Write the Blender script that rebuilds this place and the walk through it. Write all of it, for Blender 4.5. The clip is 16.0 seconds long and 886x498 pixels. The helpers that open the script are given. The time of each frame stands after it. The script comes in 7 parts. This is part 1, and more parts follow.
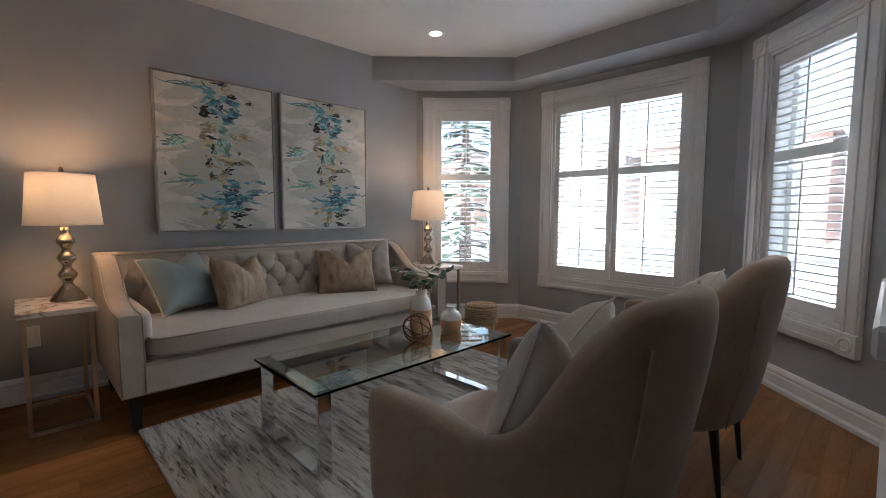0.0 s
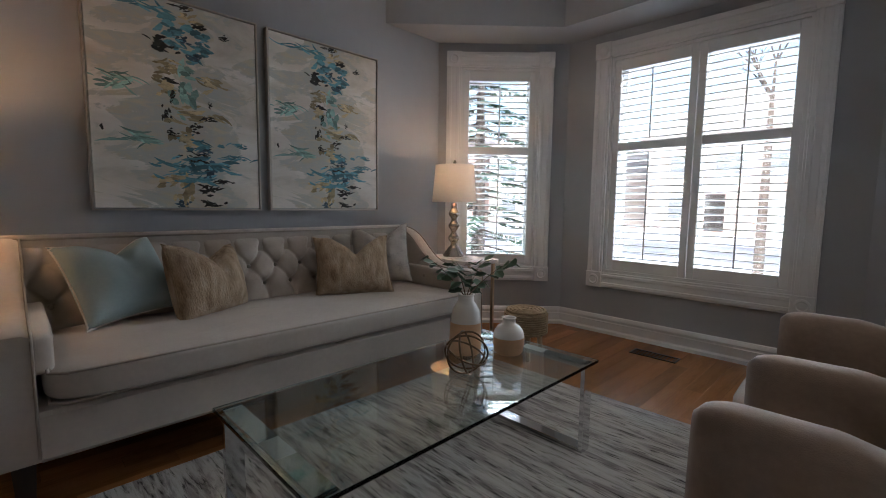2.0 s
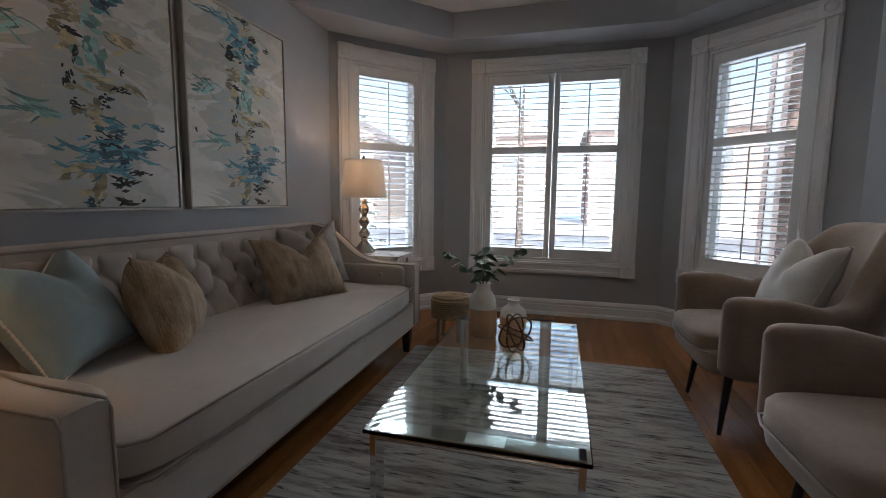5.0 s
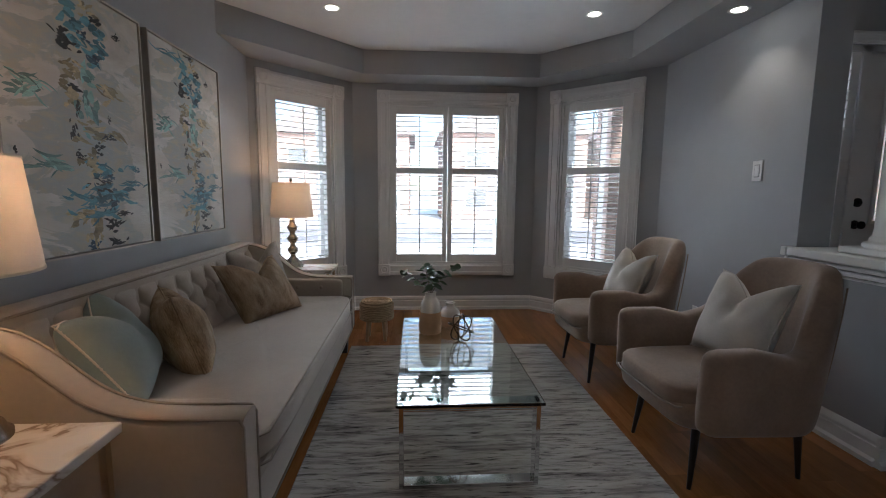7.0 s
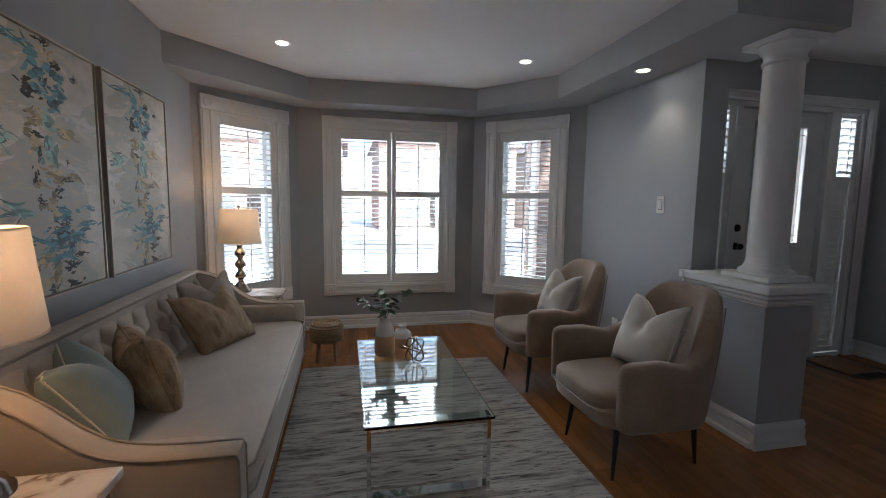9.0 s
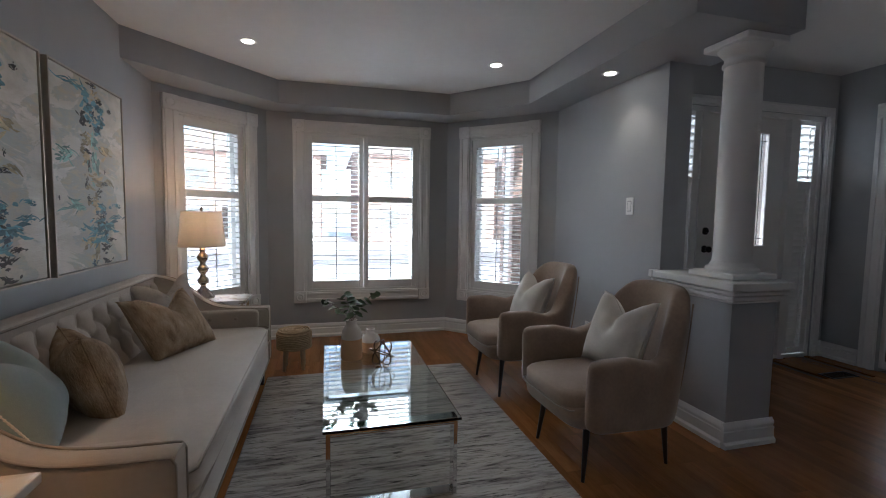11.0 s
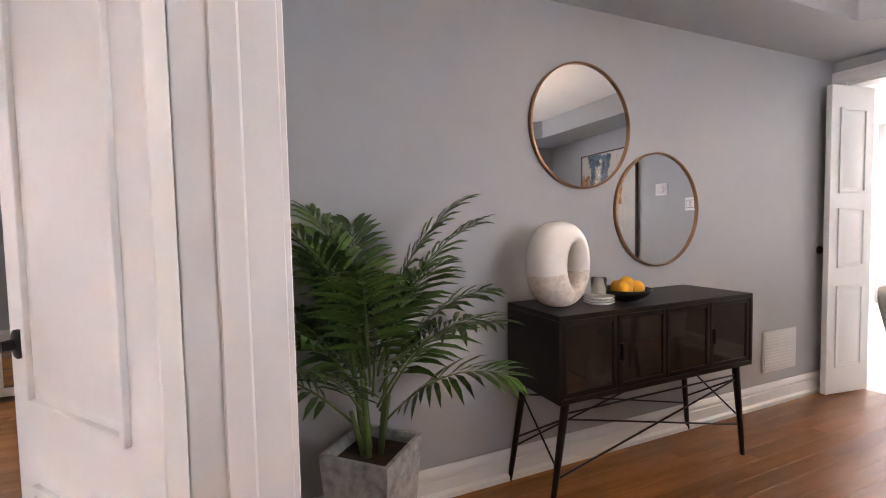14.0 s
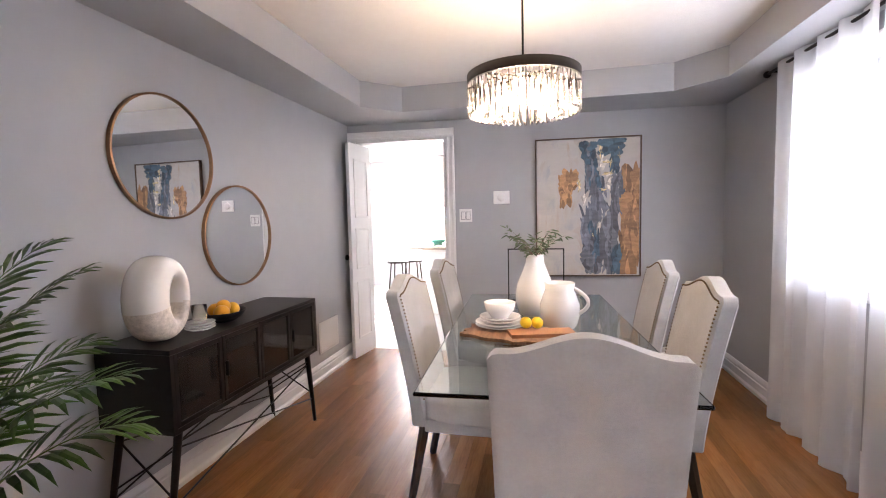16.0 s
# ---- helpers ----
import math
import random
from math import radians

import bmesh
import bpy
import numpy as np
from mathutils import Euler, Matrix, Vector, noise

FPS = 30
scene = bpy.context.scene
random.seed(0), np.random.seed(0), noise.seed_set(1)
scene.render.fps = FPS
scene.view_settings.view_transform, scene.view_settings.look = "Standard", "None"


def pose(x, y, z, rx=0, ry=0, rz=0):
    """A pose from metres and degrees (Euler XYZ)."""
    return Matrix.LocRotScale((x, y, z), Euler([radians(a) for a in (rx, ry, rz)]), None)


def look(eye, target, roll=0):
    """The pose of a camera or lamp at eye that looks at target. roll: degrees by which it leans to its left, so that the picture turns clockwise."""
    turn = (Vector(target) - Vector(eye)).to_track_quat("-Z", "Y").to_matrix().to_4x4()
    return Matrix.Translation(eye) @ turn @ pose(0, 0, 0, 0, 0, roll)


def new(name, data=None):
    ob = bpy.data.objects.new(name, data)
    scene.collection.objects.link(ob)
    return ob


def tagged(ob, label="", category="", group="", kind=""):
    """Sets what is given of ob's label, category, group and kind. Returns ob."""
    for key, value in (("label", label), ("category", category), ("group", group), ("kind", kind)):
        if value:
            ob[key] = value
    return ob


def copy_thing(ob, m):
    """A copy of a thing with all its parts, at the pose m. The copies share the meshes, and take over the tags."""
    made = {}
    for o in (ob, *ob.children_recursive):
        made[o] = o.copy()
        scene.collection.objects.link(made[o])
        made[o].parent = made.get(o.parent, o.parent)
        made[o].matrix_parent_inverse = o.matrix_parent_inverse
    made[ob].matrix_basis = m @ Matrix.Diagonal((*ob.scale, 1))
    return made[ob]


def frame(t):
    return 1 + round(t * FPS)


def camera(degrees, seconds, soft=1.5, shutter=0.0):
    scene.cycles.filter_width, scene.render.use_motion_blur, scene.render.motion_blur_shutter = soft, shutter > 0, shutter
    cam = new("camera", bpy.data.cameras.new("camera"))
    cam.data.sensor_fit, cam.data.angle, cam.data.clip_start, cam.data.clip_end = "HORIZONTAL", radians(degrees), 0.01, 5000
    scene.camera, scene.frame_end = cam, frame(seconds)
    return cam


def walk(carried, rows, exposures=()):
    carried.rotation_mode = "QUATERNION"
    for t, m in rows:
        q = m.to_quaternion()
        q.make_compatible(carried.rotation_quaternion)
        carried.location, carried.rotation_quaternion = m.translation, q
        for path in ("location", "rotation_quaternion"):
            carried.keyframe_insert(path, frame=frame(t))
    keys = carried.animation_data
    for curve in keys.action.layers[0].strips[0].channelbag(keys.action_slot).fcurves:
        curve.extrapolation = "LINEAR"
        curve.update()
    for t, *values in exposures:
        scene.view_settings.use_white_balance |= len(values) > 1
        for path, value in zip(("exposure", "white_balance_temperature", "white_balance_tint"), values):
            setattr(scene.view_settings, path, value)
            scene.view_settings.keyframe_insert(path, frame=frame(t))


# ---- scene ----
cam = camera(90.4, 16.0, soft=1.0)
PATH = [
    (0, (0.492, 0.552, 1.036), (1.885, 1.977, 0.869), 0.2),
    (0.5, (0.609, 0.679, 1.015), (1.992, 2.113, 0.844), 0.3),
    (1, (0.739, 0.882, 0.994), (2.119, 2.318, 0.81), 0.5),
    (1.5, (0.816, 1.064, 0.977), (2.201, 2.494, 0.785), 0.5),
    (2, (0.871, 1.265, 0.941), (2.271, 2.68, 0.743), 0.7),
    (2.5, (0.892, 1.439, 0.906), (2.38, 2.759, 0.702), 0.6),
    (3, (0.909, 1.589, 0.882), (2.49, 2.798, 0.679), 0.6),
    (3.5, (0.822, 1.763, 0.875), (2.511, 2.815, 0.673), 0.7),
    (4, (0.67, 1.909, 0.898), (2.469, 2.757, 0.688), 0.6),
    (4.5, (0.461, 1.999, 0.922), (2.329, 2.681, 0.707), 0.6),
    (7, (-0.309, 2.499, 1.144), (1.672, 2.372, 0.899), 0.6),
    (7.5, (-0.395, 2.567, 1.186), (1.577, 2.337, 0.944), 0.6),
    (8, (-0.455, 2.619, 1.237), (1.5, 2.274, 0.997), 0.6),
    (8.5, (-0.5, 2.632, 1.294), (1.446, 2.23, 1.071), 0.7),
    (11, (-0.471, 2.551, 1.208), (1.456, 2.039, 1.062), 0.8),
    (11.5, (-0.434, 2.361, 1.172), (1.45, 1.705, 1.03), 0.5),
    (12, (-0.441, 2.185, 1.155), (1.295, 1.203, 1.022), 0.5),
    (12.5, (-0.463, 2.066, 1.139), (0.94, 0.645, 1.019), 0.3),
    (13, (-0.437, 2.003, 1.132), (0.272, 0.136, 1.03), 0.2),
    (13.5, (-0.459, 2.089, 1.141), (-0.511, 0.093, 1.034), -0.5),
    (14, (-0.345, 2.180, 1.159), (-1.130, 0.343, 1.056), -1.2),
    (14.5, (-0.241, 2.275, 1.218), (-1.529, 0.75, 1.092), -1.3),
    (15, (-0.163, 2.266, 1.233), (-1.798, 1.121, 1.106), -1.4),
    (15.5, (-0.064, 2.234, 1.27), (-1.922, 1.507, 1.133), -1.2),
    (16, (0.012, 2.256, 1.301), (-1.935, 1.819, 1.159), -1.3),
]
EXPOSURES = [(0, 1.85, 5950, 10), (2, 1.46, 5950, 10), (4.5, 1.2, 5950, 10), (7, 1.38, 5950, 10), (8.5, 1.55, 5950, 10), (11, 1.48, 5950, 10), (12, 1.6, 6000, 11), (12.5, 1.65, 6450, 17), (13.0, 2.3, 6600, 20), (13.3, 3.05, 6900, 22), (13.6, 3.3, 7050, 22), (14.2, 3.75, 6900, 22), (15, 3.5, 7300, 25), (16, 3.73, 6750, 23)]
walk(cam, [(t, look(eye, target, roll)) for t, eye, target, roll in PATH], EXPOSURES)

# ---- world and large lights ----
world = bpy.data.worlds.new("sky")
scene.world = world
world.use_nodes = True
wn = world.node_tree.nodes
sky = wn.new("ShaderNodeTexSky")
sky.sky_type, sky.sun_disc = "NISHITA", False
sky.sun_elevation, sky.sun_rotation = radians(33), radians(-100)
world.node_tree.links.new(sky.outputs[0], wn["Background"].inputs[0])
wn["Background"].inputs[1].default_value = 0.15


def lamp(name, kind, energy, m, color=(1, 1, 1), **sizes):
    data = bpy.data.lights.new(name, kind)
    data.energy, data.color = energy, color
    if kind == "AREA":
        data.shape, data.size, data.size_y = "RECTANGLE", sizes["size"], sizes["size_y"]
        if "spread" in sizes:
            data.spread = radians(sizes["spread"])
    elif kind == "SUN":
        data.angle = sizes["angle"]
    else:
        data.shadow_soft_size = sizes["radius"]
        if kind == "SPOT":
            data.spot_size, data.spot_blend = radians(sizes["cone"]), 0.6
    ob = new(name, data)
    ob.matrix_world = m
    return ob


lamp("sun", "SUN", 3.6, look((-6, -1, 4), (0, 0, 0)), (1, 0.95, 0.88), angle=radians(0.5))
DAY = (0.92, 0.96, 1.0)
lamp("bay_daylight", "AREA", 590, look((11.5, 2.18, 5.5), (3.0, 2.18, 1.25)), DAY, size=4.0, size_y=1.6)
lamp("bay_daylight", "AREA", 430, look((10.0, 6.8, 5.3), (3.4, 3.3, 1.25)), DAY, size=3.0, size_y=1.6)
lamp("bay_daylight", "AREA", 170, look((10.0, -0.9, 5.3), (3.4, 1.0, 1.25)), DAY, size=3.0, size_y=1.6)
lamp("dining_daylight", "AREA", 3.0, look((-2.0, 3.86, 1.4), (-2.0, 0, 0.9)), DAY, size=1.7, size_y=1.1)
lamp("kitchen_daylight", "AREA", 9, look((-7.9, 1.1, 1.5), (-4, 1.0, 0.8)), (1, 0.98, 0.95), size=2.8, size_y=1.6)
lamp("entry_daylight", "AREA", 0.22, look((3.0, -0.86, 1.5), (0, -0.86, 1.2)), (1, 0.93, 0.88), size=1.6, size_y=1.6)

# ---- materials ----


def material(name, color, rough=0.6, metal=0.0, var=0.12, scale=8.0, bump=0.0, bump_scale=120.0, stretch=(1, 1, 1), ramp=None, transmission=0.0, ior=1.45, coords="Object", emit=0.0, sheen=0.0, spec=0.5, rand=0.0):
    """A surface with colour variation at two scales and fine relief."""
    mat = bpy.data.materials.new(name)
    mat.use_nodes = True
    nt = mat.node_tree
    n, link = nt.nodes, nt.links.new
    b = n["Principled BSDF"]
    b.inputs["Roughness"].default_value = rough
    b.inputs["Metallic"].default_value = metal
    b.inputs["Transmission Weight"].default_value = transmission
    b.inputs["IOR"].default_value = ior
    b.inputs["Sheen Weight"].default_value = sheen
    b.inputs["Specular IOR Level"].default_value = spec
    tc = n.new("ShaderNodeTexCoord")
    mp = n.new("ShaderNodeMapping")
    mp.inputs["Scale"].default_value = stretch
    link(tc.outputs[coords], mp.inputs[0])
    base = (*color, 1)
    b.inputs["Base Color"].default_value = base
    if var > 0:
        n1, n2 = n.new("ShaderNodeTexNoise"), n.new("ShaderNodeTexNoise")
        n1.inputs["Scale"].default_value, n2.inputs["Scale"].default_value = scale, scale * 9
        n1.inputs["Detail"].default_value, n2.inputs["Detail"].default_value = 5, 3
        link(mp.outputs[0], n1.inputs["Vector"]), link(mp.outputs[0], n2.inputs["Vector"])
        mix = n.new("ShaderNodeMath")
        mix.operation = "ADD"
        m2 = n.new("ShaderNodeMath")
        m2.operation, m2.inputs[1].default_value = "MULTIPLY", 0.5
        link(n2.outputs[0], m2.inputs[0]), link(n1.outputs[0], mix.inputs[0]), link(m2.outputs[0], mix.inputs[1])
        cr = n.new("ShaderNodeValToRGB")
        cr.color_ramp.elements[0].position, cr.color_ramp.elements[1].position = 0.5, 1.0
        if ramp:
            cr.color_ramp.elements[0].color, cr.color_ramp.elements[1].color = (*ramp[0], 1), (*ramp[-1], 1)
            for k, c in enumerate(ramp[1:-1]):
                e = cr.color_ramp.elements.new(0.5 + 0.5 * (k + 1) / (len(ramp) - 1))
                e.color = (*c, 1)
        else:
            cr.color_ramp.elements[0].color = (*[c * (1 - var) for c in color], 1)
            cr.color_ramp.elements[1].color = (*[min(1, c * (1 + var)) for c in color], 1)
        link(mix.outputs[0], cr.inputs[0])
        out = cr.outputs[0]
        if rand > 0:
            oi = n.new("ShaderNodeObjectInfo")
            geo = n.new("ShaderNodeNewGeometry")
            add = n.new("ShaderNodeMath")
            add.operation = "ADD"
            link(oi.outputs["Random"], add.inputs[0]), link(geo.outputs["Random Per Island"], add.inputs[1])
            fr = n.new("ShaderNodeMath")
            fr.operation = "FRACT"
            link(add.outputs[0], fr.inputs[0])
            mr = n.new("ShaderNodeMapRange")
            mr.inputs[3].default_value, mr.inputs[4].default_value = 1 - rand, 1 + rand
            link(fr.outputs[0], mr.inputs[0])
            hs = n.new("ShaderNodeHueSaturation")
            link(mr.outputs[0], hs.inputs["Value"]), link(out, hs.inputs["Color"])
            out = hs.outputs[0]
        link(out, b.inputs["Base Color"])
    if bump > 0:
        nb = n.new("ShaderNodeTexNoise")
        nb.inputs["Scale"].default_value, nb.inputs["Detail"].default_value = bump_scale, 3
        link(mp.outputs[0], nb.inputs["Vector"])
        bp = n.new("ShaderNodeBump")
        bp.inputs["Strength"].default_value, bp.inputs["Distance"].default_value = bump, 0.004
        link(nb.outputs[0], bp.inputs["Height"]), link(bp.outputs[0], b.inputs["Normal"])
    if emit > 0:
        b.inputs["Emission Color"].default_value, b.inputs["Emission Strength"].default_value = base, emit
    return mat


def socket_chain(mat):
    nt = mat.node_tree
    return nt.nodes, nt.links.new, nt.nodes["Principled BSDF"]


def painting_material(name, ground, bands, seed, centre=0.5, width=0.16, loose=0.22):
    """Abstract canvas: pale ground with a broken vertical passage of brush marks."""
    mat = bpy.data.materials.new(name)
    mat.use_nodes = True
    n, link, b = socket_chain(mat)
    b.inputs["Roughness"].default_value = 0.55
    tc = n.new("ShaderNodeTexCoord")
    uv = tc.outputs["UV"]

    def mapped(sx, sy, off):
        m = n.new("ShaderNodeMapping")
        m.inputs["Scale"].default_value, m.inputs["Location"].default_value = (sx, sy, 1), (off + seed, off * 0.7 + seed, seed)
        link(uv, m.inputs[0])
        return m.outputs[0]

    def noise_of(sx, sy, off, detail=6, rough=0.6, dist=0.6):
        t = n.new("ShaderNodeTexNoise")
        t.inputs["Scale"].default_value, t.inputs["Detail"].default_value = 1, detail
        t.inputs["Roughness"].default_value, t.inputs["Distortion"].default_value = rough, dist
        link(mapped(sx, sy, off), t.inputs["Vector"])
        return t.outputs[0]

    def ramp_of(v, stops, mode="LINEAR"):
        c = n.new("ShaderNodeValToRGB")
        c.color_ramp.interpolation = mode
        c.color_ramp.elements[0].position, c.color_ramp.elements[0].color = stops[0][0], (*stops[0][1], 1)
        c.color_ramp.elements[1].position, c.color_ramp.elements[1].color = stops[-1][0], (*stops[-1][1], 1)
        for p, col in stops[1:-1]:
            c.color_ramp.elements.new(p).color = (*col, 1)
        link(v, c.inputs[0])
        return c.outputs[0]

    def math_of(op, a, c):
        m = n.new("ShaderNodeMath")
        m.operation = op
        for k, v in enumerate((a, c)):
            if isinstance(v, (int, float)):
                m.inputs[k].default_value = v
            else:
                link(v, m.inputs[k])
        return m.outputs[0]

    def mixed(f, a, c):
        m = n.new("ShaderNodeMix")
        m.data_type = "RGBA"
        link(f, m.inputs["Factor"]), link(a, m.inputs["A"]), link(c, m.inputs["B"])
        return m.outputs["Result"]

    back = ramp_of(noise_of(1.6, 5.0, 3.1), ground)
    sep = n.new("ShaderNodeSeparateXYZ")
    link(uv, sep.inputs[0])
    wander = math_of("MULTIPLY", math_of("SUBTRACT", noise_of(0.4, 2.2, 7.3, 2), 0.5), loose * 2)
    dist = math_of("ABSOLUTE", math_of("SUBTRACT", math_of("ADD", sep.outputs[0], wander), centre), 0)
    for k, (stops, sx, sy, wide, cut) in enumerate(bands):
        patch = noise_of(sx, sy, 11.7 * (k + 1), 7, 0.65, 1.2)
        edge = math_of("SUBTRACT", math_of("ADD", patch, 0.0), math_of("MULTIPLY", dist, 1.0 / (width * wide)))
        f = ramp_of(edge, [(cut, (0, 0, 0)), (cut + 0.035, (1, 1, 1))])
        back = mixed(f, back, ramp_of(noise_of(sx * 2.3, sy * 2.6, 5.9 * (k + 2)), stops))
    link(back, b.inputs["Base Color"])
    bp = n.new("ShaderNodeBump")
    bp.inputs["Strength"].default_value, bp.inputs["Distance"].default_value = 0.35, 0.004
    link(noise_of(14, 60, 2.2), bp.inputs["Height"]), link(bp.outputs[0], b.inputs["Normal"])
    return mat


WALL = material("grey wall paint", (0.39, 0.40, 0.415), 0.5, var=0.035, scale=1.2, bump=0.10, bump_scale=300)
CEIL = material("stippled white ceiling", (0.74, 0.74, 0.73), 0.85, var=0.03, scale=2, bump=0.5, bump_scale=140)
TRIM = material("white satin trim paint", (0.76, 0.76, 0.75), 0.32, var=0.02, scale=3, bump=0.03, bump_scale=90)
OAK = material("honey oak floor", (0.34, 0.15, 0.05), 0.24, var=0.2, scale=1.6, stretch=(1.0, 9, 9), bump=0.05, bump_scale=30, ramp=[(0.205, 0.08, 0.023), (0.285, 0.12, 0.036), (0.335, 0.15, 0.05)], rand=0.2)
SUBFLOOR = material("dark floor joints", (0.07, 0.035, 0.015), 0.8, var=0.1)
LINEN = material("oatmeal linen upholstery", (0.455, 0.405, 0.35), 0.85, var=0.07, scale=6, bump=0.35, bump_scale=520, sheen=0.25)
PIPING = material("taupe piping", (0.36, 0.32, 0.275), 0.85, var=0.05)
TAUPE = material("taupe velvet upholstery", (0.27, 0.195, 0.143), 0.85, var=0.16, scale=7, bump=0.14, bump_scale=420, sheen=0.3)
GREYLINEN = material("pale grey linen upholstery", (0.37, 0.372, 0.37), 0.85, var=0.08, scale=12, bump=0.35, bump_scale=420, sheen=0.2)
NAIL = material("antique brass nailhead", (0.20, 0.14, 0.085), 0.4, metal=1, var=0.1)
ESPRESSO = material("espresso stained wood", (0.022, 0.015, 0.012), 0.35, var=0.25, scale=6, stretch=(1, 1, 0.15))
CHROME = material("polished chrome", (0.72, 0.73, 0.75), 0.07, metal=1, var=0.02)
BRUSHED = material("brushed steel", (0.62, 0.63, 0.64), 0.32, metal=1, var=0.1, scale=12, stretch=(1, 30, 1))
BRASS = material("brushed champagne metal", (0.55, 0.44, 0.31), 0.3, metal=1, var=0.08, scale=20)
LAMPMETAL = material("antiqued silver champagne leaf", (0.44, 0.40, 0.35), 0.22, metal=1, var=0.18, scale=25)
BLACK = material("black powder coated metal", (0.013, 0.012, 0.012), 0.45, metal=0.6, var=0.2, scale=20)
DARKMETAL = material("dark bronze metal", (0.014, 0.009, 0.007), 0.42, metal=0.3, var=0.3, scale=14, bump=0.05, bump_scale=60)
BRONZE = material("aged bronze wire", (0.14, 0.085, 0.045), 0.35, metal=0.9, var=0.2, scale=30)
GLASS = material("clear glass", (0.97, 0.99, 0.98), 0.0, var=0, transmission=1, ior=1.45)
SMOKE = material("smoked cabinet glass", (0.035, 0.026, 0.022), 0.05, var=0, transmission=0.4, ior=1.45)
GREENGLASS = material("green edged table glass", (0.86, 0.95, 0.92), 0.0, var=0, transmission=1, ior=1.5)
MIRROR = material("silvered mirror", (0.86, 0.88, 0.89), 0.015, metal=1, var=0)
COPPER = material("aged copper rim", (0.28, 0.16, 0.09), 0.4, metal=0.9, var=0.15, scale=20)
GLOSSWHITE = material("glossy white ceramic", (0.80, 0.785, 0.76), 0.12, var=0.02, scale=6)
SPECKLE = material("speckled sand ceramic", (0.62, 0.57, 0.51), 0.6, var=0.22, scale=60, bump=0.3, bump_scale=220)
TERRACOTTA = material("peach clay ceramic", (0.64, 0.39, 0.23), 0.6, var=0.08, scale=14, bump=0.1, bump_scale=200)
AQUA = material("powder blue cushion linen", (0.33, 0.42, 0.43), 0.9, var=0.06, scale=10, bump=0.4, bump_scale=420, sheen=0.2)
TAN = material("tan distressed chenille", (0.40, 0.30, 0.18), 0.9, var=0.3, scale=7, stretch=(4.5, 4.5, 1.4), bump=1.0, bump_scale=38, ramp=[(0.22, 0.155, 0.095), (0.38, 0.285, 0.19), (0.50, 0.405, 0.30)])
SPECKCUSHION = material("grey printed cushion linen", (0.42, 0.38, 0.34), 0.9, scale=16, bump=0.4, bump_scale=380, ramp=[(0.30, 0.28, 0.27), (0.46, 0.42, 0.38), (0.50, 0.46, 0.42)])
IVORY = material("ivory cushion linen", (0.55, 0.52, 0.47), 0.9, var=0.06, scale=12, bump=0.15, bump_scale=420, sheen=0.2)
STITCH = material("cream whipstitch yarn", (0.75, 0.72, 0.66), 0.9, var=0.05)
JUTE = material("woven jute", (0.36, 0.27, 0.17), 0.95, scale=30, stretch=(1, 1, 6), bump=0.8, bump_scale=110, ramp=[(0.22, 0.155, 0.09), (0.38, 0.285, 0.18), (0.48, 0.38, 0.26)])
RAWWOOD = material("pale raw wood", (0.42, 0.30, 0.19), 0.6, var=0.15, scale=10, stretch=(4, 4, 0.6))
LIVEEDGE = material("live edge walnut board", (0.25, 0.13, 0.065), 0.5, scale=5, stretch=(1, 7, 3), ramp=[(0.13, 0.065, 0.03), (0.27, 0.14, 0.07), (0.38, 0.22, 0.12)])
LEATHER = material("tan cutting board wood", (0.36, 0.17, 0.08), 0.45, var=0.12, scale=8, stretch=(1, 6, 3))
LEMON = material("lemon rind", (0.85, 0.58, 0.02), 0.4, var=0.06, scale=20, bump=0.2, bump_scale=300)
ORANGE = material("orange rind", (0.85, 0.40, 0.02), 0.42, var=0.06, scale=20, bump=0.25, bump_scale=300)
PALM = material("palm frond green", (0.048, 0.105, 0.017), 0.4, var=0.35, scale=9, rand=0.3)
PALMSTEM = material("palm stem green", (0.10, 0.16, 0.04), 0.5, var=0.2, scale=12)
EUCALYPTUS = material("eucalyptus leaf", (0.065, 0.115, 0.065), 0.55, var=0.2, scale=20, rand=0.25)
OLIVE = material("olive leaf", (0.085, 0.12, 0.055), 0.5, var=0.2, scale=20, rand=0.3)
TWIG = material("brown twig", (0.12, 0.075, 0.045), 0.8, var=0.2)
PLASTIC = material("white plastic", (0.78, 0.78, 0.76), 0.35, var=0.02)
DARKSLOT = material("dark recess", (0.02, 0.02, 0.02), 0.8, var=0.1)
SOIL = material("potting bark", (0.05, 0.032, 0.02), 0.95, var=0.4, scale=40, bump=0.8, bump_scale=80)
SNOW = material("snow", (0.86, 0.88, 0.92), 0.7, var=0.04, scale=0.6, bump=0.2, bump_scale=6)
ASPHALT = material("wet asphalt with slush", (0.30, 0.30, 0.31), 0.6, var=0.35, scale=0.8)
ROOF = material("snowy brown shingles", (0.30, 0.25, 0.23), 0.9, var=0.25, scale=6)
STUCCO = material("house siding", (0.52, 0.44, 0.38), 0.8, var=0.1)
EVERGREEN = material("spruce needles", (0.035, 0.07, 0.04), 0.7, var=0.4, scale=6, rand=0.3)
BARK = material("bark", (0.09, 0.065, 0.05), 0.9, var=0.3, scale=12)
GREENDISH = material("jade green ceramic", (0.10, 0.42, 0.28), 0.2, var=0.05)
COUNTER = material("beige granite", (0.45, 0.36, 0.26), 0.15, var=0.3, scale=60)
BACKSPLASH = material("stone mosaic", (0.42, 0.36, 0.30), 0.4, var=0.3, scale=40, stretch=(1, 1, 6))
CREAMCAB = material("cream cabinet paint", (0.72, 0.70, 0.63), 0.35, var=0.02)
KITCHENWALL = material("pale kitchen paint", (0.70, 0.70, 0.68), 0.6, var=0.02)
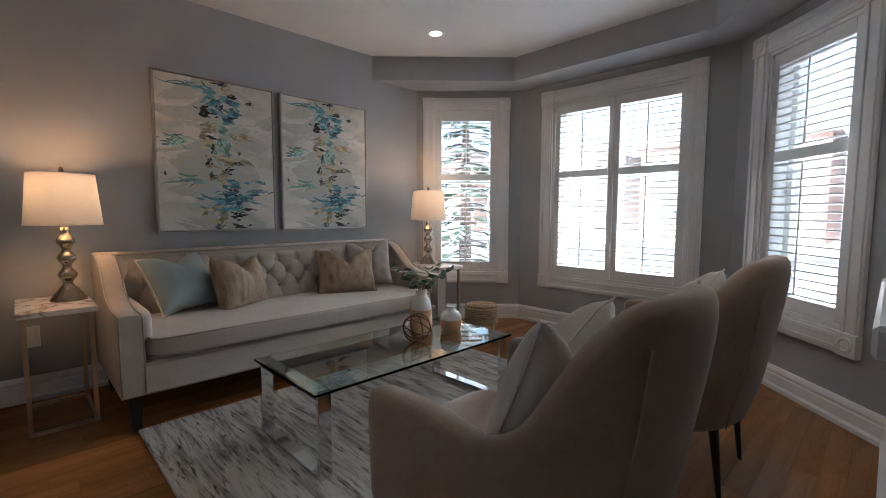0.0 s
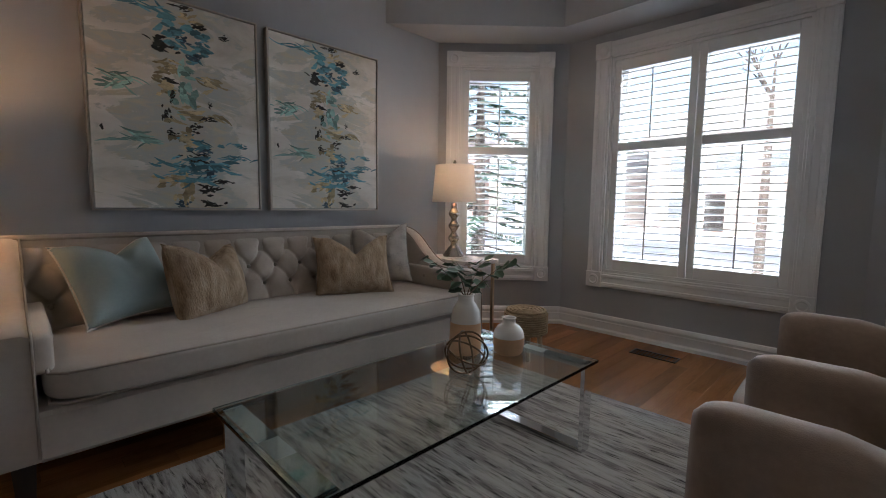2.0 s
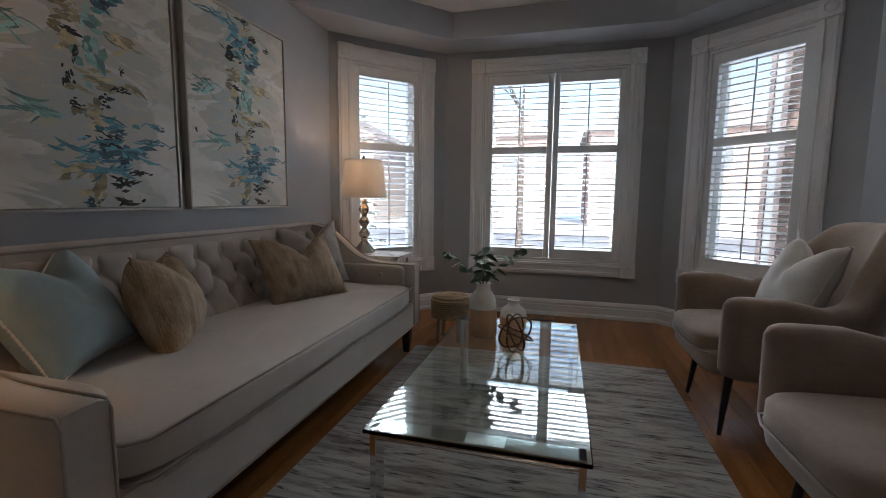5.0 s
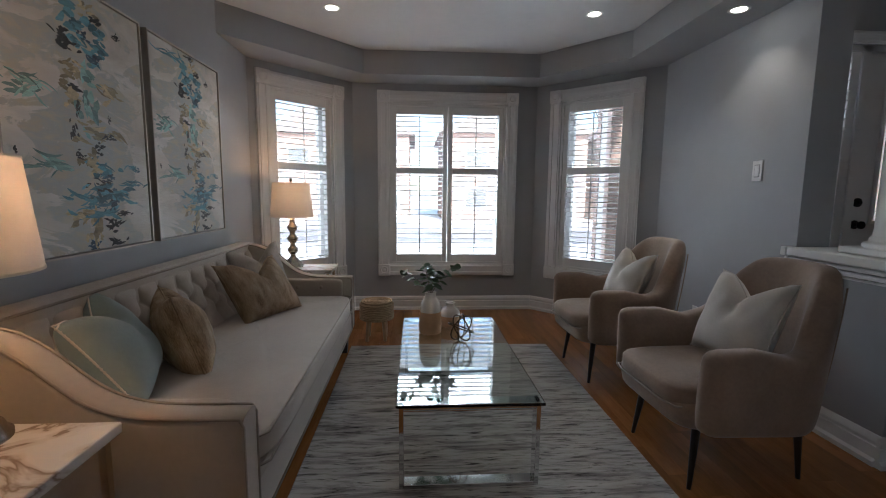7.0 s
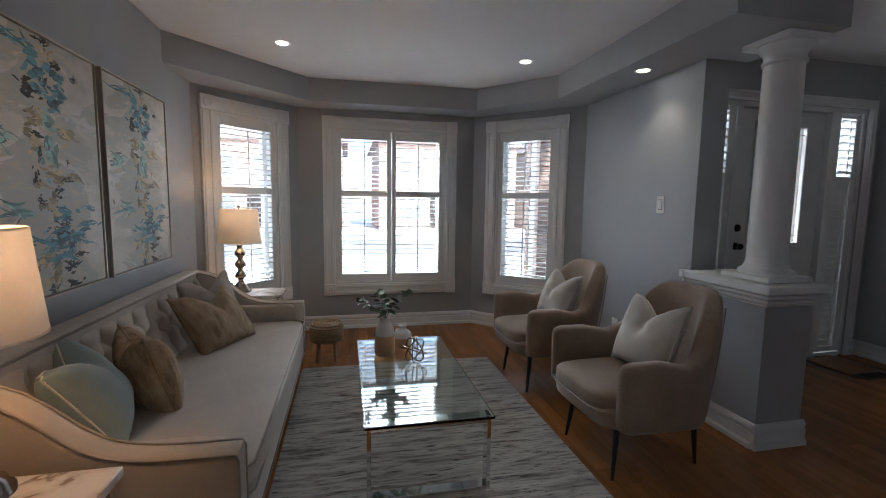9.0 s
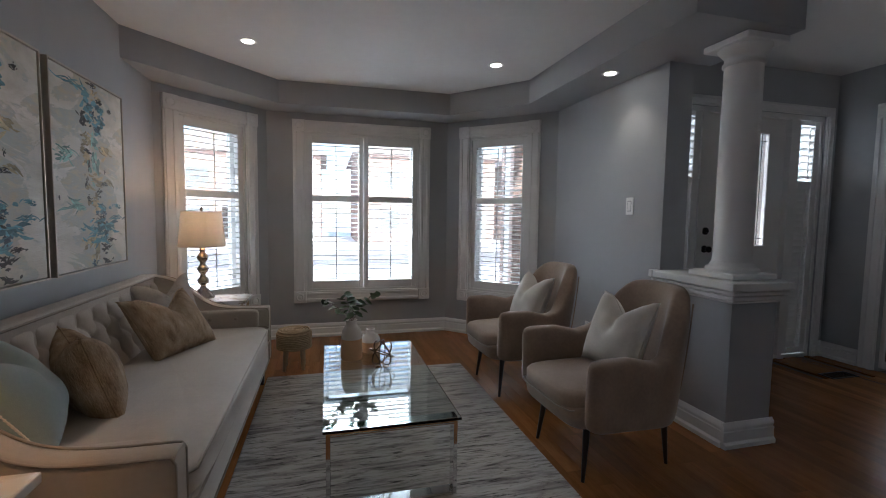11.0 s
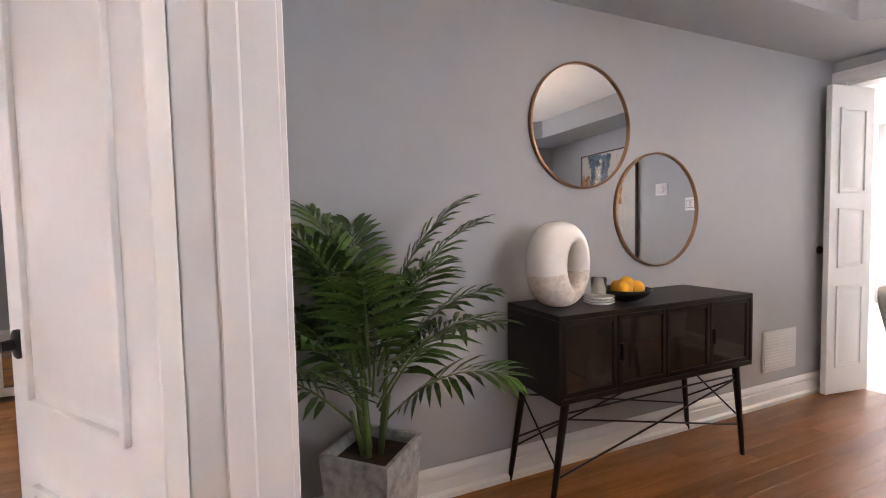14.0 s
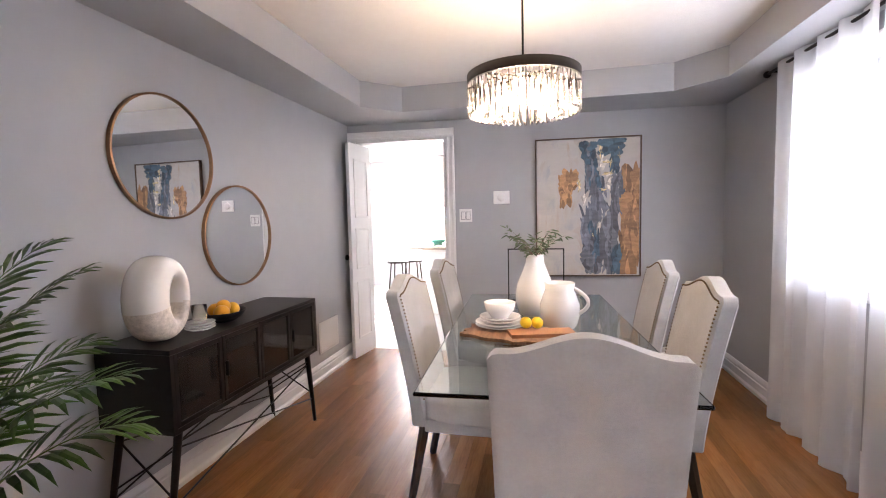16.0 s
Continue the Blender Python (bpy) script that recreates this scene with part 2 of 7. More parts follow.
SHEER = material("white sheer voile", (0.90, 0.91, 0.93), 0.8, var=0.03, scale=30, stretch=(1, 1, 0.1), transmission=0.0)
PAPER = material("white matte paper", (0.75, 0.74, 0.72), 0.8, var=0.03)


def sheer_setup(mat, through_share, scatter=0.55):
    """Voile: part of the light goes straight through the weave, part is scattered."""
    n, link, b = socket_chain(mat)
    tr, tl = n.new("ShaderNodeBsdfTransparent"), n.new("ShaderNodeBsdfTranslucent")
    tl.inputs[0].default_value = (0.92, 0.94, 0.97, 1)
    m1, m2 = n.new("ShaderNodeMixShader"), n.new("ShaderNodeMixShader")
    m1.inputs[0].default_value, m2.inputs[0].default_value = scatter, through_share
    link(b.outputs[0], m1.inputs[1]), link(tl.outputs[0], m1.inputs[2])
    link(m1.outputs[0], m2.inputs[1]), link(tr.outputs[0], m2.inputs[2])
    link(m2.outputs[0], n["Material Output"].inputs[0])


sheer_setup(SHEER, 0.22)
SHADE = material("white linen lampshade", (0.78, 0.70, 0.61), 0.8, var=0.03, scale=60, bump=0.2, bump_scale=500)
sheer_setup(SHADE, 0.0, 0.28)


def brick_material():
    mat = material("red brown brick", (0.26, 0.13, 0.09), 0.85, var=0)
    n, link, b = socket_chain(mat)
    tc, bt = n.new("ShaderNodeTexCoord"), n.new("ShaderNodeTexBrick")
    mp = n.new("ShaderNodeMapping")
    mp.inputs["Rotation"].default_value = (radians(90), 0, radians(0))
    bt.inputs["Scale"].default_value = 4.5
    bt.inputs["Color1"].default_value, bt.inputs["Color2"].default_value = (0.44, 0.29, 0.24, 1), (0.36, 0.24, 0.20, 1)
    bt.inputs["Mortar"].default_value, bt.inputs["Mortar Size"].default_value = (0.4, 0.37, 0.34, 1), 0.015
    comb, sep = n.new("ShaderNodeCombineXYZ"), n.new("ShaderNodeSeparateXYZ")
    add = n.new("ShaderNodeMath")
    add.operation = "ADD"
    link(tc.outputs["Object"], sep.inputs[0])
    link(sep.outputs[0], add.inputs[0]), link(sep.outputs[1], add.inputs[1])
    link(add.outputs[0], comb.inputs[0]), link(sep.outputs[2], comb.inputs[1])
    link(comb.outputs[0], bt.inputs["Vector"]), link(bt.outputs[0], b.inputs["Base Color"])
    return mat


BRICK = brick_material()


def rug_material():
    """Weathered ivory and charcoal streaks that run across the rug."""
    mat = material("distressed ivory and charcoal rug pile", (0.5, 0.5, 0.5), 0.95, var=0, bump=0.6, bump_scale=260)
    n, link, b = socket_chain(mat)
    tc = n.new("ShaderNodeTexCoord")

    def streak(sx, sy, detail, dist):
        m, t = n.new("ShaderNodeMapping"), n.new("ShaderNodeTexNoise")
        m.inputs["Scale"].default_value = (sx, sy, 1)
        t.inputs["Scale"].default_value, t.inputs["Detail"].default_value, t.inputs["Roughness"].default_value = 1, detail, 0.65
        t.inputs["Distortion"].default_value = dist
        link(tc.outputs["Object"], m.inputs[0]), link(m.outputs[0], t.inputs["Vector"])
        return t.outputs[0]

    a, c = n.new("ShaderNodeValToRGB"), n.new("ShaderNodeValToRGB")
    link(streak(20, 2.6, 9, 0.7), a.inputs[0]), link(streak(70, 8.0, 10, 0.8), c.inputs[0])
    for cr, stops in ((a, [(0.3, (0.13, 0.118, 0.11)), (0.42, (0.28, 0.258, 0.24)), (0.5, (0.43, 0.405, 0.37)), (0.7, (0.52, 0.49, 0.45))]),
                      (c, [(0.36, (0.16, 0.15, 0.15)), (0.43, (0.72, 0.71, 0.70)), (0.5, (0.95, 0.95, 0.95)), (0.75, (1, 1, 1))])):
        cr.color_ramp.elements[0].position, cr.color_ramp.elements[0].color = stops[0][0], (*stops[0][1], 1)
        cr.color_ramp.elements[1].position, cr.color_ramp.elements[1].color = stops[-1][0], (*stops[-1][1], 1)
        for p, col in stops[1:-1]:
            cr.color_ramp.elements.new(p).color = (*col, 1)
    mx = n.new("ShaderNodeMix")
    mx.data_type, mx.blend_type = "RGBA", "MULTIPLY"
    mx.inputs["Factor"].default_value = 1
    link(a.outputs[0], mx.inputs["A"]), link(c.outputs[0], mx.inputs["B"]), link(mx.outputs["Result"], b.inputs["Base Color"])
    return mat


RUG = rug_material()


def marble_material():
    mat = material("white veined marble", (0.7, 0.7, 0.69), 0.18, var=0)
    n, link, b = socket_chain(mat)
    tc, t = n.new("ShaderNodeTexCoord"), n.new("ShaderNodeTexNoise")
    t.inputs["Scale"].default_value, t.inputs["Detail"].default_value, t.inputs["Distortion"].default_value = 3.2, 5, 1.6
    cr = n.new("ShaderNodeValToRGB")
    e = cr.color_ramp.elements
    e[0].position, e[0].color = 0.455, (0.72, 0.71, 0.70, 1)
    e[1].position, e[1].color = 0.54, (0.74, 0.73, 0.72, 1)
    e.new(0.49).color = (0.30, 0.235, 0.19, 1)
    e.new(0.505).color = (0.62, 0.59, 0.56, 1)
    link(tc.outputs["Object"], t.inputs["Vector"]), link(t.outputs[0], cr.inputs[0]), link(cr.outputs[0], b.inputs["Base Color"])
    return mat


MARBLE = marble_material()
CREAM = [(0.3, (0.52, 0.49, 0.42)), (0.45, (0.68, 0.65, 0.58)), (0.6, (0.78, 0.76, 0.71)), (0.75, (0.57, 0.57, 0.54))]
ABSTRACT = painting_material("pale abstract canvas", CREAM, [
    ([(0.35, (0.58, 0.54, 0.42)), (0.5, (0.50, 0.53, 0.50)), (0.65, (0.62, 0.58, 0.46))], 2.2, 6.5, 16, 0.36)], 0.0)
ABSTRACT2 = painting_material("pale grey abstract canvas", [(0.3, (0.42, 0.41, 0.40)), (0.5, (0.52, 0.49, 0.45)), (0.7, (0.47, 0.44, 0.40))], [
    ([(0.35, (0.46, 0.38, 0.30)), (0.5, (0.50, 0.47, 0.43)), (0.65, (0.40, 0.40, 0.41))], 3, 1.6, 14, 0.40)], 4.3, width=0.2, loose=0.12)


def oil(name, color):
    mat = material(name, color, 0.4, var=0.35, scale=9, stretch=(1, 1, 4), bump=0.5, bump_scale=70)
    n, link, b = socket_chain(mat)
    geo, mr, hs = n.new("ShaderNodeNewGeometry"), n.new("ShaderNodeMapRange"), n.new("ShaderNodeHueSaturation")
    mr.inputs["To Min"].default_value, mr.inputs["To Max"].default_value = 0.55, 1.7
    src = b.inputs["Base Color"].links[0].from_socket
    link(geo.outputs["Random Per Island"], mr.inputs[0]), link(mr.outputs[0], hs.inputs["Value"])
    link(src, hs.inputs["Color"]), link(hs.outputs[0], b.inputs["Base Color"])
    return mat


P_TEAL, P_SEA, P_OCHRE = oil("teal oil paint", (0.11, 0.27, 0.33)), oil("sea green oil paint", (0.24, 0.40, 0.36)), oil("ochre oil paint", (0.40, 0.34, 0.20))
P_BLACK, P_NAVY, P_RUST = oil("black brown oil paint", (0.022, 0.024, 0.02)), oil("navy oil paint", (0.045, 0.085, 0.12)), oil("rust oil paint", (0.34, 0.18, 0.08))
P_SLATE, P_GOLD, P_CREAM = oil("slate oil paint", (0.12, 0.13, 0.155)), oil("gold oil paint", (0.62, 0.50, 0.26)), oil("cream oil paint", (0.58, 0.54, 0.48))

# ---- shape helpers ----


def mesh_of(name, bm, mat, smooth=None):
    me = bpy.data.meshes.new(name)
    if smooth is not None:
        for f in bm.faces:
            f.smooth = True
        for e in bm.edges:
            if len(e.link_faces) == 2 and e.calc_face_angle(0) > radians(smooth):
                e.smooth = False
    bm.normal_update()
    bm.to_mesh(me)
    bm.free()
    me.materials.append(mat)
    return me


def part(name, bm, mat, parent=None, label="", smooth=35):
    """One mesh object, at its parent's origin when it has one."""
    ob = new(name, mesh_of(name, bm, mat, smooth))
    if parent is not None:
        ob.parent = parent
    return tagged(ob, label)


def thing(name, label, category, m=None, group="", kind=""):
    ob = tagged(new(name), label, category, group, kind)
    if m is not None:
        ob.matrix_world = m
    return ob


def structure(name, bm, mat, label, category, smooth=None):
    return tagged(part(name, bm, mat, smooth=smooth), label, category, kind="structure")


def box(bm, x0, x1, y0, y1, z0, z1, bevel=0.0, seg=2, m=None):
    g = bmesh.ops.create_cube(bm, size=1)["verts"]
    for v in g:
        v.co = Vector((x0 + (v.co.x + 0.5) * (x1 - x0), y0 + (v.co.y + 0.5) * (y1 - y0), z0 + (v.co.z + 0.5) * (z1 - z0)))
    if bevel:
        seg = 1 if seg < 3 else seg
        r = bmesh.ops.bevel(bm, geom=list({e for v in g for e in v.link_edges}), offset=bevel, segments=seg, profile=0.5, affect="EDGES")
        g = list({v for f in r["faces"] for v in f.verts} | {v for v in g if v.is_valid})
    if m is not None:
        bmesh.ops.transform(bm, matrix=m, verts=g)
    return bm


def B(*a, **k):
    return box(bmesh.new(), *a, **k)


def lathe(bm, profile, steps=32, m=None):
    """Turned body from (radius, height) pairs, closed where the radius is 0."""
    rings = []
    for r, z in profile:
        if r <= 1e-6:
            rings.append([bm.verts.new((0, 0, z))])
        else:
            rings.append([bm.verts.new((r * math.cos(2 * math.pi * k / steps), r * math.sin(2 * math.pi * k / steps), z)) for k in range(steps)])
    for a, c in zip(rings, rings[1:]):
        for k in range(steps):
            j = (k + 1) % steps
            if len(a) == 1 and len(c) == 1:
                continue
            if len(a) == 1:
                bm.faces.new((a[0], c[k], c[j]))
            elif len(c) == 1:
                bm.faces.new((a[k], a[j], c[0]))
            else:
                bm.faces.new((a[k], a[j], c[j], c[k]))
    if m is not None:
        bmesh.ops.transform(bm, matrix=m, verts=[v for r in rings for v in r])
    return bm


def rod(bm, a, c, r0, r1=None, steps=10):
    """A tapered round bar from a to c."""
    a, c = Vector(a), Vector(c)
    q = (c - a).to_track_quat("Z", "Y").to_matrix().to_4x4()
    return lathe(bm, [(0, 0), (r0, 0), (r0 if r1 is None else r1, (c - a).length), (0, (c - a).length)], steps, Matrix.Translation(a) @ q)


def tube(bm, points, radius, steps=8, closed=False):
    """A round bar that follows points; radius may be a function of the way along."""
    pts = [Vector(p) for p in points]
    rings, n = [], len(pts)
    for i, p in enumerate(pts):
        d = (pts[(i + 1) % n] - pts[i - 1]) if closed else (pts[min(i + 1, n - 1)] - pts[max(i - 1, 0)])
        q = d.to_track_quat("Z", "Y")
        r = radius(i / max(1, n - 1)) if callable(radius) else radius
        rings.append([bm.verts.new(p + q @ Vector((r * math.cos(2 * math.pi * k / steps), r * math.sin(2 * math.pi * k / steps), 0))) for k in range(steps)])
    for i in range(n if closed else n - 1):
        a, c = rings[i], rings[(i + 1) % n]
        off = 0
        if closed and i == n - 1:
            off = min(range(steps), key=lambda o: sum((a[k].co - c[(k + o) % steps].co).length for k in range(steps)))
        for k in range(steps):
            bm.faces.new((a[k], a[(k + 1) % steps], c[(k + 1 + off) % steps], c[(k + off) % steps]))
    if not closed:
        bm.faces.new(rings[0][::-1]), bm.faces.new(rings[-1])
    return bm


def prism(bm, outline, lo, hi, axis="z"):
    """A flat outline of (u, v) pairs, drawn out between two levels of an axis."""
    def at(u, v, w):
        return {"z": (u, v, w), "y": (u, w, v), "x": (w, u, v)}[axis]
    a = [bm.verts.new(at(u, v, lo)) for u, v in outline]
    c = [bm.verts.new(at(u, v, hi)) for u, v in outline]
    bm.faces.new(a), bm.faces.new(c)
    for k in range(len(a)):
        j = (k + 1) % len(a)
        bm.faces.new((a[k], a[j], c[j], c[k]))
    bmesh.ops.recalc_face_normals(bm, faces=bm.faces)
    return bm


def sheet(bm, nu, nv, fn, close_u=False):
    """A grid of vertices fn(u, v), u and v from 0 to 1."""
    rows = [[bm.verts.new(fn(i / (nu if close_u else nu - 1), j / (nv - 1))) for i in range(nu)] for j in range(nv)]
    for j in range(nv - 1):
        for i in range(nu if close_u else nu - 1):
            k = (i + 1) % nu
            bm.faces.new((rows[j][i], rows[j][k], rows[j + 1][k], rows[j + 1][i]))
    return rows


def soft_box(bm, sx, sy, sz, power=5.0, nu=28, nv=14, shape=None, m=None):
    """A padded block: a rounded superellipsoid of the given half sizes."""
    def spow(c, p):
        return math.copysign(abs(c) ** p, c)

    def fn(u, v):
        a, e = 2 * math.pi * u, math.pi * (v - 0.5)
        p = 2.0 / power
        c = Vector((sx * spow(math.cos(a), p) * spow(math.cos(e), p), sy * spow(math.sin(a), p) * spow(math.cos(e), p), sz * spow(math.sin(e), p)))
        return shape(c) if shape else c
    rows = sheet(bm, nu, nv, fn, True)
    vs = [v for r in rows for v in r]
    bmesh.ops.remove_doubles(bm, verts=vs, dist=1e-5)
    if m is not None:
        bmesh.ops.transform(bm, matrix=m, verts=[v for v in vs if v.is_valid])
    return bm


def moulding(bm, a, c, outward, profile):
    """A run of trim from a to c at floor level; profile is (distance out, height) pairs."""
    a, c, o = Vector((*a, 0)), Vector((*c, 0)), Vector((*outward, 0)).normalized()
    rows = [[bm.verts.new(p + o * d + Vector((0, 0, z))) for d, z in profile] for p in (a, c)]
    for k in range(len(profile) - 1):
        bm.faces.new((rows[0][k], rows[0][k + 1], rows[1][k + 1], rows[1][k]))
    bm.faces.new(rows[0]), bm.faces.new(rows[1][::-1])
    bmesh.ops.recalc_face_normals(bm, faces=bm.faces)
    return bm

# ---- the large structure ----
H_LIV, H_FOY, H_SOF = 2.38, 2.48, 2.18
BASE = [(0, 0), (0.03, 0), (0.03, 0.022), (0.018, 0.034), (0.018, 0.086), (0.012, 0.09), (0.012, 0.1), (0.017, 0.105), (0.015, 0.118), (0.005, 0.133), (0, 0.135)]


def wall(name, a, c, thick, z1, openings=(), z0=-0.1, label="smooth grey painted wall"):
    """A wall whose inner face runs from a to c, drawn out to the left of that way; openings are (from, to, low, high)."""
    a, c = Vector(a), Vector(c)
    d = c - a
    m = Matrix.Translation((a.x, a.y, 0)) @ Matrix.Rotation(math.atan2(d.y, d.x), 4, "Z")
    bm = bmesh.new()
    cuts = sorted(openings)
    s = 0.0
    for s0, s1, lo, hi in cuts:
        if s0 > s:
            box(bm, s, s0, 0, thick, z0, z1, m=m)
        if lo > z0:
            box(bm, s0, s1, 0, thick, z0, lo, m=m)
        if hi < z1:
            box(bm, s0, s1, 0, thick, hi, z1, m=m)
        s = s1
    if s < d.length:
        box(bm, s, d.length, 0, thick, z0, z1, m=m)
    return structure(name, bm, WALL, label, "wall")


def wall_frame(a, c, along):
    """The pose at a place along a wall: x along it, y into its thickness, z up."""
    a, c = Vector(a), Vector(c)
    d = c - a
    p = a + d.normalized() * along
    return Matrix.Translation((p.x, p.y, 0)) @ Matrix.Rotation(math.atan2(d.y, d.x), 4, "Z")


BAY = [(3.31, 3.80), (4.02, 3.09), (4.02, 1.325), (3.2, 0.505)]
WIN_LO, WIN_HI = 0.46, 2.00
wall("wall_north", (3.46, 3.80), (-0.24, 3.80), -0.2, 2.6, label="smooth grey painted wall behind the sofa")
bay_spots = []
for name, a, c, w, mid in (("wall_bay_left", BAY[0], BAY[1], 0.60, 0.475), ("wall_bay_middle", BAY[1], BAY[2], 1.12, 0.905), ("wall_bay_right", BAY[2], BAY[3], 0.62, 0.578)):
    wall(name, a, c, 0.2, 2.6, [(mid - w / 2, mid + w / 2, WIN_LO, WIN_HI)], label="smooth grey painted bay window wall")
    bay_spots.append((wall_frame(a, c, mid), w))
wall("wall_south", (3.2, 0.505), (1.86, 0.505), 0.18, 2.6, label="smooth grey painted wall with a light switch")
wall("wall_front", (2.45, 0.34), (2.45, -1.79), 0.2, 2.6, [(0.42, 2.0, -0.1, 2.12)], label="smooth grey entry wall around the front door")
wall("wall_foyer", (2.65, -1.79), (-1.0, -1.79), 0.15, 2.6, [(0.62, 1.95, -0.1, 2.05)], label="smooth grey foyer wall with a closet")
wall("wall_hall_end", (-1.0, -1.94), (-1.0, 0.36), 0.12, 2.6, label="plain grey hall wall")
DIV_LO, DIV_HI = 1.365, 2.97
wall("wall_divider", (-0.24, 4.0), (-0.24, 0.48), -0.14, 2.6, [(4.0 - DIV_HI, 4.0 - DIV_LO, -0.1, 2.09)], label="grey wall with a wide doorway between the rooms")
wall("wall_dining_south", (-0.24, 0.48), (-4.15, 0.48), 0.12, 2.6, label="smooth grey dining room wall")
FAR_A, FAR_C = (-3.905, 0.46), (-4.105, 3.80)
wall("wall_dining_west", FAR_A, FAR_C, 0.14, 2.6, [(0.10, 0.95, -0.1, 2.03)], label="smooth grey dining room wall with a door")
wall("wall_dining_north", (-4.2, 3.75), (-0.38, 3.75), 0.2, 2.6, [(1.3, 3.15, 0.93, 2.02)], label="smooth grey wall behind the curtains")

bm = bmesh.new()
prism(bm, [(-0.24, 0.17), (4.4, 0.17), (4.4, 4.1), (-0.24, 4.1)], H_LIV, 2.62)
structure("ceiling_living", bm, CEIL, "stippled white living room ceiling", "ceiling")
bm = bmesh.new()
prism(bm, [(-1.1, -2.4), (2.7, -2.4), (2.7, 0.168), (-1.1, 0.168)], H_FOY, 2.62)
prism(bm, [(-1.1, 0.17), (-0.242, 0.17), (-0.242, 0.47), (-1.1, 0.47)], H_FOY, 2.62)
structure("ceiling_foyer", bm, CEIL, "stippled white foyer ceiling", "ceiling")
bm = bmesh.new()
prism(bm, [(-4.3, 0.40), (-0.25, 0.40), (-0.25, 4.0), (-4.3, 4.0)], H_LIV + 0.002, 2.62)
structure("ceiling_dining", bm, CEIL, "smooth white tray ceiling", "ceiling")

bm = bmesh.new()
tray = [(2.80, 3.80), (3.70, 2.95), (3.68, 1.40), (3.06, 0.87)]
prism(bm, BAY + tray[::-1], H_SOF, H_LIV + 0.05)
structure("soffit_bay", bm, WALL, "grey dropped soffit round the bay", "soffit")
bm = prism(bmesh.new(), [(1.29, 0.87), (3.06, 0.87), (3.2, 0.505), (1.86, 0.505), (1.86, 0.20), (1.29, 0.20)], H_SOF, 2.55)
structure("soffit_beam", bm, WALL, "grey dropped beam above the column", "soffit")
bm = bmesh.new()
tx0, tx1, ty0, ty1, ch = -3.54, -0.95, 0.88, 3.46, 0.26
for q in ([(-4.2, 0.48), (-0.38, 0.48), (-0.38, ty0), (-4.2, ty0)], [(-4.2, ty1), (-0.38, ty1), (-0.38, 3.75), (-4.2, 3.75)],
          [(-4.2, ty0), (tx0, ty0), (tx0, ty1), (-4.2, ty1)], [(tx1, ty0), (-0.38, ty0), (-0.38, ty1), (tx1, ty1)],
          [(tx0, ty0), (tx0 + ch, ty0), (tx0, ty0 + ch)], [(tx0, ty1), (tx0 + ch, ty1), (tx0, ty1 - ch)],
          [(tx1, ty0), (tx1 - ch, ty0), (tx1, ty0 + ch)], [(tx1, ty1), (tx1 - ch, ty1), (tx1, ty1 - ch)]):
    prism(bm, q, H_SOF, H_LIV + 0.05)
structure("soffit_dining", bm, WALL, "grey dropped soffit round the dining ceiling", "soffit")

floor = structure("floor", B(-4.3, 4.4, -2.4, 4.1, -0.14, -0.012), SUBFLOOR, "honey oak strip floor", "floor")

# half wall with its cap
structure("half_wall", B(1.335, 1.86, 0.205, 0.505, -0.1, 0.775), WALL, "low grey half wall below a column", "wall")
bm = bmesh.new()
for d, z0, z1 in ((0.012, 0.775, 0.792), (0.025, 0.792, 0.816), (0.042, 0.821, 0.843), (0.058, 0.847, 0.892)):
    box(bm, 1.335 - d, 1.858, 0.205 - d, 0.505 + d, z0, z1, 0.006)
    box(bm, 1.859, 1.86 + d * 0.6, 0.508, 0.505 + d, z0, z1, 0.004)
structure("half_wall_cap", bm, TRIM, "white stepped moulding cap of the half wall", "trim", 30)

col = thing("column", "white round classical column on the half wall", "column", pose(1.50, 0.34, 0.894), kind="structure")
part("plinth", B(-0.15, 0.15, -0.15, 0.15, 0, 0.03, 0.004), TRIM, col)
bm = lathe(bmesh.new(), [(0, 0.03), (0.128, 0.03), (0.134, 0.042), (0.128, 0.056), (0.112, 0.06), (0.112, 0.068), (0.102, 0.085)], 40)
part("base_ring", bm, TRIM, col)
part("shaft", lathe(bmesh.new(), [(0.102, 0.08), (0.097, 0.12), (0.096, 0.6), (0.093, 1.152)], 48), TRIM, col)
bm = lathe(bmesh.new(), [(0.093, 1.152), (0.103, 1.157), (0.103, 1.172), (0.094, 1.177), (0.095, 1.202), (0.11, 1.222), (0.128, 1.242), (0.128, 1.25)], 48)
part("capital", bm, TRIM, col)
part("abacus", B(-0.14, 0.14, -0.14, 0.14, 1.25, 1.285, 0.005), TRIM, col)

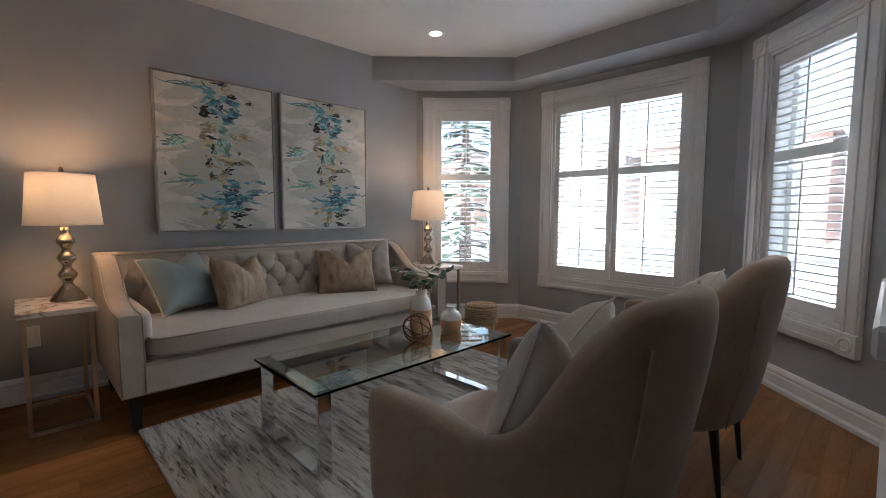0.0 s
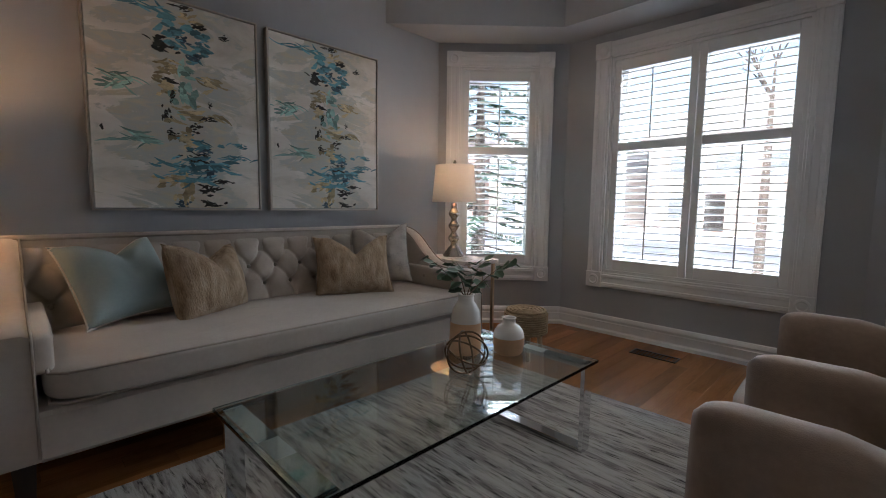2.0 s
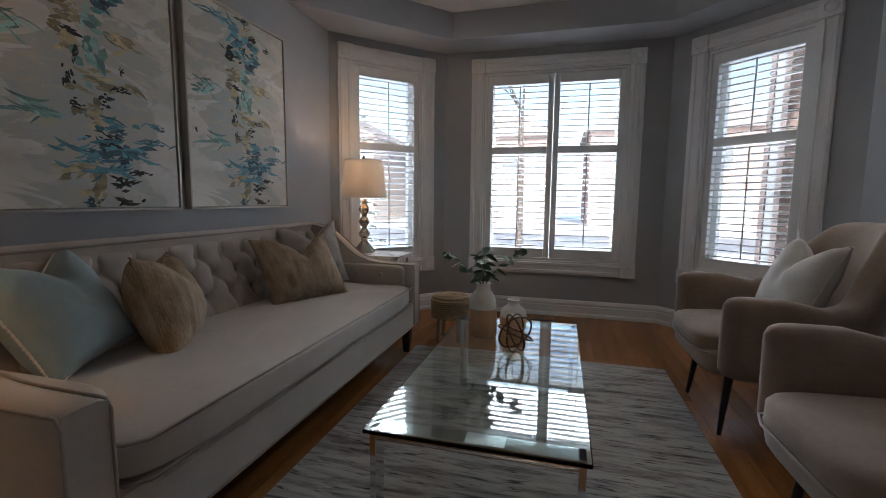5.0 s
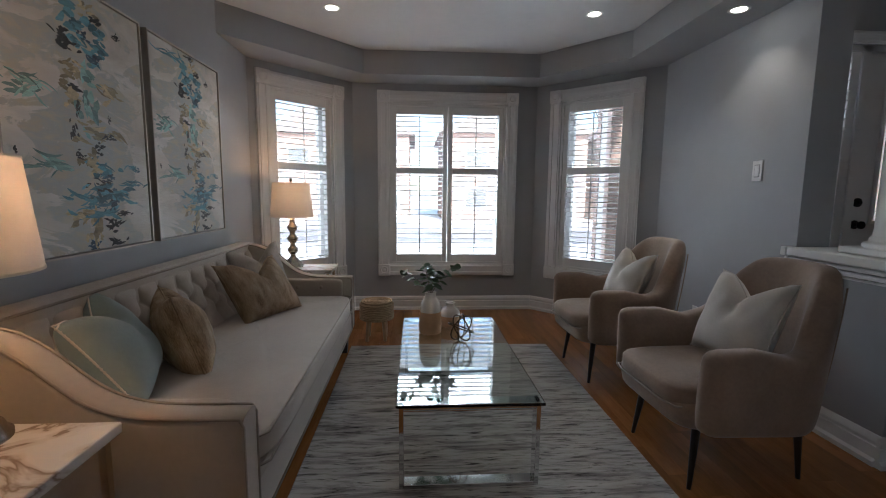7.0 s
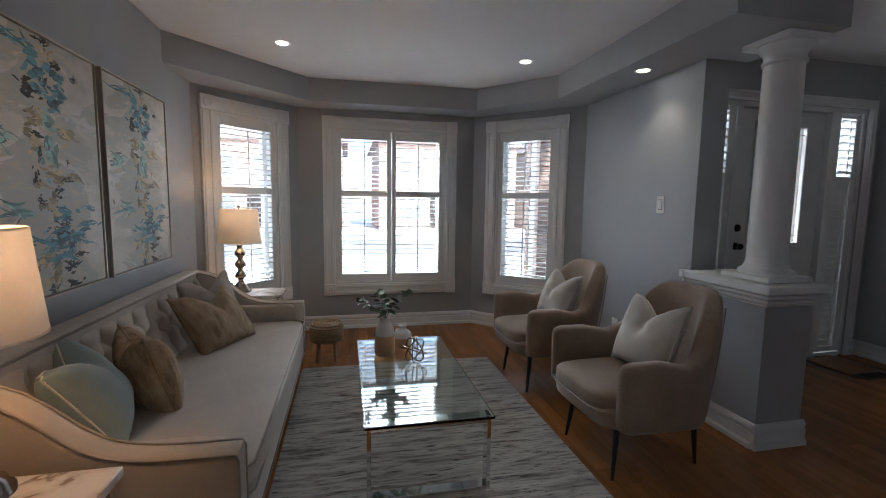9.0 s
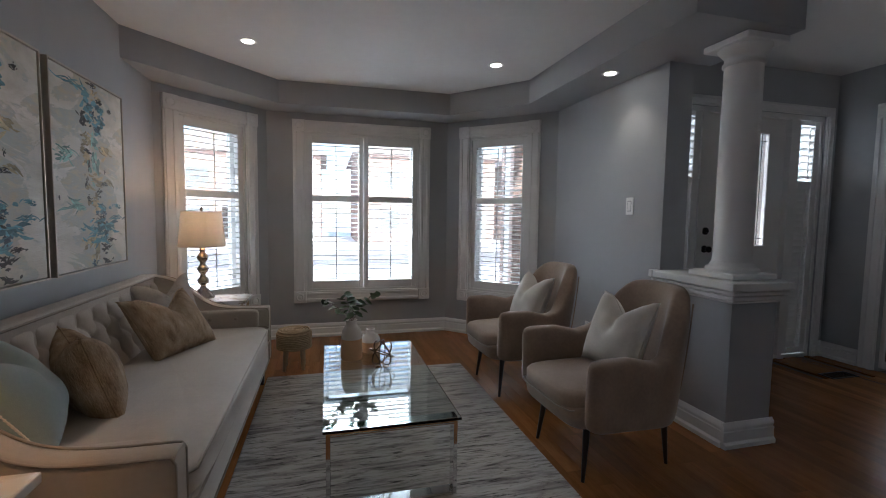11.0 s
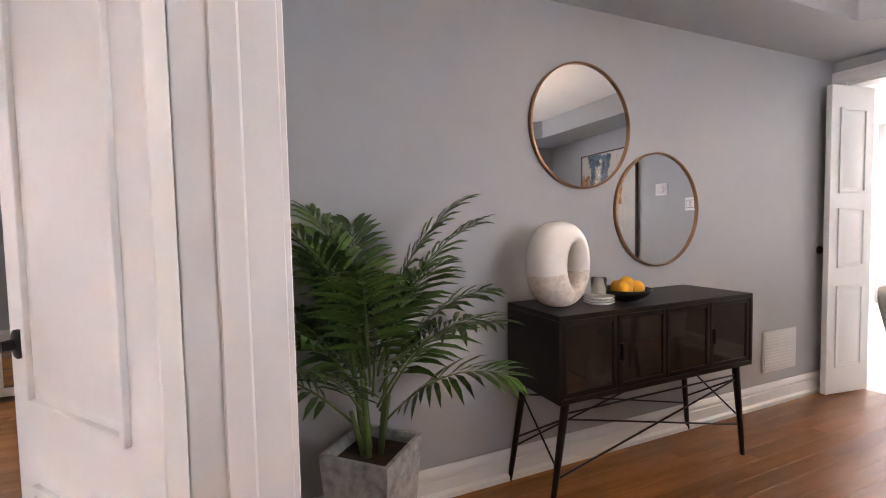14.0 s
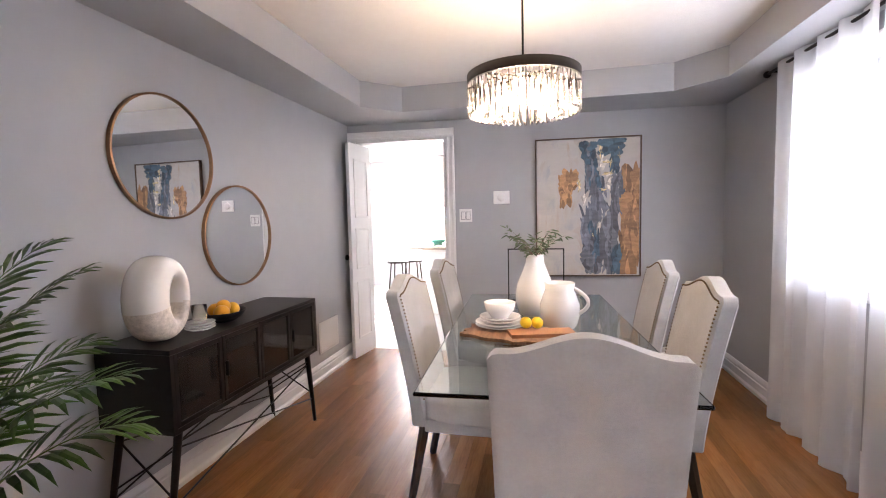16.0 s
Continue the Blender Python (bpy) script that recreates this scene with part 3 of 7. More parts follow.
# baseboards
bm = bmesh.new()
for a, c, o in (((-0.2, 3.80), (3.30, 3.80), (0, -1)), (BAY[0], BAY[1], (-1, -1)), (BAY[1], BAY[2], (-1, 0)), (BAY[2], BAY[3], (-1, 1)),
                ((3.2, 0.505), (1.335, 0.505), (0, 1)), ((1.335, 0.527), (1.335, 0.183), (-1, 0)), ((1.335, 0.205), (1.86, 0.205), (0, -1)),
                ((1.86, 0.325), (2.45, 0.325), (0, -1)), ((2.45, 0.34), (2.45, 0.03), (-1, 0)), ((2.45, -1.745), (2.45, -1.79), (-1, 0)),
                ((2.45, -1.79), (2.15, -1.79), (0, 1)), ((0.58, -1.79), (-1.0, -1.79), (0, 1)), ((-0.24, 0.36), (-1.0, 0.36), (0, -1)),
                ((-0.24, 0.48), (-0.24, 1.27), (1, 0)), ((-0.24, 3.06), (-0.24, 3.8), (1, 0)), ((-0.38, 0.48), (-0.38, 1.27), (-1, 0)), ((-0.38, 3.06), (-0.38, 3.75), (-1, 0)),
                ((-0.38, 0.48), (-3.91, 0.48), (0, 1)), ((-3.97, 1.50), (-4.1, 3.75), (1, 0.06)), ((-4.1, 3.75), (-0.38, 3.75), (0, -1))):
    moulding(bm, a, c, o, BASE)
structure("baseboard", bm, TRIM, "white moulded baseboard", "baseboard", 30)


def casing(bm, x0, x1, z0, z1, width, m, sill=True, y=-0.022, blocks=True):
    """Fluted casing round an opening, in a wall's frame, with corner blocks where it has a foot."""
    w = width
    for a, c, e, f in ((x0 - w, x0, z0 if sill else 0, z1), (x1, x1 + w, z0 if sill else 0, z1)):
        box(bm, a, c, y, -0.001, e, f, 0.003, 1, m)
        box(bm, a + w * 0.12, a + w * 0.34, y - 0.008, y + 0.002, e, f, 0.003, 1, m)
        box(bm, a + w * 0.66, a + w * 0.88, y - 0.008, y + 0.002, e, f, 0.003, 1, m)
    for e, f in ((z1, z1 + w),) + (((z0 - w, z0),) if sill else ()):
        box(bm, x0 - w, x1 + w, y, -0.001, e, f, 0.003, 1, m)
        box(bm, x0 - w * 0.9, x1 + w * 0.9, y - 0.008, y + 0.002, e + w * 0.12, e + w * 0.34, 0.003, 1, m)
        box(bm, x0 - w * 0.9, x1 + w * 0.9, y - 0.008, y + 0.002, e + w * 0.66, e + w * 0.88, 0.003, 1, m)
    corners = ([(x0 - w, z1), (x1, z1)] if blocks else []) + ([(x0 - w, z0 - w), (x1, z0 - w)] if sill else [])
    for a, e in corners:
        box(bm, a - 0.002, a + w + 0.002, y - 0.014, -0.001, e - 0.002, e + w + 0.002, 0.004, 1, m)
        lathe(bm, [(w * 0.36, 0), (w * 0.36, 0.005), (w * 0.26, 0.008), (w * 0.2, 0.003), (0, 0.006)], 16, m @ pose(a + w / 2, y - 0.014, e + w / 2, 90))
    return bm


SLATS = {}


def slat_mesh(width, tilt):
    key = (round(width, 4), tilt)
    if key not in SLATS:
        bm = bmesh.new()
        out = [(0.031, -0.0026), (0.031, 0.0026), (0.027, 0.0042), (-0.027, 0.0042), (-0.031, 0.0026), (-0.031, -0.0026), (-0.027, -0.0042), (0.027, -0.0042)]
        prism(bm, [(u * math.cos(tilt) - v * math.sin(tilt), u * math.sin(tilt) + v * math.cos(tilt)) for u, v in out], -width / 2, width / 2, "x")
        SLATS[key] = mesh_of("slat", bm, TRIM, 40)
    return SLATS[key]


def shutter(parent, x0, x1, z0, z1, zm, m, tilt, tilt_up=None, step=0.0475, stiles=(0.045, 0.045), rail=0.075):
    """One louvred panel with a mid rail, tilt rod and movable slats."""
    bm = bmesh.new()
    sa, sb = stiles
    y0, y1 = 0.012, 0.04
    box(bm, x0, x0 + sa, y0, y1, z0, z1, 0.003, 1, m), box(bm, x1 - sb, x1, y0, y1, z0, z1, 0.003, 1, m)
    for e, f in ((z0, z0 + rail), (zm - 0.03, zm + 0.03), (z1 - rail, z1)):
        box(bm, x0 + sa, x1 - sb, y0, y1, e, f, 0.003, 1, m)
    panel = part("shutter_panel", bm, TRIM, parent, "white louvred shutter panel", 30)
    bm = bmesh.new()
    xm = (x0 + sa + x1 - sb) / 2
    for e, f in ((z0 + rail + 0.01, zm - 0.04), (zm + 0.04, z1 - rail - 0.01)):
        box(bm, xm - 0.005, xm + 0.005, -0.012, -0.004, e + 0.01, f - 0.01, 0.002, 1, m)
    part("tilt_rod", bm, TRIM, panel)
    for e, f, a in ((z0 + rail, zm - 0.03, tilt), (zm + 0.03, z1 - rail, tilt if tilt_up is None else tilt_up)):
        me = slat_mesh(x1 - x0 - sa - sb - 0.004, a)
        n = max(1, int(round((f - e) / step)))
        for k in range(n):
            s = new("slat", me)
            s.parent = panel
            s.matrix_basis = m @ pose(xm, 0.026, e + (f - e) * (k + 0.5) / n)
    return panel


def shuttered_window(name, m, width, panels, label):
    win = thing(name, label, "window", kind="structure")
    h = width / 2
    part("casing", casing(bmesh.new(), -h, h, WIN_LO, WIN_HI, 0.112, m), TRIM, win, "white fluted casing with corner blocks", 30)
    bm = bmesh.new()
    for q in ((-h, -h + 0.02, 0, 0.2, WIN_LO, WIN_HI), (h - 0.02, h, 0, 0.2, WIN_LO, WIN_HI), (-h + 0.02, h - 0.02, 0, 0.2, WIN_LO, WIN_LO + 0.02), (-h + 0.02, h - 0.02, 0, 0.2, WIN_HI - 0.02, WIN_HI)):
        box(bm, *q, m=m)
    part("window_jamb", bm, TRIM, win)
    bm = bmesh.new()
    a, z0, z1 = h - 0.02, WIN_LO + 0.02, WIN_HI - 0.02
    for q in ((-a, -a + 0.045), (a - 0.045, a)) + (((-0.03, 0.03),) if panels == 2 else ()):
        box(bm, *q, 0.13, 0.18, z0, z1, 0.004, 1, m)
    for q in ((z0, z0 + 0.045), (z1 - 0.045, z1)):
        box(bm, -a, a, 0.131, 0.179, *q, 0.004, 1, m)
    part("window_frame", bm, TRIM, win)
    pane = part("pane", B(-a + 0.045, a - 0.045, 0.153, 0.157, z0 + 0.045, z1 - 0.045, m=m), GLASS, win, smooth=None)
    pane.visible_shadow = False
    zm = 1.372
    if panels == 2:
        shutter(win, -a, -0.002, z0, z1, zm, m, radians(-4), radians(7)), shutter(win, 0.002, a, z0, z1, zm, m, radians(-4), radians(7))
    else:
        shutter(win, -a, a, z0, z1, zm, m, radians(-4), radians(7))
    return win


shuttered_window("window_1", bay_spots[0][0], bay_spots[0][1], 1, "tall narrow bay window with open white plantation shutters")
shuttered_window("window_2", bay_spots[1][0], bay_spots[1][1], 2, "wide bay window with two open white plantation shutters")
shuttered_window("window_3", bay_spots[2][0], bay_spots[2][1], 1, "tall narrow bay window with open white plantation shutters")


def raised(bm, x0, x1, z0, z1, low, high, slope, m):
    """A raised field whose four edges slope up to a flat middle."""
    a = [bm.verts.new(m @ Vector((x, low, z))) for x, z in ((x0, z0), (x1, z0), (x1, z1), (x0, z1))]
    c = [bm.verts.new(m @ Vector((x, high, z))) for x, z in ((x0 + slope, z0 + slope), (x1 - slope, z0 + slope), (x1 - slope, z1 - slope), (x0 + slope, z1 - slope))]
    fs = [bm.faces.new(c)] + [bm.faces.new((a[k], a[(k + 1) % 4], c[(k + 1) % 4], c[k])) for k in range(4)]
    bmesh.ops.recalc_face_normals(bm, faces=fs)
    if (fs[0].normal.dot((m.to_3x3() @ Vector((0, high - low, 0))))) < 0:
        bmesh.ops.reverse_faces(bm, faces=fs)


def panel_door(bm, w, h, t, panels, m, proud=0.004):
    """A moulded door leaf; panels are (x0, x1, z0, z1) raised on both faces, some with arched heads."""
    box(bm, 0, w, 0, t, 0.008, h, 0.002, 1, m)
    for x0, x1, z0, z1 in panels:
        for y0, y1 in ((-proud, 0.001), (t - 0.001, t + proud)):
            for q in ((x0, x1, z0, z0 + 0.016), (x0, x1, z1 - 0.016, z1), (x0, x0 + 0.016, z0, z1), (x1 - 0.016, x1, z0, z1)):
                box(bm, q[0], q[1], y0, y1, q[2], q[3], 0.0015, 1, m)
            raised(bm, x0 + 0.03, x1 - 0.03, z0 + 0.03, z1 - 0.03, y1 if y0 < 0 else y0, y0 if y0 < 0 else y1, 0.035, m)
    return bm


def knob_set(bm, x, z, t, sides=(-1, 1), m=None):
    for s in sides:
        base = m @ pose(x, 0 if s < 0 else t, z, 90 if s < 0 else -90)
        lathe(bm, [(0, 0), (0.03, 0), (0.03, 0.006), (0.012, 0.01), (0.010, 0.03), (0.018, 0.034), (0.026, 0.044), (0.026, 0.056), (0.016, 0.064), (0, 0.065)], 20, base)
    return bm


# doorway between the rooms: jambs, casing and the open leaf
bm = bmesh.new()
for y0, y1 in ((DIV_LO - 0.001, DIV_LO + 0.016), (DIV_HI - 0.016, DIV_HI + 0.001)):
    box(bm, -0.384, -0.236, y0, y1, 0, 2.09)
box(bm, -0.384, -0.236, DIV_LO, DIV_HI, 2.074, 2.091)
for y0, y1 in ((DIV_LO + 0.015, DIV_LO + 0.028), (DIV_HI - 0.028, DIV_HI - 0.015)):
    box(bm, -0.335, -0.288, y0, y1 - 0.003, 0, 2.075, 0.004)
for x, s in ((-0.24, 1), (-0.38, -1)):
    for y0, y1 in ((DIV_LO - 0.075, DIV_LO + 0.006), (DIV_HI - 0.006, DIV_HI + 0.075)):
        for k, (a, c, d) in enumerate(((0, 1, 0.014), (0.1, 0.3, 0.021), (0.45, 0.6, 0.018), (0.75, 0.97, 0.024))):
            lo, hi = sorted((x + s * 0.001, x + s * d))
            q0, q1 = y0 + a * (y1 - y0), y0 + c * (y1 - y0)
            box(bm, lo, hi, q0, q1, 0, 2.084 + (0.075 if k == 0 else 0.06), 0.002, 1)
    lo, hi = sorted((x + s * 0.001, x + s * 0.018))
    box(bm, lo, hi, DIV_LO - 0.07, DIV_HI + 0.07, 2.086, 2.155, 0.003, 1)
structure("trim_doorway", bm, TRIM, "white moulded casing of the doorway", "trim", 30)
leaf_m = pose(-0.209, 1.427, 0, 0, 0, math.degrees(math.atan2(0.996 - 1.427, 0.129 + 0.209))) @ pose(0, 0, 0) @ Matrix.Scale(-1, 4, (0, 1, 0))
bm = panel_door(bmesh.new(), 0.548, 2.05, 0.036, [(0.09, 0.46, 0.2, 0.66), (0.09, 0.46, 0.82, 1.92)], leaf_m, 0.011)
leaf = tagged(part("door_1", bm, TRIM, None, smooth=30), "open white panelled interior door leaf", "door", kind="structure")
bm = knob_set(bmesh.new(), 0.50, 0.94, 0.036, m=leaf_m)
bmesh.ops.recalc_face_normals(bm, faces=bm.faces)
part("door_handle", bm, BLACK, leaf, "black round knob")
for z in (0.25, 1.05, 1.85):
    bm = rod(bmesh.new(), (-0.228, 1.39, z), (-0.228, 1.39, z + 0.09), 0.007)
    part("hinge", bm, CHROME, leaf, "satin nickel hinge")

# front door with sidelights
fm = wall_frame((2.45, 0.34), (2.45, -1.79), 0)
entry = thing("door_2", "white panelled front door with wrought iron leaded glass", "door", kind="structure")
part("casing", casing(bmesh.new(), 0.42, 2.0, 0, 2.12, 0.075, fm, sill=False, blocks=False), TRIM, entry, smooth=30)
bm = bmesh.new()
for q in ((0.42, 0.45), (0.70, 0.76), (1.635, 1.695), (1.97, 2.0)):
    box(bm, *q, 0.01, 0.15, 0, 2.12, 0.003, 1, fm)
box(bm, 0.42, 2.0, 0.01, 0.15, 2.08, 2.12, m=fm)
box(bm, 0.42, 2.0, 0.01, 0.18, -0.01, 0.025, m=fm)
part("door_frame", bm, TRIM, entry, smooth=30)
gx0, gx1, gz0, gz1 = 0.955, 1.44, 1.0, 1.95
bm = bmesh.new()
for q in ((0.758, gx0, 0.022, 2.082), (gx1, 1.637, 0.022, 2.082), (gx0, gx1, 0.022, gz0), (gx0, gx1, gz1, 2.082)):
    box(bm, q[0], q[1], 0.06, 0.1, q[2], q[3], m=fm)
for q in ((gx0 - 0.03, gx1 + 0.03, gz0 - 0.03, gz0), (gx0 - 0.03, gx1 + 0.03, gz1, gz1 + 0.03), (gx0 - 0.03, gx0, gz0, gz1), (gx1, gx1 + 0.03, gz0, gz1)):
    box(bm, q[0], q[1], 0.046, 0.062, q[2], q[3], 0.004, 1, fm)
for x0, x1 in ((0.83, 1.16), (1.235, 1.565)):
    for q in ((x0, x1, 0.2, 0.22), (x0, x1, 0.78, 0.80), (x0, x0 + 0.02, 0.2, 0.8), (x1 - 0.02, x1, 0.2, 0.8)):
        box(bm, q[0], q[1], 0.054, 0.061, q[2], q[3], 0.002, 1, fm)
    box(bm, x0 + 0.06, x1 - 0.06, 0.055, 0.061, 0.26, 0.74, 0.003, 1, fm)
leaf2 = part("leaf", bm, TRIM, entry, "white moulded door leaf", 30)
FROST = material("textured privacy glass", (0.36, 0.32, 0.30), 0.25, var=0, transmission=1, bump=0.6, bump_scale=60)
gp = part("pane", B(gx0, gx1, 0.078, 0.084, gz0, gz1, m=fm), FROST, leaf2, smooth=None)
gp.visible_shadow = False
bm = bmesh.new()
rng = random.Random(5)
for x in (gx0 + 0.05, gx1 - 0.05):
    rod(bm, fm @ Vector((x, 0.07, gz0)), fm @ Vector((x, 0.07, gz1)), 0.004)
for z in (gz0 + 0.06, gz1 - 0.06):
    rod(bm, fm @ Vector((gx0, 0.07, z)), fm @ Vector((gx1, 0.07, z)), 0.004)
for s in (-1, 1):
    for k in range(6):
        z, xc = gz0 + 0.1 + 0.135 * k, (gx0 + gx1) / 2 + s * 0.05
        pts = []
        for i in range(22):
            a = i / 21
            r = 0.085 * (1 - a * 0.85)
            pts.append(fm @ Vector((xc + s * (0.02 + r * math.sin(4.6 * a + k)), 0.07, z + 0.06 + r * math.cos(4.6 * a + k))))
        tube(bm, pts, 0.0045, 6)
        soft_box(bm, 0.014, 0.004, 0.022, 2, 8, 6, m=fm @ pose(xc + s * 0.1, 0.07, z + 0.1, 0, s * 40))
part("scrollwork", bm, BLACK, leaf2, "black wrought iron scrollwork")
bm = knob_set(bmesh.new(), 0.83, 0.97, 0.1, (-1,), fm @ pose(0, 0.06, 0))
part("door_handle", bm, BLACK, leaf2, "black door knob")
bm = lathe(bmesh.new(), [(0, 0), (0.03, 0), (0.03, 0.012), (0.012, 0.016), (0.012, 0.03), (0, 0.03)], 20, fm @ pose(0.83, 0.06, 1.12, 90))
part("deadbolt", bm, BLACK, leaf2, "black deadbolt")
for x0, x1, edges in ((0.45, 0.70, (0.035, 0.066)), (1.695, 1.97, (0.066, 0.06))):
    sp = part("pane", B(x0, x1, 0.12, 0.124, 0.03, 2.08, m=fm), GLASS, entry, smooth=None)
    sp.visible_shadow = False
    shutter(entry, x0 - 0.004, x1 + 0.004, 0.03, 2.09, 1.53, fm @ pose(0, 0.012, 0), radians(-80), radians(-24), 0.057, edges, 0.05)

# closet with mirrored doors
cm = wall_frame((2.65, -1.79), (-1.0, -1.79), 0)
closet = thing("door_3", "mirrored sliding closet doors in a white frame", "closet door", kind="structure")
part("casing", casing(bmesh.new(), 0.62, 1.95, 0, 2.05, 0.115, cm, sill=False, blocks=False), TRIM, closet, smooth=30)
for x0, x1, y in ((0.62, 1.31, 0.05), (1.26, 1.95, 0.075)):
    bm = bmesh.new()
    for q in ((x0, x0 + 0.03, 0.02, 2.04), (x1 - 0.03, x1, 0.02, 2.04), (x0 + 0.03, x1 - 0.03, 0.02, 0.08), (x0 + 0.03, x1 - 0.03, 1.99, 2.04)):
        box(bm, q[0], q[1], y - 0.012, y + 0.008, q[2], q[3], 0.003, 1, cm)
    fr = part("sliding_frame", bm, TRIM, closet, smooth=30)
    part("mirror_panel", B(x0 + 0.03, x1 - 0.03, y - 0.003, y + 0.003, 0.08, 1.99, m=cm), MIRROR, fr, smooth=None)
bm = B(0.3, 2.7, -2.3, -2.2, -0.1, 2.6)
box(bm, 0.3, 0.4, -2.2, -1.94, -0.1, 2.6), box(bm, 2.6, 2.7, -2.2, -1.94, -0.1, 2.6)
structure("wall_closet", bm, WALL, "plain closet wall", "wall")

# dining room door to the kitchen
km = wall_frame(FAR_A, FAR_C, 0)
kd = thing("door_4", "white panelled door standing open to the kitchen", "door", kind="structure")
part("casing", casing(bmesh.new(), 0.10, 0.95, 0, 2.03, 0.08, km, sill=False, blocks=False), TRIM, kd, smooth=30)
bm = bmesh.new()
for q in ((0.10, 0.112, 0, 2.03), (0.932, 0.95, 0, 2.03), (0.10, 0.95, 2.012, 2.03)):
    box(bm, q[0], q[1], -0.004, 0.144, q[2], q[3], m=km)
part("door_frame", bm, TRIM, kd)
lm = pose(-4.10, 0.585, 0, 0, 0, -8.5)
bm = panel_door(bmesh.new(), 0.375, 2.0, 0.035, [(0.07, 0.305, 0.18, 0.72), (0.07, 0.305, 0.84, 1.22), (0.07, 0.305, 1.32, 1.86)], lm, 0.008)
lf = part("leaf", bm, TRIM, kd, "white six panel door leaf", 30)
part("door_handle", knob_set(bmesh.new(), 0.33, 0.95, 0.035, (-1,), lm), BLACK, lf, "black door knob")

# ---- living room things ----


def pillow(name, w, h, t, mat, m, label, chop=0.3, seed=0, stitched=False, group="sofa cushions"):
    """A plump square cushion with pulled corners, seams and a dent in its top edge."""
    nseed = seed * 7.3

    def face(s):
        def fn(u, v):
            a, c = 2 * u - 1, 2 * v - 1
            fat = (max(0, 1 - abs(a) ** 2.6) * max(0, 1 - abs(c) ** 2.6)) ** 0.48
            x = w / 2 * a * (1 - 0.09 * (1 - c * c) ** 0.7)
            z = h / 2 * c * (1 - 0.09 * (1 - a * a) ** 0.7)
            up = max(0, (c + 0.35) / 1.35)
            dent = chop * h * 0.75 * max(0.0, 1 - abs(a - 0.08) / 0.72) ** 1.25 * up ** 1.6
            bulge = 1 - 0.4 * chop / 0.3 * math.exp(-((a - 0.08) / 0.16) ** 2) * up
            wr = noise.noise(Vector((a * 2.2 + nseed, c * 2.2, s * 3 + nseed))) * 0.012 * fat
            return Vector((x, s * (t / 2 * fat * bulge + wr), z - dent))
        return fn
    ob = thing(name, label, "cushion", m, group)
    bm = bmesh.new()
    sheet(bm, 26, 26, face(1)), sheet(bm, 26, 26, face(-1))
    bmesh.ops.remove_doubles(bm, verts=bm.verts, dist=1e-4)
    bmesh.ops.recalc_face_normals(bm, faces=bm.faces)
    part("cover", bm, mat, ob, smooth=60)
    edge = []
    f = face(1)
    for k in range(80):
        s = k / 80 * 4
        i, r = int(s), s - int(s)
        u, v = ((r, 0), (1, r), (1 - r, 1), (0, 1 - r))[i]
        edge.append(f(u, v))
    part("seam", tube(bmesh.new(), edge, 0.0032, 6, True), STITCH if stitched else mat, ob)
    if stitched:
        bm = bmesh.new()
        for k in range(0, 26):
            p = f(0.0, k / 26)
            rod(bm, p + Vector((-0.004, 0, 0)), p + Vector((0.016, 0.006, 0.006)), 0.0028, steps=6)
            rod(bm, p + Vector((-0.004, 0, 0)), p + Vector((0.016, -0.006, 0.006)), 0.0028, steps=6)
        part("whipstitch", bm, STITCH, ob, "cream whipstitch edging")
    return ob


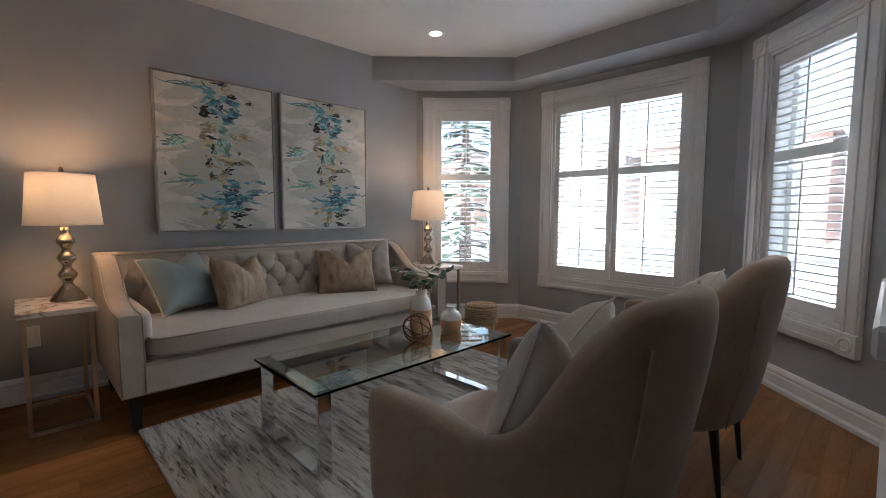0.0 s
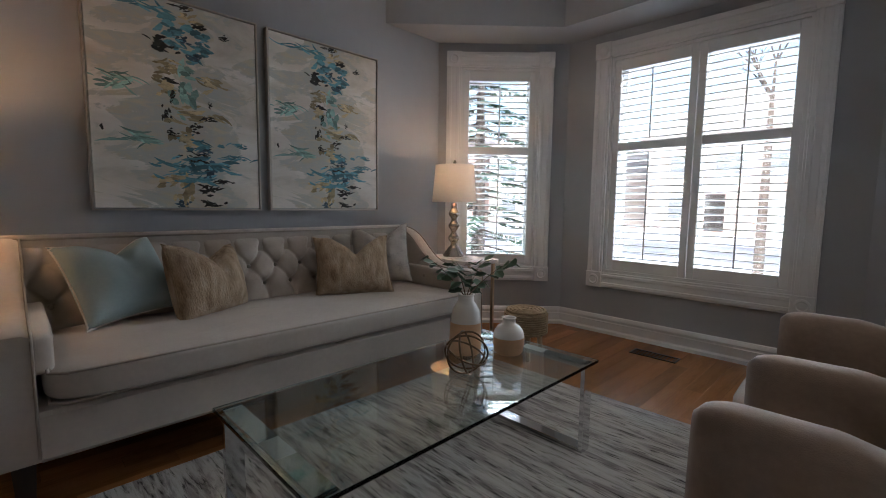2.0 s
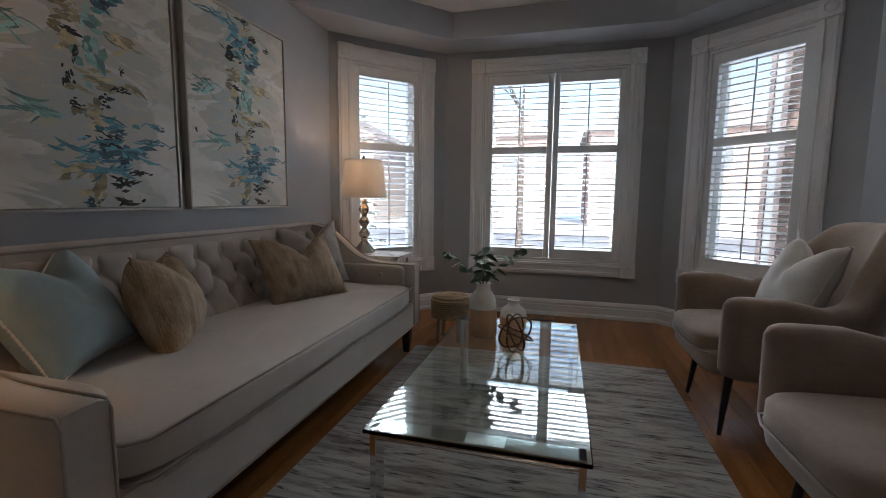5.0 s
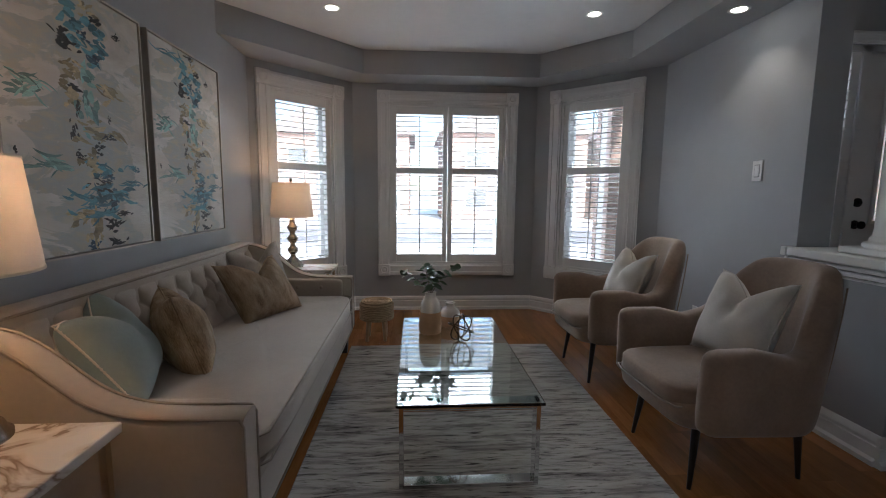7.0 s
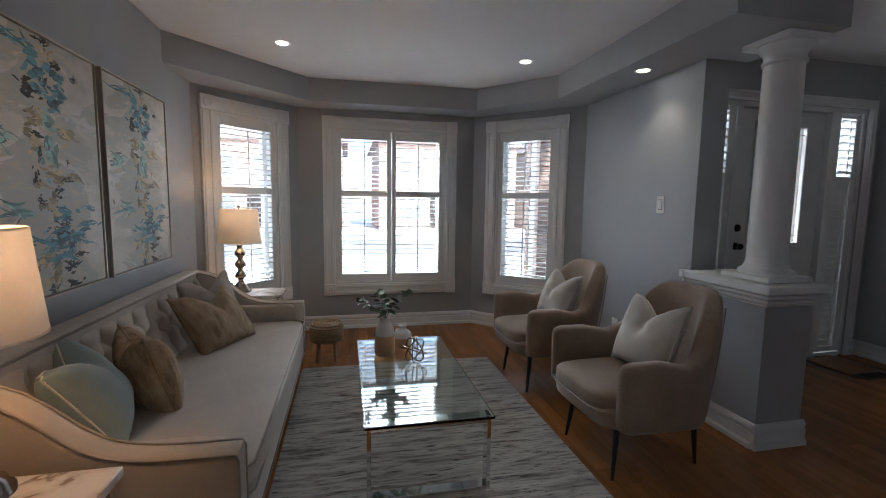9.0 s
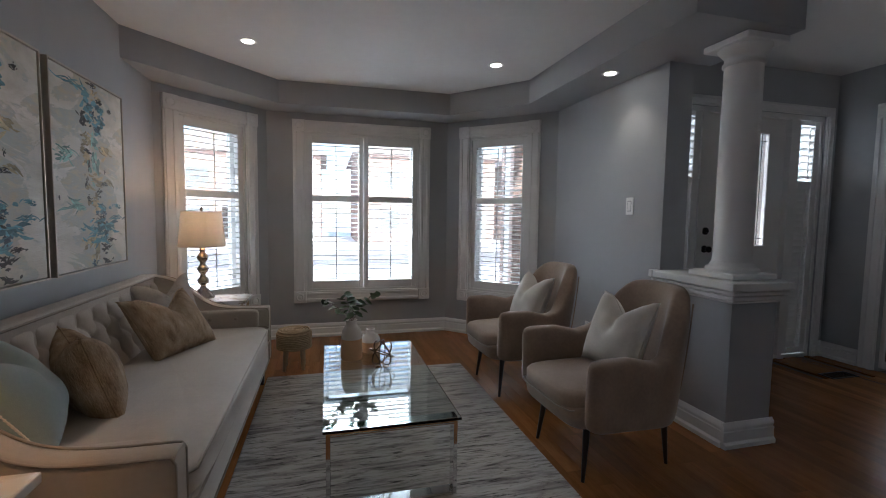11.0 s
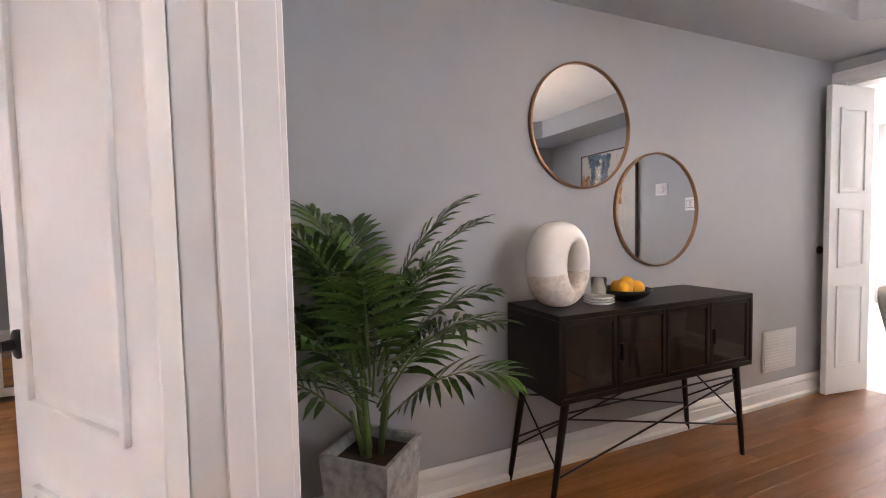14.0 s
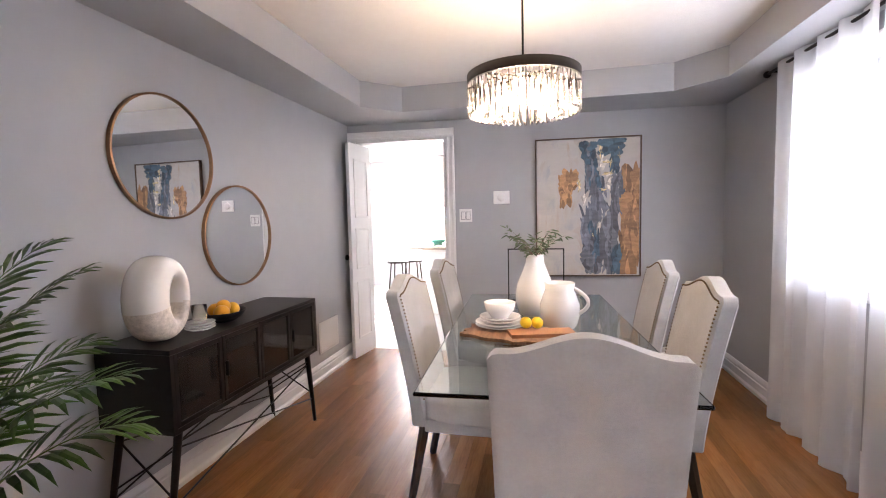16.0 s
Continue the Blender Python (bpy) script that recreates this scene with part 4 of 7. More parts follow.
def build_sofa():
    """Long sofa with a tufted back, swooping arms and one bench cushion."""
    X0, X1, YF, YB = 0.80, 2.87, 2.945, 3.745
    sofa = thing("sofa", "oatmeal linen sofa with button-tufted back and sloping arms", "sofa", pose(0, 0, 0))
    bm = B(X0 + 0.09, X1 - 0.09, YF + 0.004, YB - 0.1, 0.172, 0.325, 0.012)
    part("base", bm, LINEN, sofa)
    tube_pts = [(X0 + 0.1, YF, 0.182), (X1 - 0.1, YF, 0.182)]
    part("piping", tube(bmesh.new(), tube_pts, 0.004, 6), PIPING, sofa)

    def seat(c):
        if c.z > 0:
            c.z += 0.012 * (1 - (c.y / 0.33) ** 2) * (1 - (c.x / 0.95) ** 4)
            c.z += 0.006 * noise.noise(Vector((c.x * 9 + c.y * 5, c.y * 2.2, 4.1))) * max(0.0, 1 - (c.y / 0.31) ** 4)
        return c
    cx = (X0 + X1) / 2
    sw = (X1 - X0) / 2 - 0.115
    bm = soft_box(bmesh.new(), sw, 0.325, 0.054, 9, 220, 40, seat, pose(cx, YF + 0.305, 0.388))
    cushion = part("seat_cushion", bm, LINEN, sofa, "single long bench cushion", 50)
    for z in (0.342, 0.434):
        pts = [(cx - sw + 0.02, YF + 0.4, z), (cx - sw + 0.012, YF + 0.02, z), (cx - sw + 0.05, YF - 0.011, z), (cx + sw - 0.05, YF - 0.011, z), (cx + sw - 0.012, YF + 0.02, z), (cx + sw - 0.02, YF + 0.4, z)]
        part("piping", tube(bmesh.new(), pts, 0.0045, 6), PIPING, cushion)
    # arms: a side profile that drops from the back in a swoop and runs level to the front
    prof = []
    for k in range(31):
        y = YF + (YB - YF) * k / 30
        d = (y - YF) / (YB - YF)
        z = 0.56 + 0.24 / (1 + math.exp(-(d - 0.60) * 12))
        prof.append((y, z))
    for x0, x1 in ((X0, X0 + 0.10), (X1 - 0.10, X1)):
        bm = bmesh.new()
        n = len(prof)

        def fn(u, v, x0=x0, x1=x1):
            i = min(n - 1, int(round(v * (n - 1))))
            y, z = prof[i]
            ring = [(x0, 0.18), (x0, z - 0.025), (x0 + 0.008, z - 0.007), (x0 + 0.025, z), (x1 - 0.025, z), (x1 - 0.008, z - 0.007), (x1, z - 0.025), (x1, 0.18)]
            p = ring[min(7, int(round(u * 8)))] if u < 1 else ring[0]
            return Vector((p[0], y, p[1]))
        rows = sheet(bm, 8, n, fn, True)
        bm.faces.new(rows[0]), bm.faces.new(rows[-1][::-1])
        bmesh.ops.recalc_face_normals(bm, faces=bm.faces)
        arm = part("arm", bm, LINEN, sofa, smooth=50)
        for xe in (x0 + 0.004, x1 - 0.004):
            pts = [(xe, YF - 0.001, 0.19), (xe, YF - 0.001, 0.535), (xe, YF + 0.01, 0.555)] + [(xe, y, z - 0.004) for y, z in prof[1:]]
            part("piping", tube(bmesh.new(), pts, 0.004, 6), PIPING, arm)
        xi = x1 if x0 == X0 else x0
        s = 1 if x0 == X0 else -1
        bm = soft_box(bmesh.new(), 0.035, 0.29, 0.072, 8, 28, 12, m=pose(xi + s * 0.014, YF + 0.35, 0.482))
        pad = part("arm_pad", bm, LINEN, arm, "tufted inner arm", 50)
        for y in (YF + 0.2, YF + 0.36, YF + 0.5):
            part("button", soft_box(bmesh.new(), 0.006, 0.012, 0.012, 2, 10, 6, m=pose(xi + s * 0.048, y, 0.50)), PIPING, pad)
    # tufted back
    bx0, bx1, z0, z1 = X0 + 0.10, X1 - 0.10, 0.42, 0.765
    buttons = []
    for r in range(3):
        z = 0.515 + 0.092 * r
        n = 13
        for k in range(n + (r % 2)):
            x = bx0 + (bx1 - bx0) * (k + (0.5 if r % 2 == 0 else 0.0)) / n
            if bx0 + 0.04 < x < bx1 - 0.04:
                buttons.append((x, z))

    def back(u, v):
        x, z = bx0 + (bx1 - bx0) * u, z0 + (z1 - z0) * v
        d = min(math.hypot(x - a, (z - c)) for a, c in buttons)
        dent = 0.042 * math.exp(-(d / 0.026) ** 1.3)
        gx, gz = (bx1 - bx0) / 13, 0.092
        p, q = (x - bx0) / gx - 0.5, (z - 0.515) / gz
        fold = min(abs(((p + q / 2) + 0.5) % 1 - 0.5), abs(((p - q / 2) + 0.5) % 1 - 0.5))
        crease = 0.013 * math.exp(-(fold / 0.07) ** 2) * (1 if 0 <= q <= 2 else max(0, 1 - abs(q - 1) + 1))
        if q > 2 or q < 0:
            fold = abs(((p + (0.0 if q < 0 else 0)) + 0.5) % 1 - 0.5)
            crease = 0.012 * math.exp(-(fold / 0.07) ** 2)
        y = 3.535 + 0.10 * (z - z0) / (z1 - z0) + dent + crease + (0.05 * max(0, v - 0.85) / 0.15) ** 2 * 8
        return Vector((x, y, z))
    bm = bmesh.new()
    sheet(bm, 250, 40, back)
    inner = part("tufted_back", bm, LINEN, sofa, "button-tufted inner back", 70)
    for x, z in buttons:
        v = (z - z0) / (z1 - z0)
        part("button", soft_box(bmesh.new(), 0.011, 0.006, 0.011, 2, 8, 5, m=pose(x, 3.535 + 0.10 * v + 0.036, z)), PIPING, inner)
    bm = B(X0, X1, 3.645, YB, 0.18, 0.80, 0.018, 3)
    part("back", bm, LINEN, sofa)
    part("piping", tube(bmesh.new(), [(X0 + 0.02, 3.643, 0.786), (X1 - 0.02, 3.643, 0.786)], 0.005, 6), PIPING, sofa)
    for x in (X0 + 0.06, X1 - 0.06):
        for y in (YF + 0.06, YB - 0.07):
            part("leg", lathe(bmesh.new(), [(0, 0), (0.026, 0), (0.04, 0.18), (0, 0.18)], 4, pose(x, y, 0, 0, 0, 45)), ESPRESSO, sofa, "dark tapered wooden leg", 20)
    return sofa


build_sofa()


def propped(left, right, foot):
    """Width, height and pose of a cushion from its two upper corners and the lower left one."""
    left, right, foot = Vector(left), Vector(right), Vector(foot)
    across, up = right - left, left - foot
    x = across.normalized()
    z = (up - x * up.dot(x)).normalized()
    y = z.cross(x)
    c = (left + right) / 2 - z * up.length / 2
    m = Matrix((x, y, z)).transposed().to_4x4()
    m.translation = c
    return across.length, up.length, m


def prop_pillow(corners, thick, mat, label, chop, seed, stitched=False, group="sofa cushions"):
    w, h, m = propped(*corners)
    return pillow("cushion", w, h, thick, mat, m, label, chop, seed, stitched, group)


prop_pillow(((0.968, 3.525, 0.762), (1.325, 3.672, 0.785), (1.055, 3.35, 0.45)), 0.19, AQUA, "powder blue cushion with cream whipstitch, dented on the sofa", 0.24, 1, True)
prop_pillow(((1.317, 3.388, 0.765), (1.68, 3.635, 0.73), (1.32, 3.265, 0.43)), 0.20, TAN, "tan distressed chenille cushion, dented on the sofa", 0.34, 2)
prop_pillow(((2.12, 3.60, 0.745), (2.50, 3.397, 0.755), (2.0, 3.40, 0.435)), 0.18, TAN, "wide tan distressed chenille cushion, dented on the sofa", 0.42, 3)
prop_pillow(((2.413, 3.665, 0.785), (2.685, 3.43, 0.825), (2.37, 3.525, 0.435)), 0.14, SPECKCUSHION, "grey printed linen cushion with a dented top", 0.34, 4)


def daubs(canvas, w, h, mat, marks, seed, label, ragged=0.35, streak=1.0, square=1.0):
    """Palette-knife marks (across, up, half width, half height), in shares of the canvas: each a cluster of ragged strokes that stand a little proud."""
    r = random.Random(seed)
    bm = bmesh.new()
    solid = square < 1
    for u, v, a, c in marks:
        am, cm = a * w, c * h
        upright = cm > am * 1.15
        long, short = max(am, cm), min(am, cm)
        for k in range(40 if solid else 15):
            if solid:
                du, dv = r.uniform(-0.9, 0.9) * am, r.uniform(-0.8, 0.8) * cm
            else:
                du, dv = r.gauss(0, 0.55) * am, r.gauss(0, 0.62) * cm
            ang = (math.pi / 2 if upright else 0) + r.gauss(0, 0.12 if solid else 0.33)
            half = long * r.uniform(0.2, 0.62)
            wide = max(0.0035, short * (r.uniform(0.22, 0.55) if solid else r.uniform(0.12, 0.40)))
            depth = -0.0345 - 0.0012 * r.random()
            dx, dz = math.cos(ang), math.sin(ang)
            bend = r.uniform(-0.25, 0.25) * half
            n = 7
            up, low = [], []
            for i in range(n + 1):
                f = 2 * i / n - 1
                e = max(0.10, (1 - abs(f) ** 3)) * (1 + ragged * r.uniform(-0.7, 0.5))
                px, pz = du + dx * f * half - dz * bend * f * f, dv + dz * f * half + dx * bend * f * f
                for side, row in ((1, up), (-1, low)):
                    e2 = e * r.uniform(0.75, 1.1)
                    x = (u - 0.5) * w + px - dz * wide * e2 * side
                    z = (v - 0.5) * h + pz + dx * wide * e2 * side
                    row.append(bm.verts.new((min(0.482 * w, max(-0.482 * w, x)), depth - 0.0003 * (side > 0), min(0.485 * h, max(-0.485 * h, z)))))
            for i in range(n):
                bm.faces.new((low[i], low[i + 1], up[i + 1], up[i]))
    return tagged(part("brushwork", bm, mat, canvas, label, None), kind="stuff")


def build_painting(name, w, h, mat, m, label, frame_mat, strokes=()):
    """A canvas in a slim floating frame; x along the wall, y out of it backwards, z up."""
    ob = thing(name, label, "painting", m)
    bm = bmesh.new()
    box(bm, -w / 2 + 0.012, w / 2 - 0.012, -0.034, -0.004, -h / 2 + 0.012, h / 2 - 0.012, 0.002, 1)
    layer = bm.loops.layers.uv.new("UVMap")
    for f in bm.faces:
        for lp in f.loops:
            lp[layer].uv = (lp.vert.co.x / w + 0.5, lp.vert.co.z / h + 0.5)
    part("canvas", bm, mat, ob, smooth=None)
    for paint, seed, lab, rag, marks, *extra in strokes:
        daubs(ob, w, h, paint, marks, seed, lab, rag, *extra)
    bm = bmesh.new()
    for q in ((-w / 2, -w / 2 + 0.008, -h / 2, h / 2), (w / 2 - 0.008, w / 2, -h / 2, h / 2), (-w / 2 + 0.008, w / 2 - 0.008, -h / 2, -h / 2 + 0.008), (-w / 2 + 0.008, w / 2 - 0.008, h / 2 - 0.008, h / 2)):
        box(bm, q[0], q[1], -0.04, -0.002, q[2], q[3], 0.001, 1)
    part("frame", bm, frame_mat, ob, smooth=30)
    return ob


SILVERFRAME = material("slim champagne frame", (0.50, 0.46, 0.40), 0.35, metal=0.7, var=0.08)
WALNUTFRAME = material("slim walnut frame", (0.10, 0.06, 0.035), 0.5, var=0.2, scale=20)
TEALS = [(.50, .87, .09, .045), (.29, .935, .14, .016), (.65, .85, .05, .028), (.59, .77, .08, .035), (.62, .33, .10, .026), (.44, .22, .13, .026),
         (.67, .22, .14, .035), (.86, .34, .05, .013), (.56, .16, .15, .026), (.84, .275, .09, .01), (.48, .80, .06, .02)]
SEAS = [(.11, .575, .09, .024), (.53, .59, .08, .08), (.28, .335, .15, .018), (.55, .68, .06, .03), (.17, .60, .12, .012)]
OCHRES = [(.45, .68, .10, .026), (.66, .64, .08, .03), (.54, .47, .13, .03), (.49, .34, .08, .05), (.41, .60, .06, .05), (.51, .09, .06, .06), (.55, .935, .05, .03), (.40, .15, .08, .03)]
BLACKS = [(.39, .78, .065, .032), (.61, .90, .05, .017), (.53, .972, .045, .012), (.445, .62, .04, .014), (.445, .555, .018, .028), (.41, .45, .032, .028),
          (.44, .375, .03, .011), (.58, .41, .03, .018), (.57, .26, .06, .018), (.67, .11, .07, .022), (.66, .03, .065, .016), (.65, .46, .05, .007),
          (.67, .53, .01, .011), (.77, .88, .03, .01), (.07, .37, .008, .011), (.74, .15, .05, .008)]
NAVIES = [(.64, .20, .05, .03), (.475, .03, .04, .017), (.60, .745, .06, .018), (.52, .82, .03, .02), (.62, .30, .05, .012)]
STROKES = [(P_SEA, 3, "sea green palette knife marks", 0.4, SEAS), (P_OCHRE, 4, "ochre palette knife marks", 0.6, OCHRES), (P_TEAL, 5, "teal palette knife marks", 0.45, TEALS),
           (P_NAVY, 6, "navy palette knife marks", 0.5, NAVIES), (P_BLACK, 7, "black palette knife marks", 0.5, BLACKS)]
p = build_painting("painting", 0.755, 1.01, ABSTRACT, pose(1.518, 3.798, 1.404), "teal and ochre abstract canvas in a slim champagne frame", SILVERFRAME, STROKES)
tagged(p, group="pair of abstract paintings")
copy_thing(p, pose(2.325, 3.798, 1.404))

# rug
bm = B(0.86, 2.92, 1.49, 2.975, 0, 0.011, 0.004, 1)
tagged(part("rug", bm, RUG, smooth=None), "distressed ivory and charcoal streaked area rug", "rug")


def build_coffee_table():
    t = thing("coffee_table", "rectangular glass coffee table with chrome loop legs", "coffee table")
    part("tabletop", B(1.25, 2.44, 2.0, 2.57, 0.350, 0.362, 0.002, 2), GREENGLASS, t, "clear glass top with green edge")
    for x0 in (1.27, 2.36):
        bm = bmesh.new()
        x1 = x0 + 0.055
        box(bm, x0, x1, 2.012, 2.03, 0.011, 0.35, 0.0015, 1), box(bm, x0, x1, 2.54, 2.558, 0.011, 0.35, 0.0015, 1)
        box(bm, x0, x1, 2.03, 2.54, 0.011, 0.028, 0.0015, 1), box(bm, x0, x1, 2.03, 2.54, 0.333, 0.349, 0.0015, 1)
        part("leg", bm, CHROME, t, "polished chrome loop leg")
        part("fixing_plate", B(x0 + 0.002, x0 + 0.053, 2.205, 2.305, 0.3491, 0.3499), BRUSHED, t, "brushed steel fixing plate", None)
    for x in (1.27, 2.42):
        part("rail", B(x - 0.004, x + 0.004, 2.03, 2.54, 0.330, 0.333), CHROME, t)
    return t


build_coffee_table()


def leafy_spray(mat, stems, reach, leaf_l, leaf_w, base, seed, droop=0.35, per=9, pair=True):
    """Stems with small leaves: the bmesh of the leaves and the one of the stems."""
    r = random.Random(seed)
    lv, st = bmesh.new(), bmesh.new()
    for s in range(stems):
        az, lean = 2 * math.pi * (s + r.random() * 0.6) / stems, 0.35 + 0.5 * r.random()
        ln = reach * (0.7 + 0.4 * r.random())
        pts = []
        for i in range(8):
            a = i / 7
            out = ln * (a * lean + droop * a * a * lean)
            pts.append(Vector(base) + Vector((math.cos(az) * out, math.sin(az) * out, ln * (a - 0.35 * droop * a * a))))
        tube(st, pts, lambda a: 0.0022 * (1.2 - a), 5)
        for i in range(2, 8):
            for k in range(max(1, per // 5)):
                for side in ((-1, 1) if pair else (r.choice((-1, 1)),)):
                    c = pts[i] + Vector((r.uniform(-1, 1), r.uniform(-1, 1), r.uniform(-1, 1))) * 0.006
                    m = Matrix.Translation(c) @ pose(0, 0, 0, r.uniform(-50, 50), r.uniform(-30, 40), math.degrees(az) + side * r.uniform(35, 80))
                    l, w = leaf_l * r.uniform(0.7, 1.1), leaf_w * r.uniform(0.7, 1.1)
                    vs = [lv.verts.new(m @ Vector(q)) for q in ((0, 0, 0), (l * 0.35, w / 2, 0.003), (l * 0.75, w * 0.4, 0.002), (l, 0, 0), (l * 0.75, -w * 0.4, 0.002), (l * 0.35, -w / 2, 0.003), (l * 0.5, 0, -0.002))]
                    for a, c2 in ((0, 1), (1, 2), (2, 3), (3, 4), (4, 5), (5, 0)):
                        lv.faces.new((vs[6], vs[a], vs[c2]))
    return lv, st


tall = thing("vase", "tall white and peach two-tone ceramic bottle vase on the coffee table", "vase", pose(2.135, 2.41, 0.362))
part("lower_body", lathe(bmesh.new(), [(0, 0), (0.056, 0), (0.062, 0.006), (0.064, 0.05), (0.060, 0.125)], 40), TERRACOTTA, tall, "matt peach lower half")
part("upper_body", lathe(bmesh.new(), [(0.060, 0.124), (0.0605, 0.126), (0.054, 0.17), (0.040, 0.195), (0.032, 0.205), (0.031, 0.23), (0.034, 0.234), (0.027, 0.234), (0.026, 0.2)], 40), GLOSSWHITE, tall, "white glazed neck")
lv, st = leafy_spray(EUCALYPTUS, 4, 0.19, 0.058, 0.044, (0, 0, 0.215), 3)
spray = thing("eucalyptus_stems", "grey green eucalyptus stems in the tall vase", "foliage", pose(2.135, 2.41, 0.362))
part("leaves", lv, EUCALYPTUS, spray, smooth=None), part("stems", st, TWIG, spray)
small = thing("vase", "small round white and peach ceramic bottle vase", "vase", pose(2.255, 2.288, 0.362))
part("lower_body", lathe(bmesh.new(), [(0, 0), (0.048, 0), (0.056, 0.008), (0.061, 0.04), (0.061, 0.068)], 36), TERRACOTTA, small)
part("upper_body", lathe(bmesh.new(), [(0.061, 0.067), (0.0612, 0.069), (0.056, 0.092), (0.042, 0.11), (0.026, 0.118), (0.025, 0.138), (0.029, 0.143), (0.022, 0.143), (0.02, 0.12)], 36), GLOSSWHITE, small)
orb = thing("wire_orb", "dark bronze ornament of interlocking rings", "ornament", pose(1.965, 2.25, 0.362 + 0.0765))
for rx, ry, rz in ((20, 10, 0), (75, 0, 30), (60, 40, 110), (90, 20, 160)):
    m = pose(0, 0, 0, rx, ry, rz)
    part("ring", tube(bmesh.new(), [m @ Vector((0.073 * math.cos(2 * math.pi * k / 40), 0.073 * math.sin(2 * math.pi * k / 40), 0)) for k in range(40)], 0.0036, 8, True), BRONZE, orb)


def build_side_table(x, y):
    t = thing("side_table", "white marble side table with slim brass frame", "side table", pose(x, y, 0), "marble side tables")
    part("tabletop", B(-0.145, 0.145, -0.24, 0.24, 0.552, 0.58, 0.003, 2), MARBLE, t, "white veined marble top")
    for sx in (-1, 1):
        for sy in (-1, 1):
            part("leg", B(sx * 0.12 - 0.009, sx * 0.12 + 0.009, sy * 0.21 - 0.009, sy * 0.21 + 0.009, 0, 0.552), BRASS, t)
    for sx in (-1, 1):
        part("stretcher", B(sx * 0.12 - 0.008, sx * 0.12 + 0.008, -0.201, 0.201, 0.0, 0.016), BRASS, t)
    for sy in (-1, 1):
        part("stretcher", B(-0.111, 0.111, sy * 0.21 - 0.008, sy * 0.21 + 0.008, 0.0, 0.016), BRASS, t)
    return t


st1 = build_side_table(0.62, 3.46)
copy_thing(st1, pose(3.10, 3.36, 0))


def build_table_lamp(x, y):
    t = thing("table_lamp", "lit table lamp with wavy champagne metal base and white drum shade", "lamp", pose(x, y, 0.58), "pair of table lamps")
    prof = [(0, 0), (0.075, 0), (0.075, 0.012), (0.066, 0.02), (0.06, 0.035)]
    for k in range(33):
        a = k / 32
        prof.append((0.029 + 0.013 * math.cos(2 * math.pi * 3.5 * a) * (1 - 0.25 * a) + 0.018 * max(0, 0.3 - a), 0.045 + 0.30 * a))
    prof += [(0.02, 0.355), (0.02, 0.375), (0, 0.375)]
    part("base", lathe(bmesh.new(), prof, 32), LAMPMETAL, t, "wavy champagne metal base")
    bm = bmesh.new()
    lathe(bm, [(0.158, 0.385), (0.135, 0.64)], 48)
    lathe(bm, [(0.155, 0.386), (0.132, 0.639)], 48)
    lathe(bm, [(0.159, 0.384), (0.159, 0.39), (0.154, 0.39), (0.154, 0.384), (0.159, 0.384)], 48)
    lathe(bm, [(0.136, 0.635), (0.136, 0.641), (0.131, 0.641), (0.131, 0.635), (0.136, 0.635)], 48)
    part("shade", bm, SHADE, t, "white linen drum shade")
    bm = rod(bmesh.new(), (0, 0, 0.37), (0, 0, 0.655), 0.004)
    rod(bm, (-0.132, 0, 0.633), (0.132, 0, 0.633), 0.002), rod(bm, (0, -0.132, 0.633), (0, 0.132, 0.633), 0.002)
    lathe(bm, [(0, 0.645), (0.01, 0.65), (0.012, 0.66), (0.006, 0.675), (0, 0.678)], 16)
    part("harp", bm, LAMPMETAL, t, "metal stem and finial")
    part("bulb", soft_box(bmesh.new(), 0.028, 0.028, 0.036, 2, 14, 8, m=pose(0, 0, 0.5)), BULB, t, "glowing warm bulb")
    return t


BULB = material("warm lamp bulb", (1.0, 0.62, 0.30), 0.5, var=0, emit=2.5)
tl = build_table_lamp(0.68, 3.495)
copy_thing(tl, pose(3.13, 3.44, 0.58))
for x, y, e in ((0.68, 3.495, 1.9), (3.13, 3.44, 1.3)):
    lamp("table_lamp_glow", "POINT", e, pose(x, y, 1.172), (1.0, 0.56, 0.27), radius=0.045)

stool = thing("stool", "round woven jute footstool on four wooden legs", "stool", pose(3.12, 2.80, 0))
bm = bmesh.new()
part("seat", lathe(bmesh.new(), [(0, 0.165), (0.127, 0.168), (0.128, 0.29), (0.115, 0.303), (0, 0.308)], 36), JUTE, stool, "drum seat")
for k in range(9):
    z = 0.175 + 0.0135 * k
    tube(bm, [(0.127 * math.cos(2 * math.pi * i / 40), 0.127 * math.sin(2 * math.pi * i / 40), z) for i in range(40)], 0.0085, 6, True)
for k in range(5):
    r0 = 0.02 + 0.024 * k
    tube(bm, [(r0 * math.cos(2 * math.pi * i / 28), r0 * math.sin(2 * math.pi * i / 28), 0.303) for i in range(28)], 0.009, 6, True)
tagged(part("weave", bm, JUTE, stool, "woven jute cords"), kind="stuff")
for k in range(4):
    a = math.pi / 4 + k * math.pi / 2
    part("leg", rod(bmesh.new(), (0.10 * math.cos(a), 0.10 * math.sin(a), 0), (0.085 * math.cos(a), 0.085 * math.sin(a), 0.17), 0.013, 0.017), RAWWOOD, stool, "pale wooden leg")


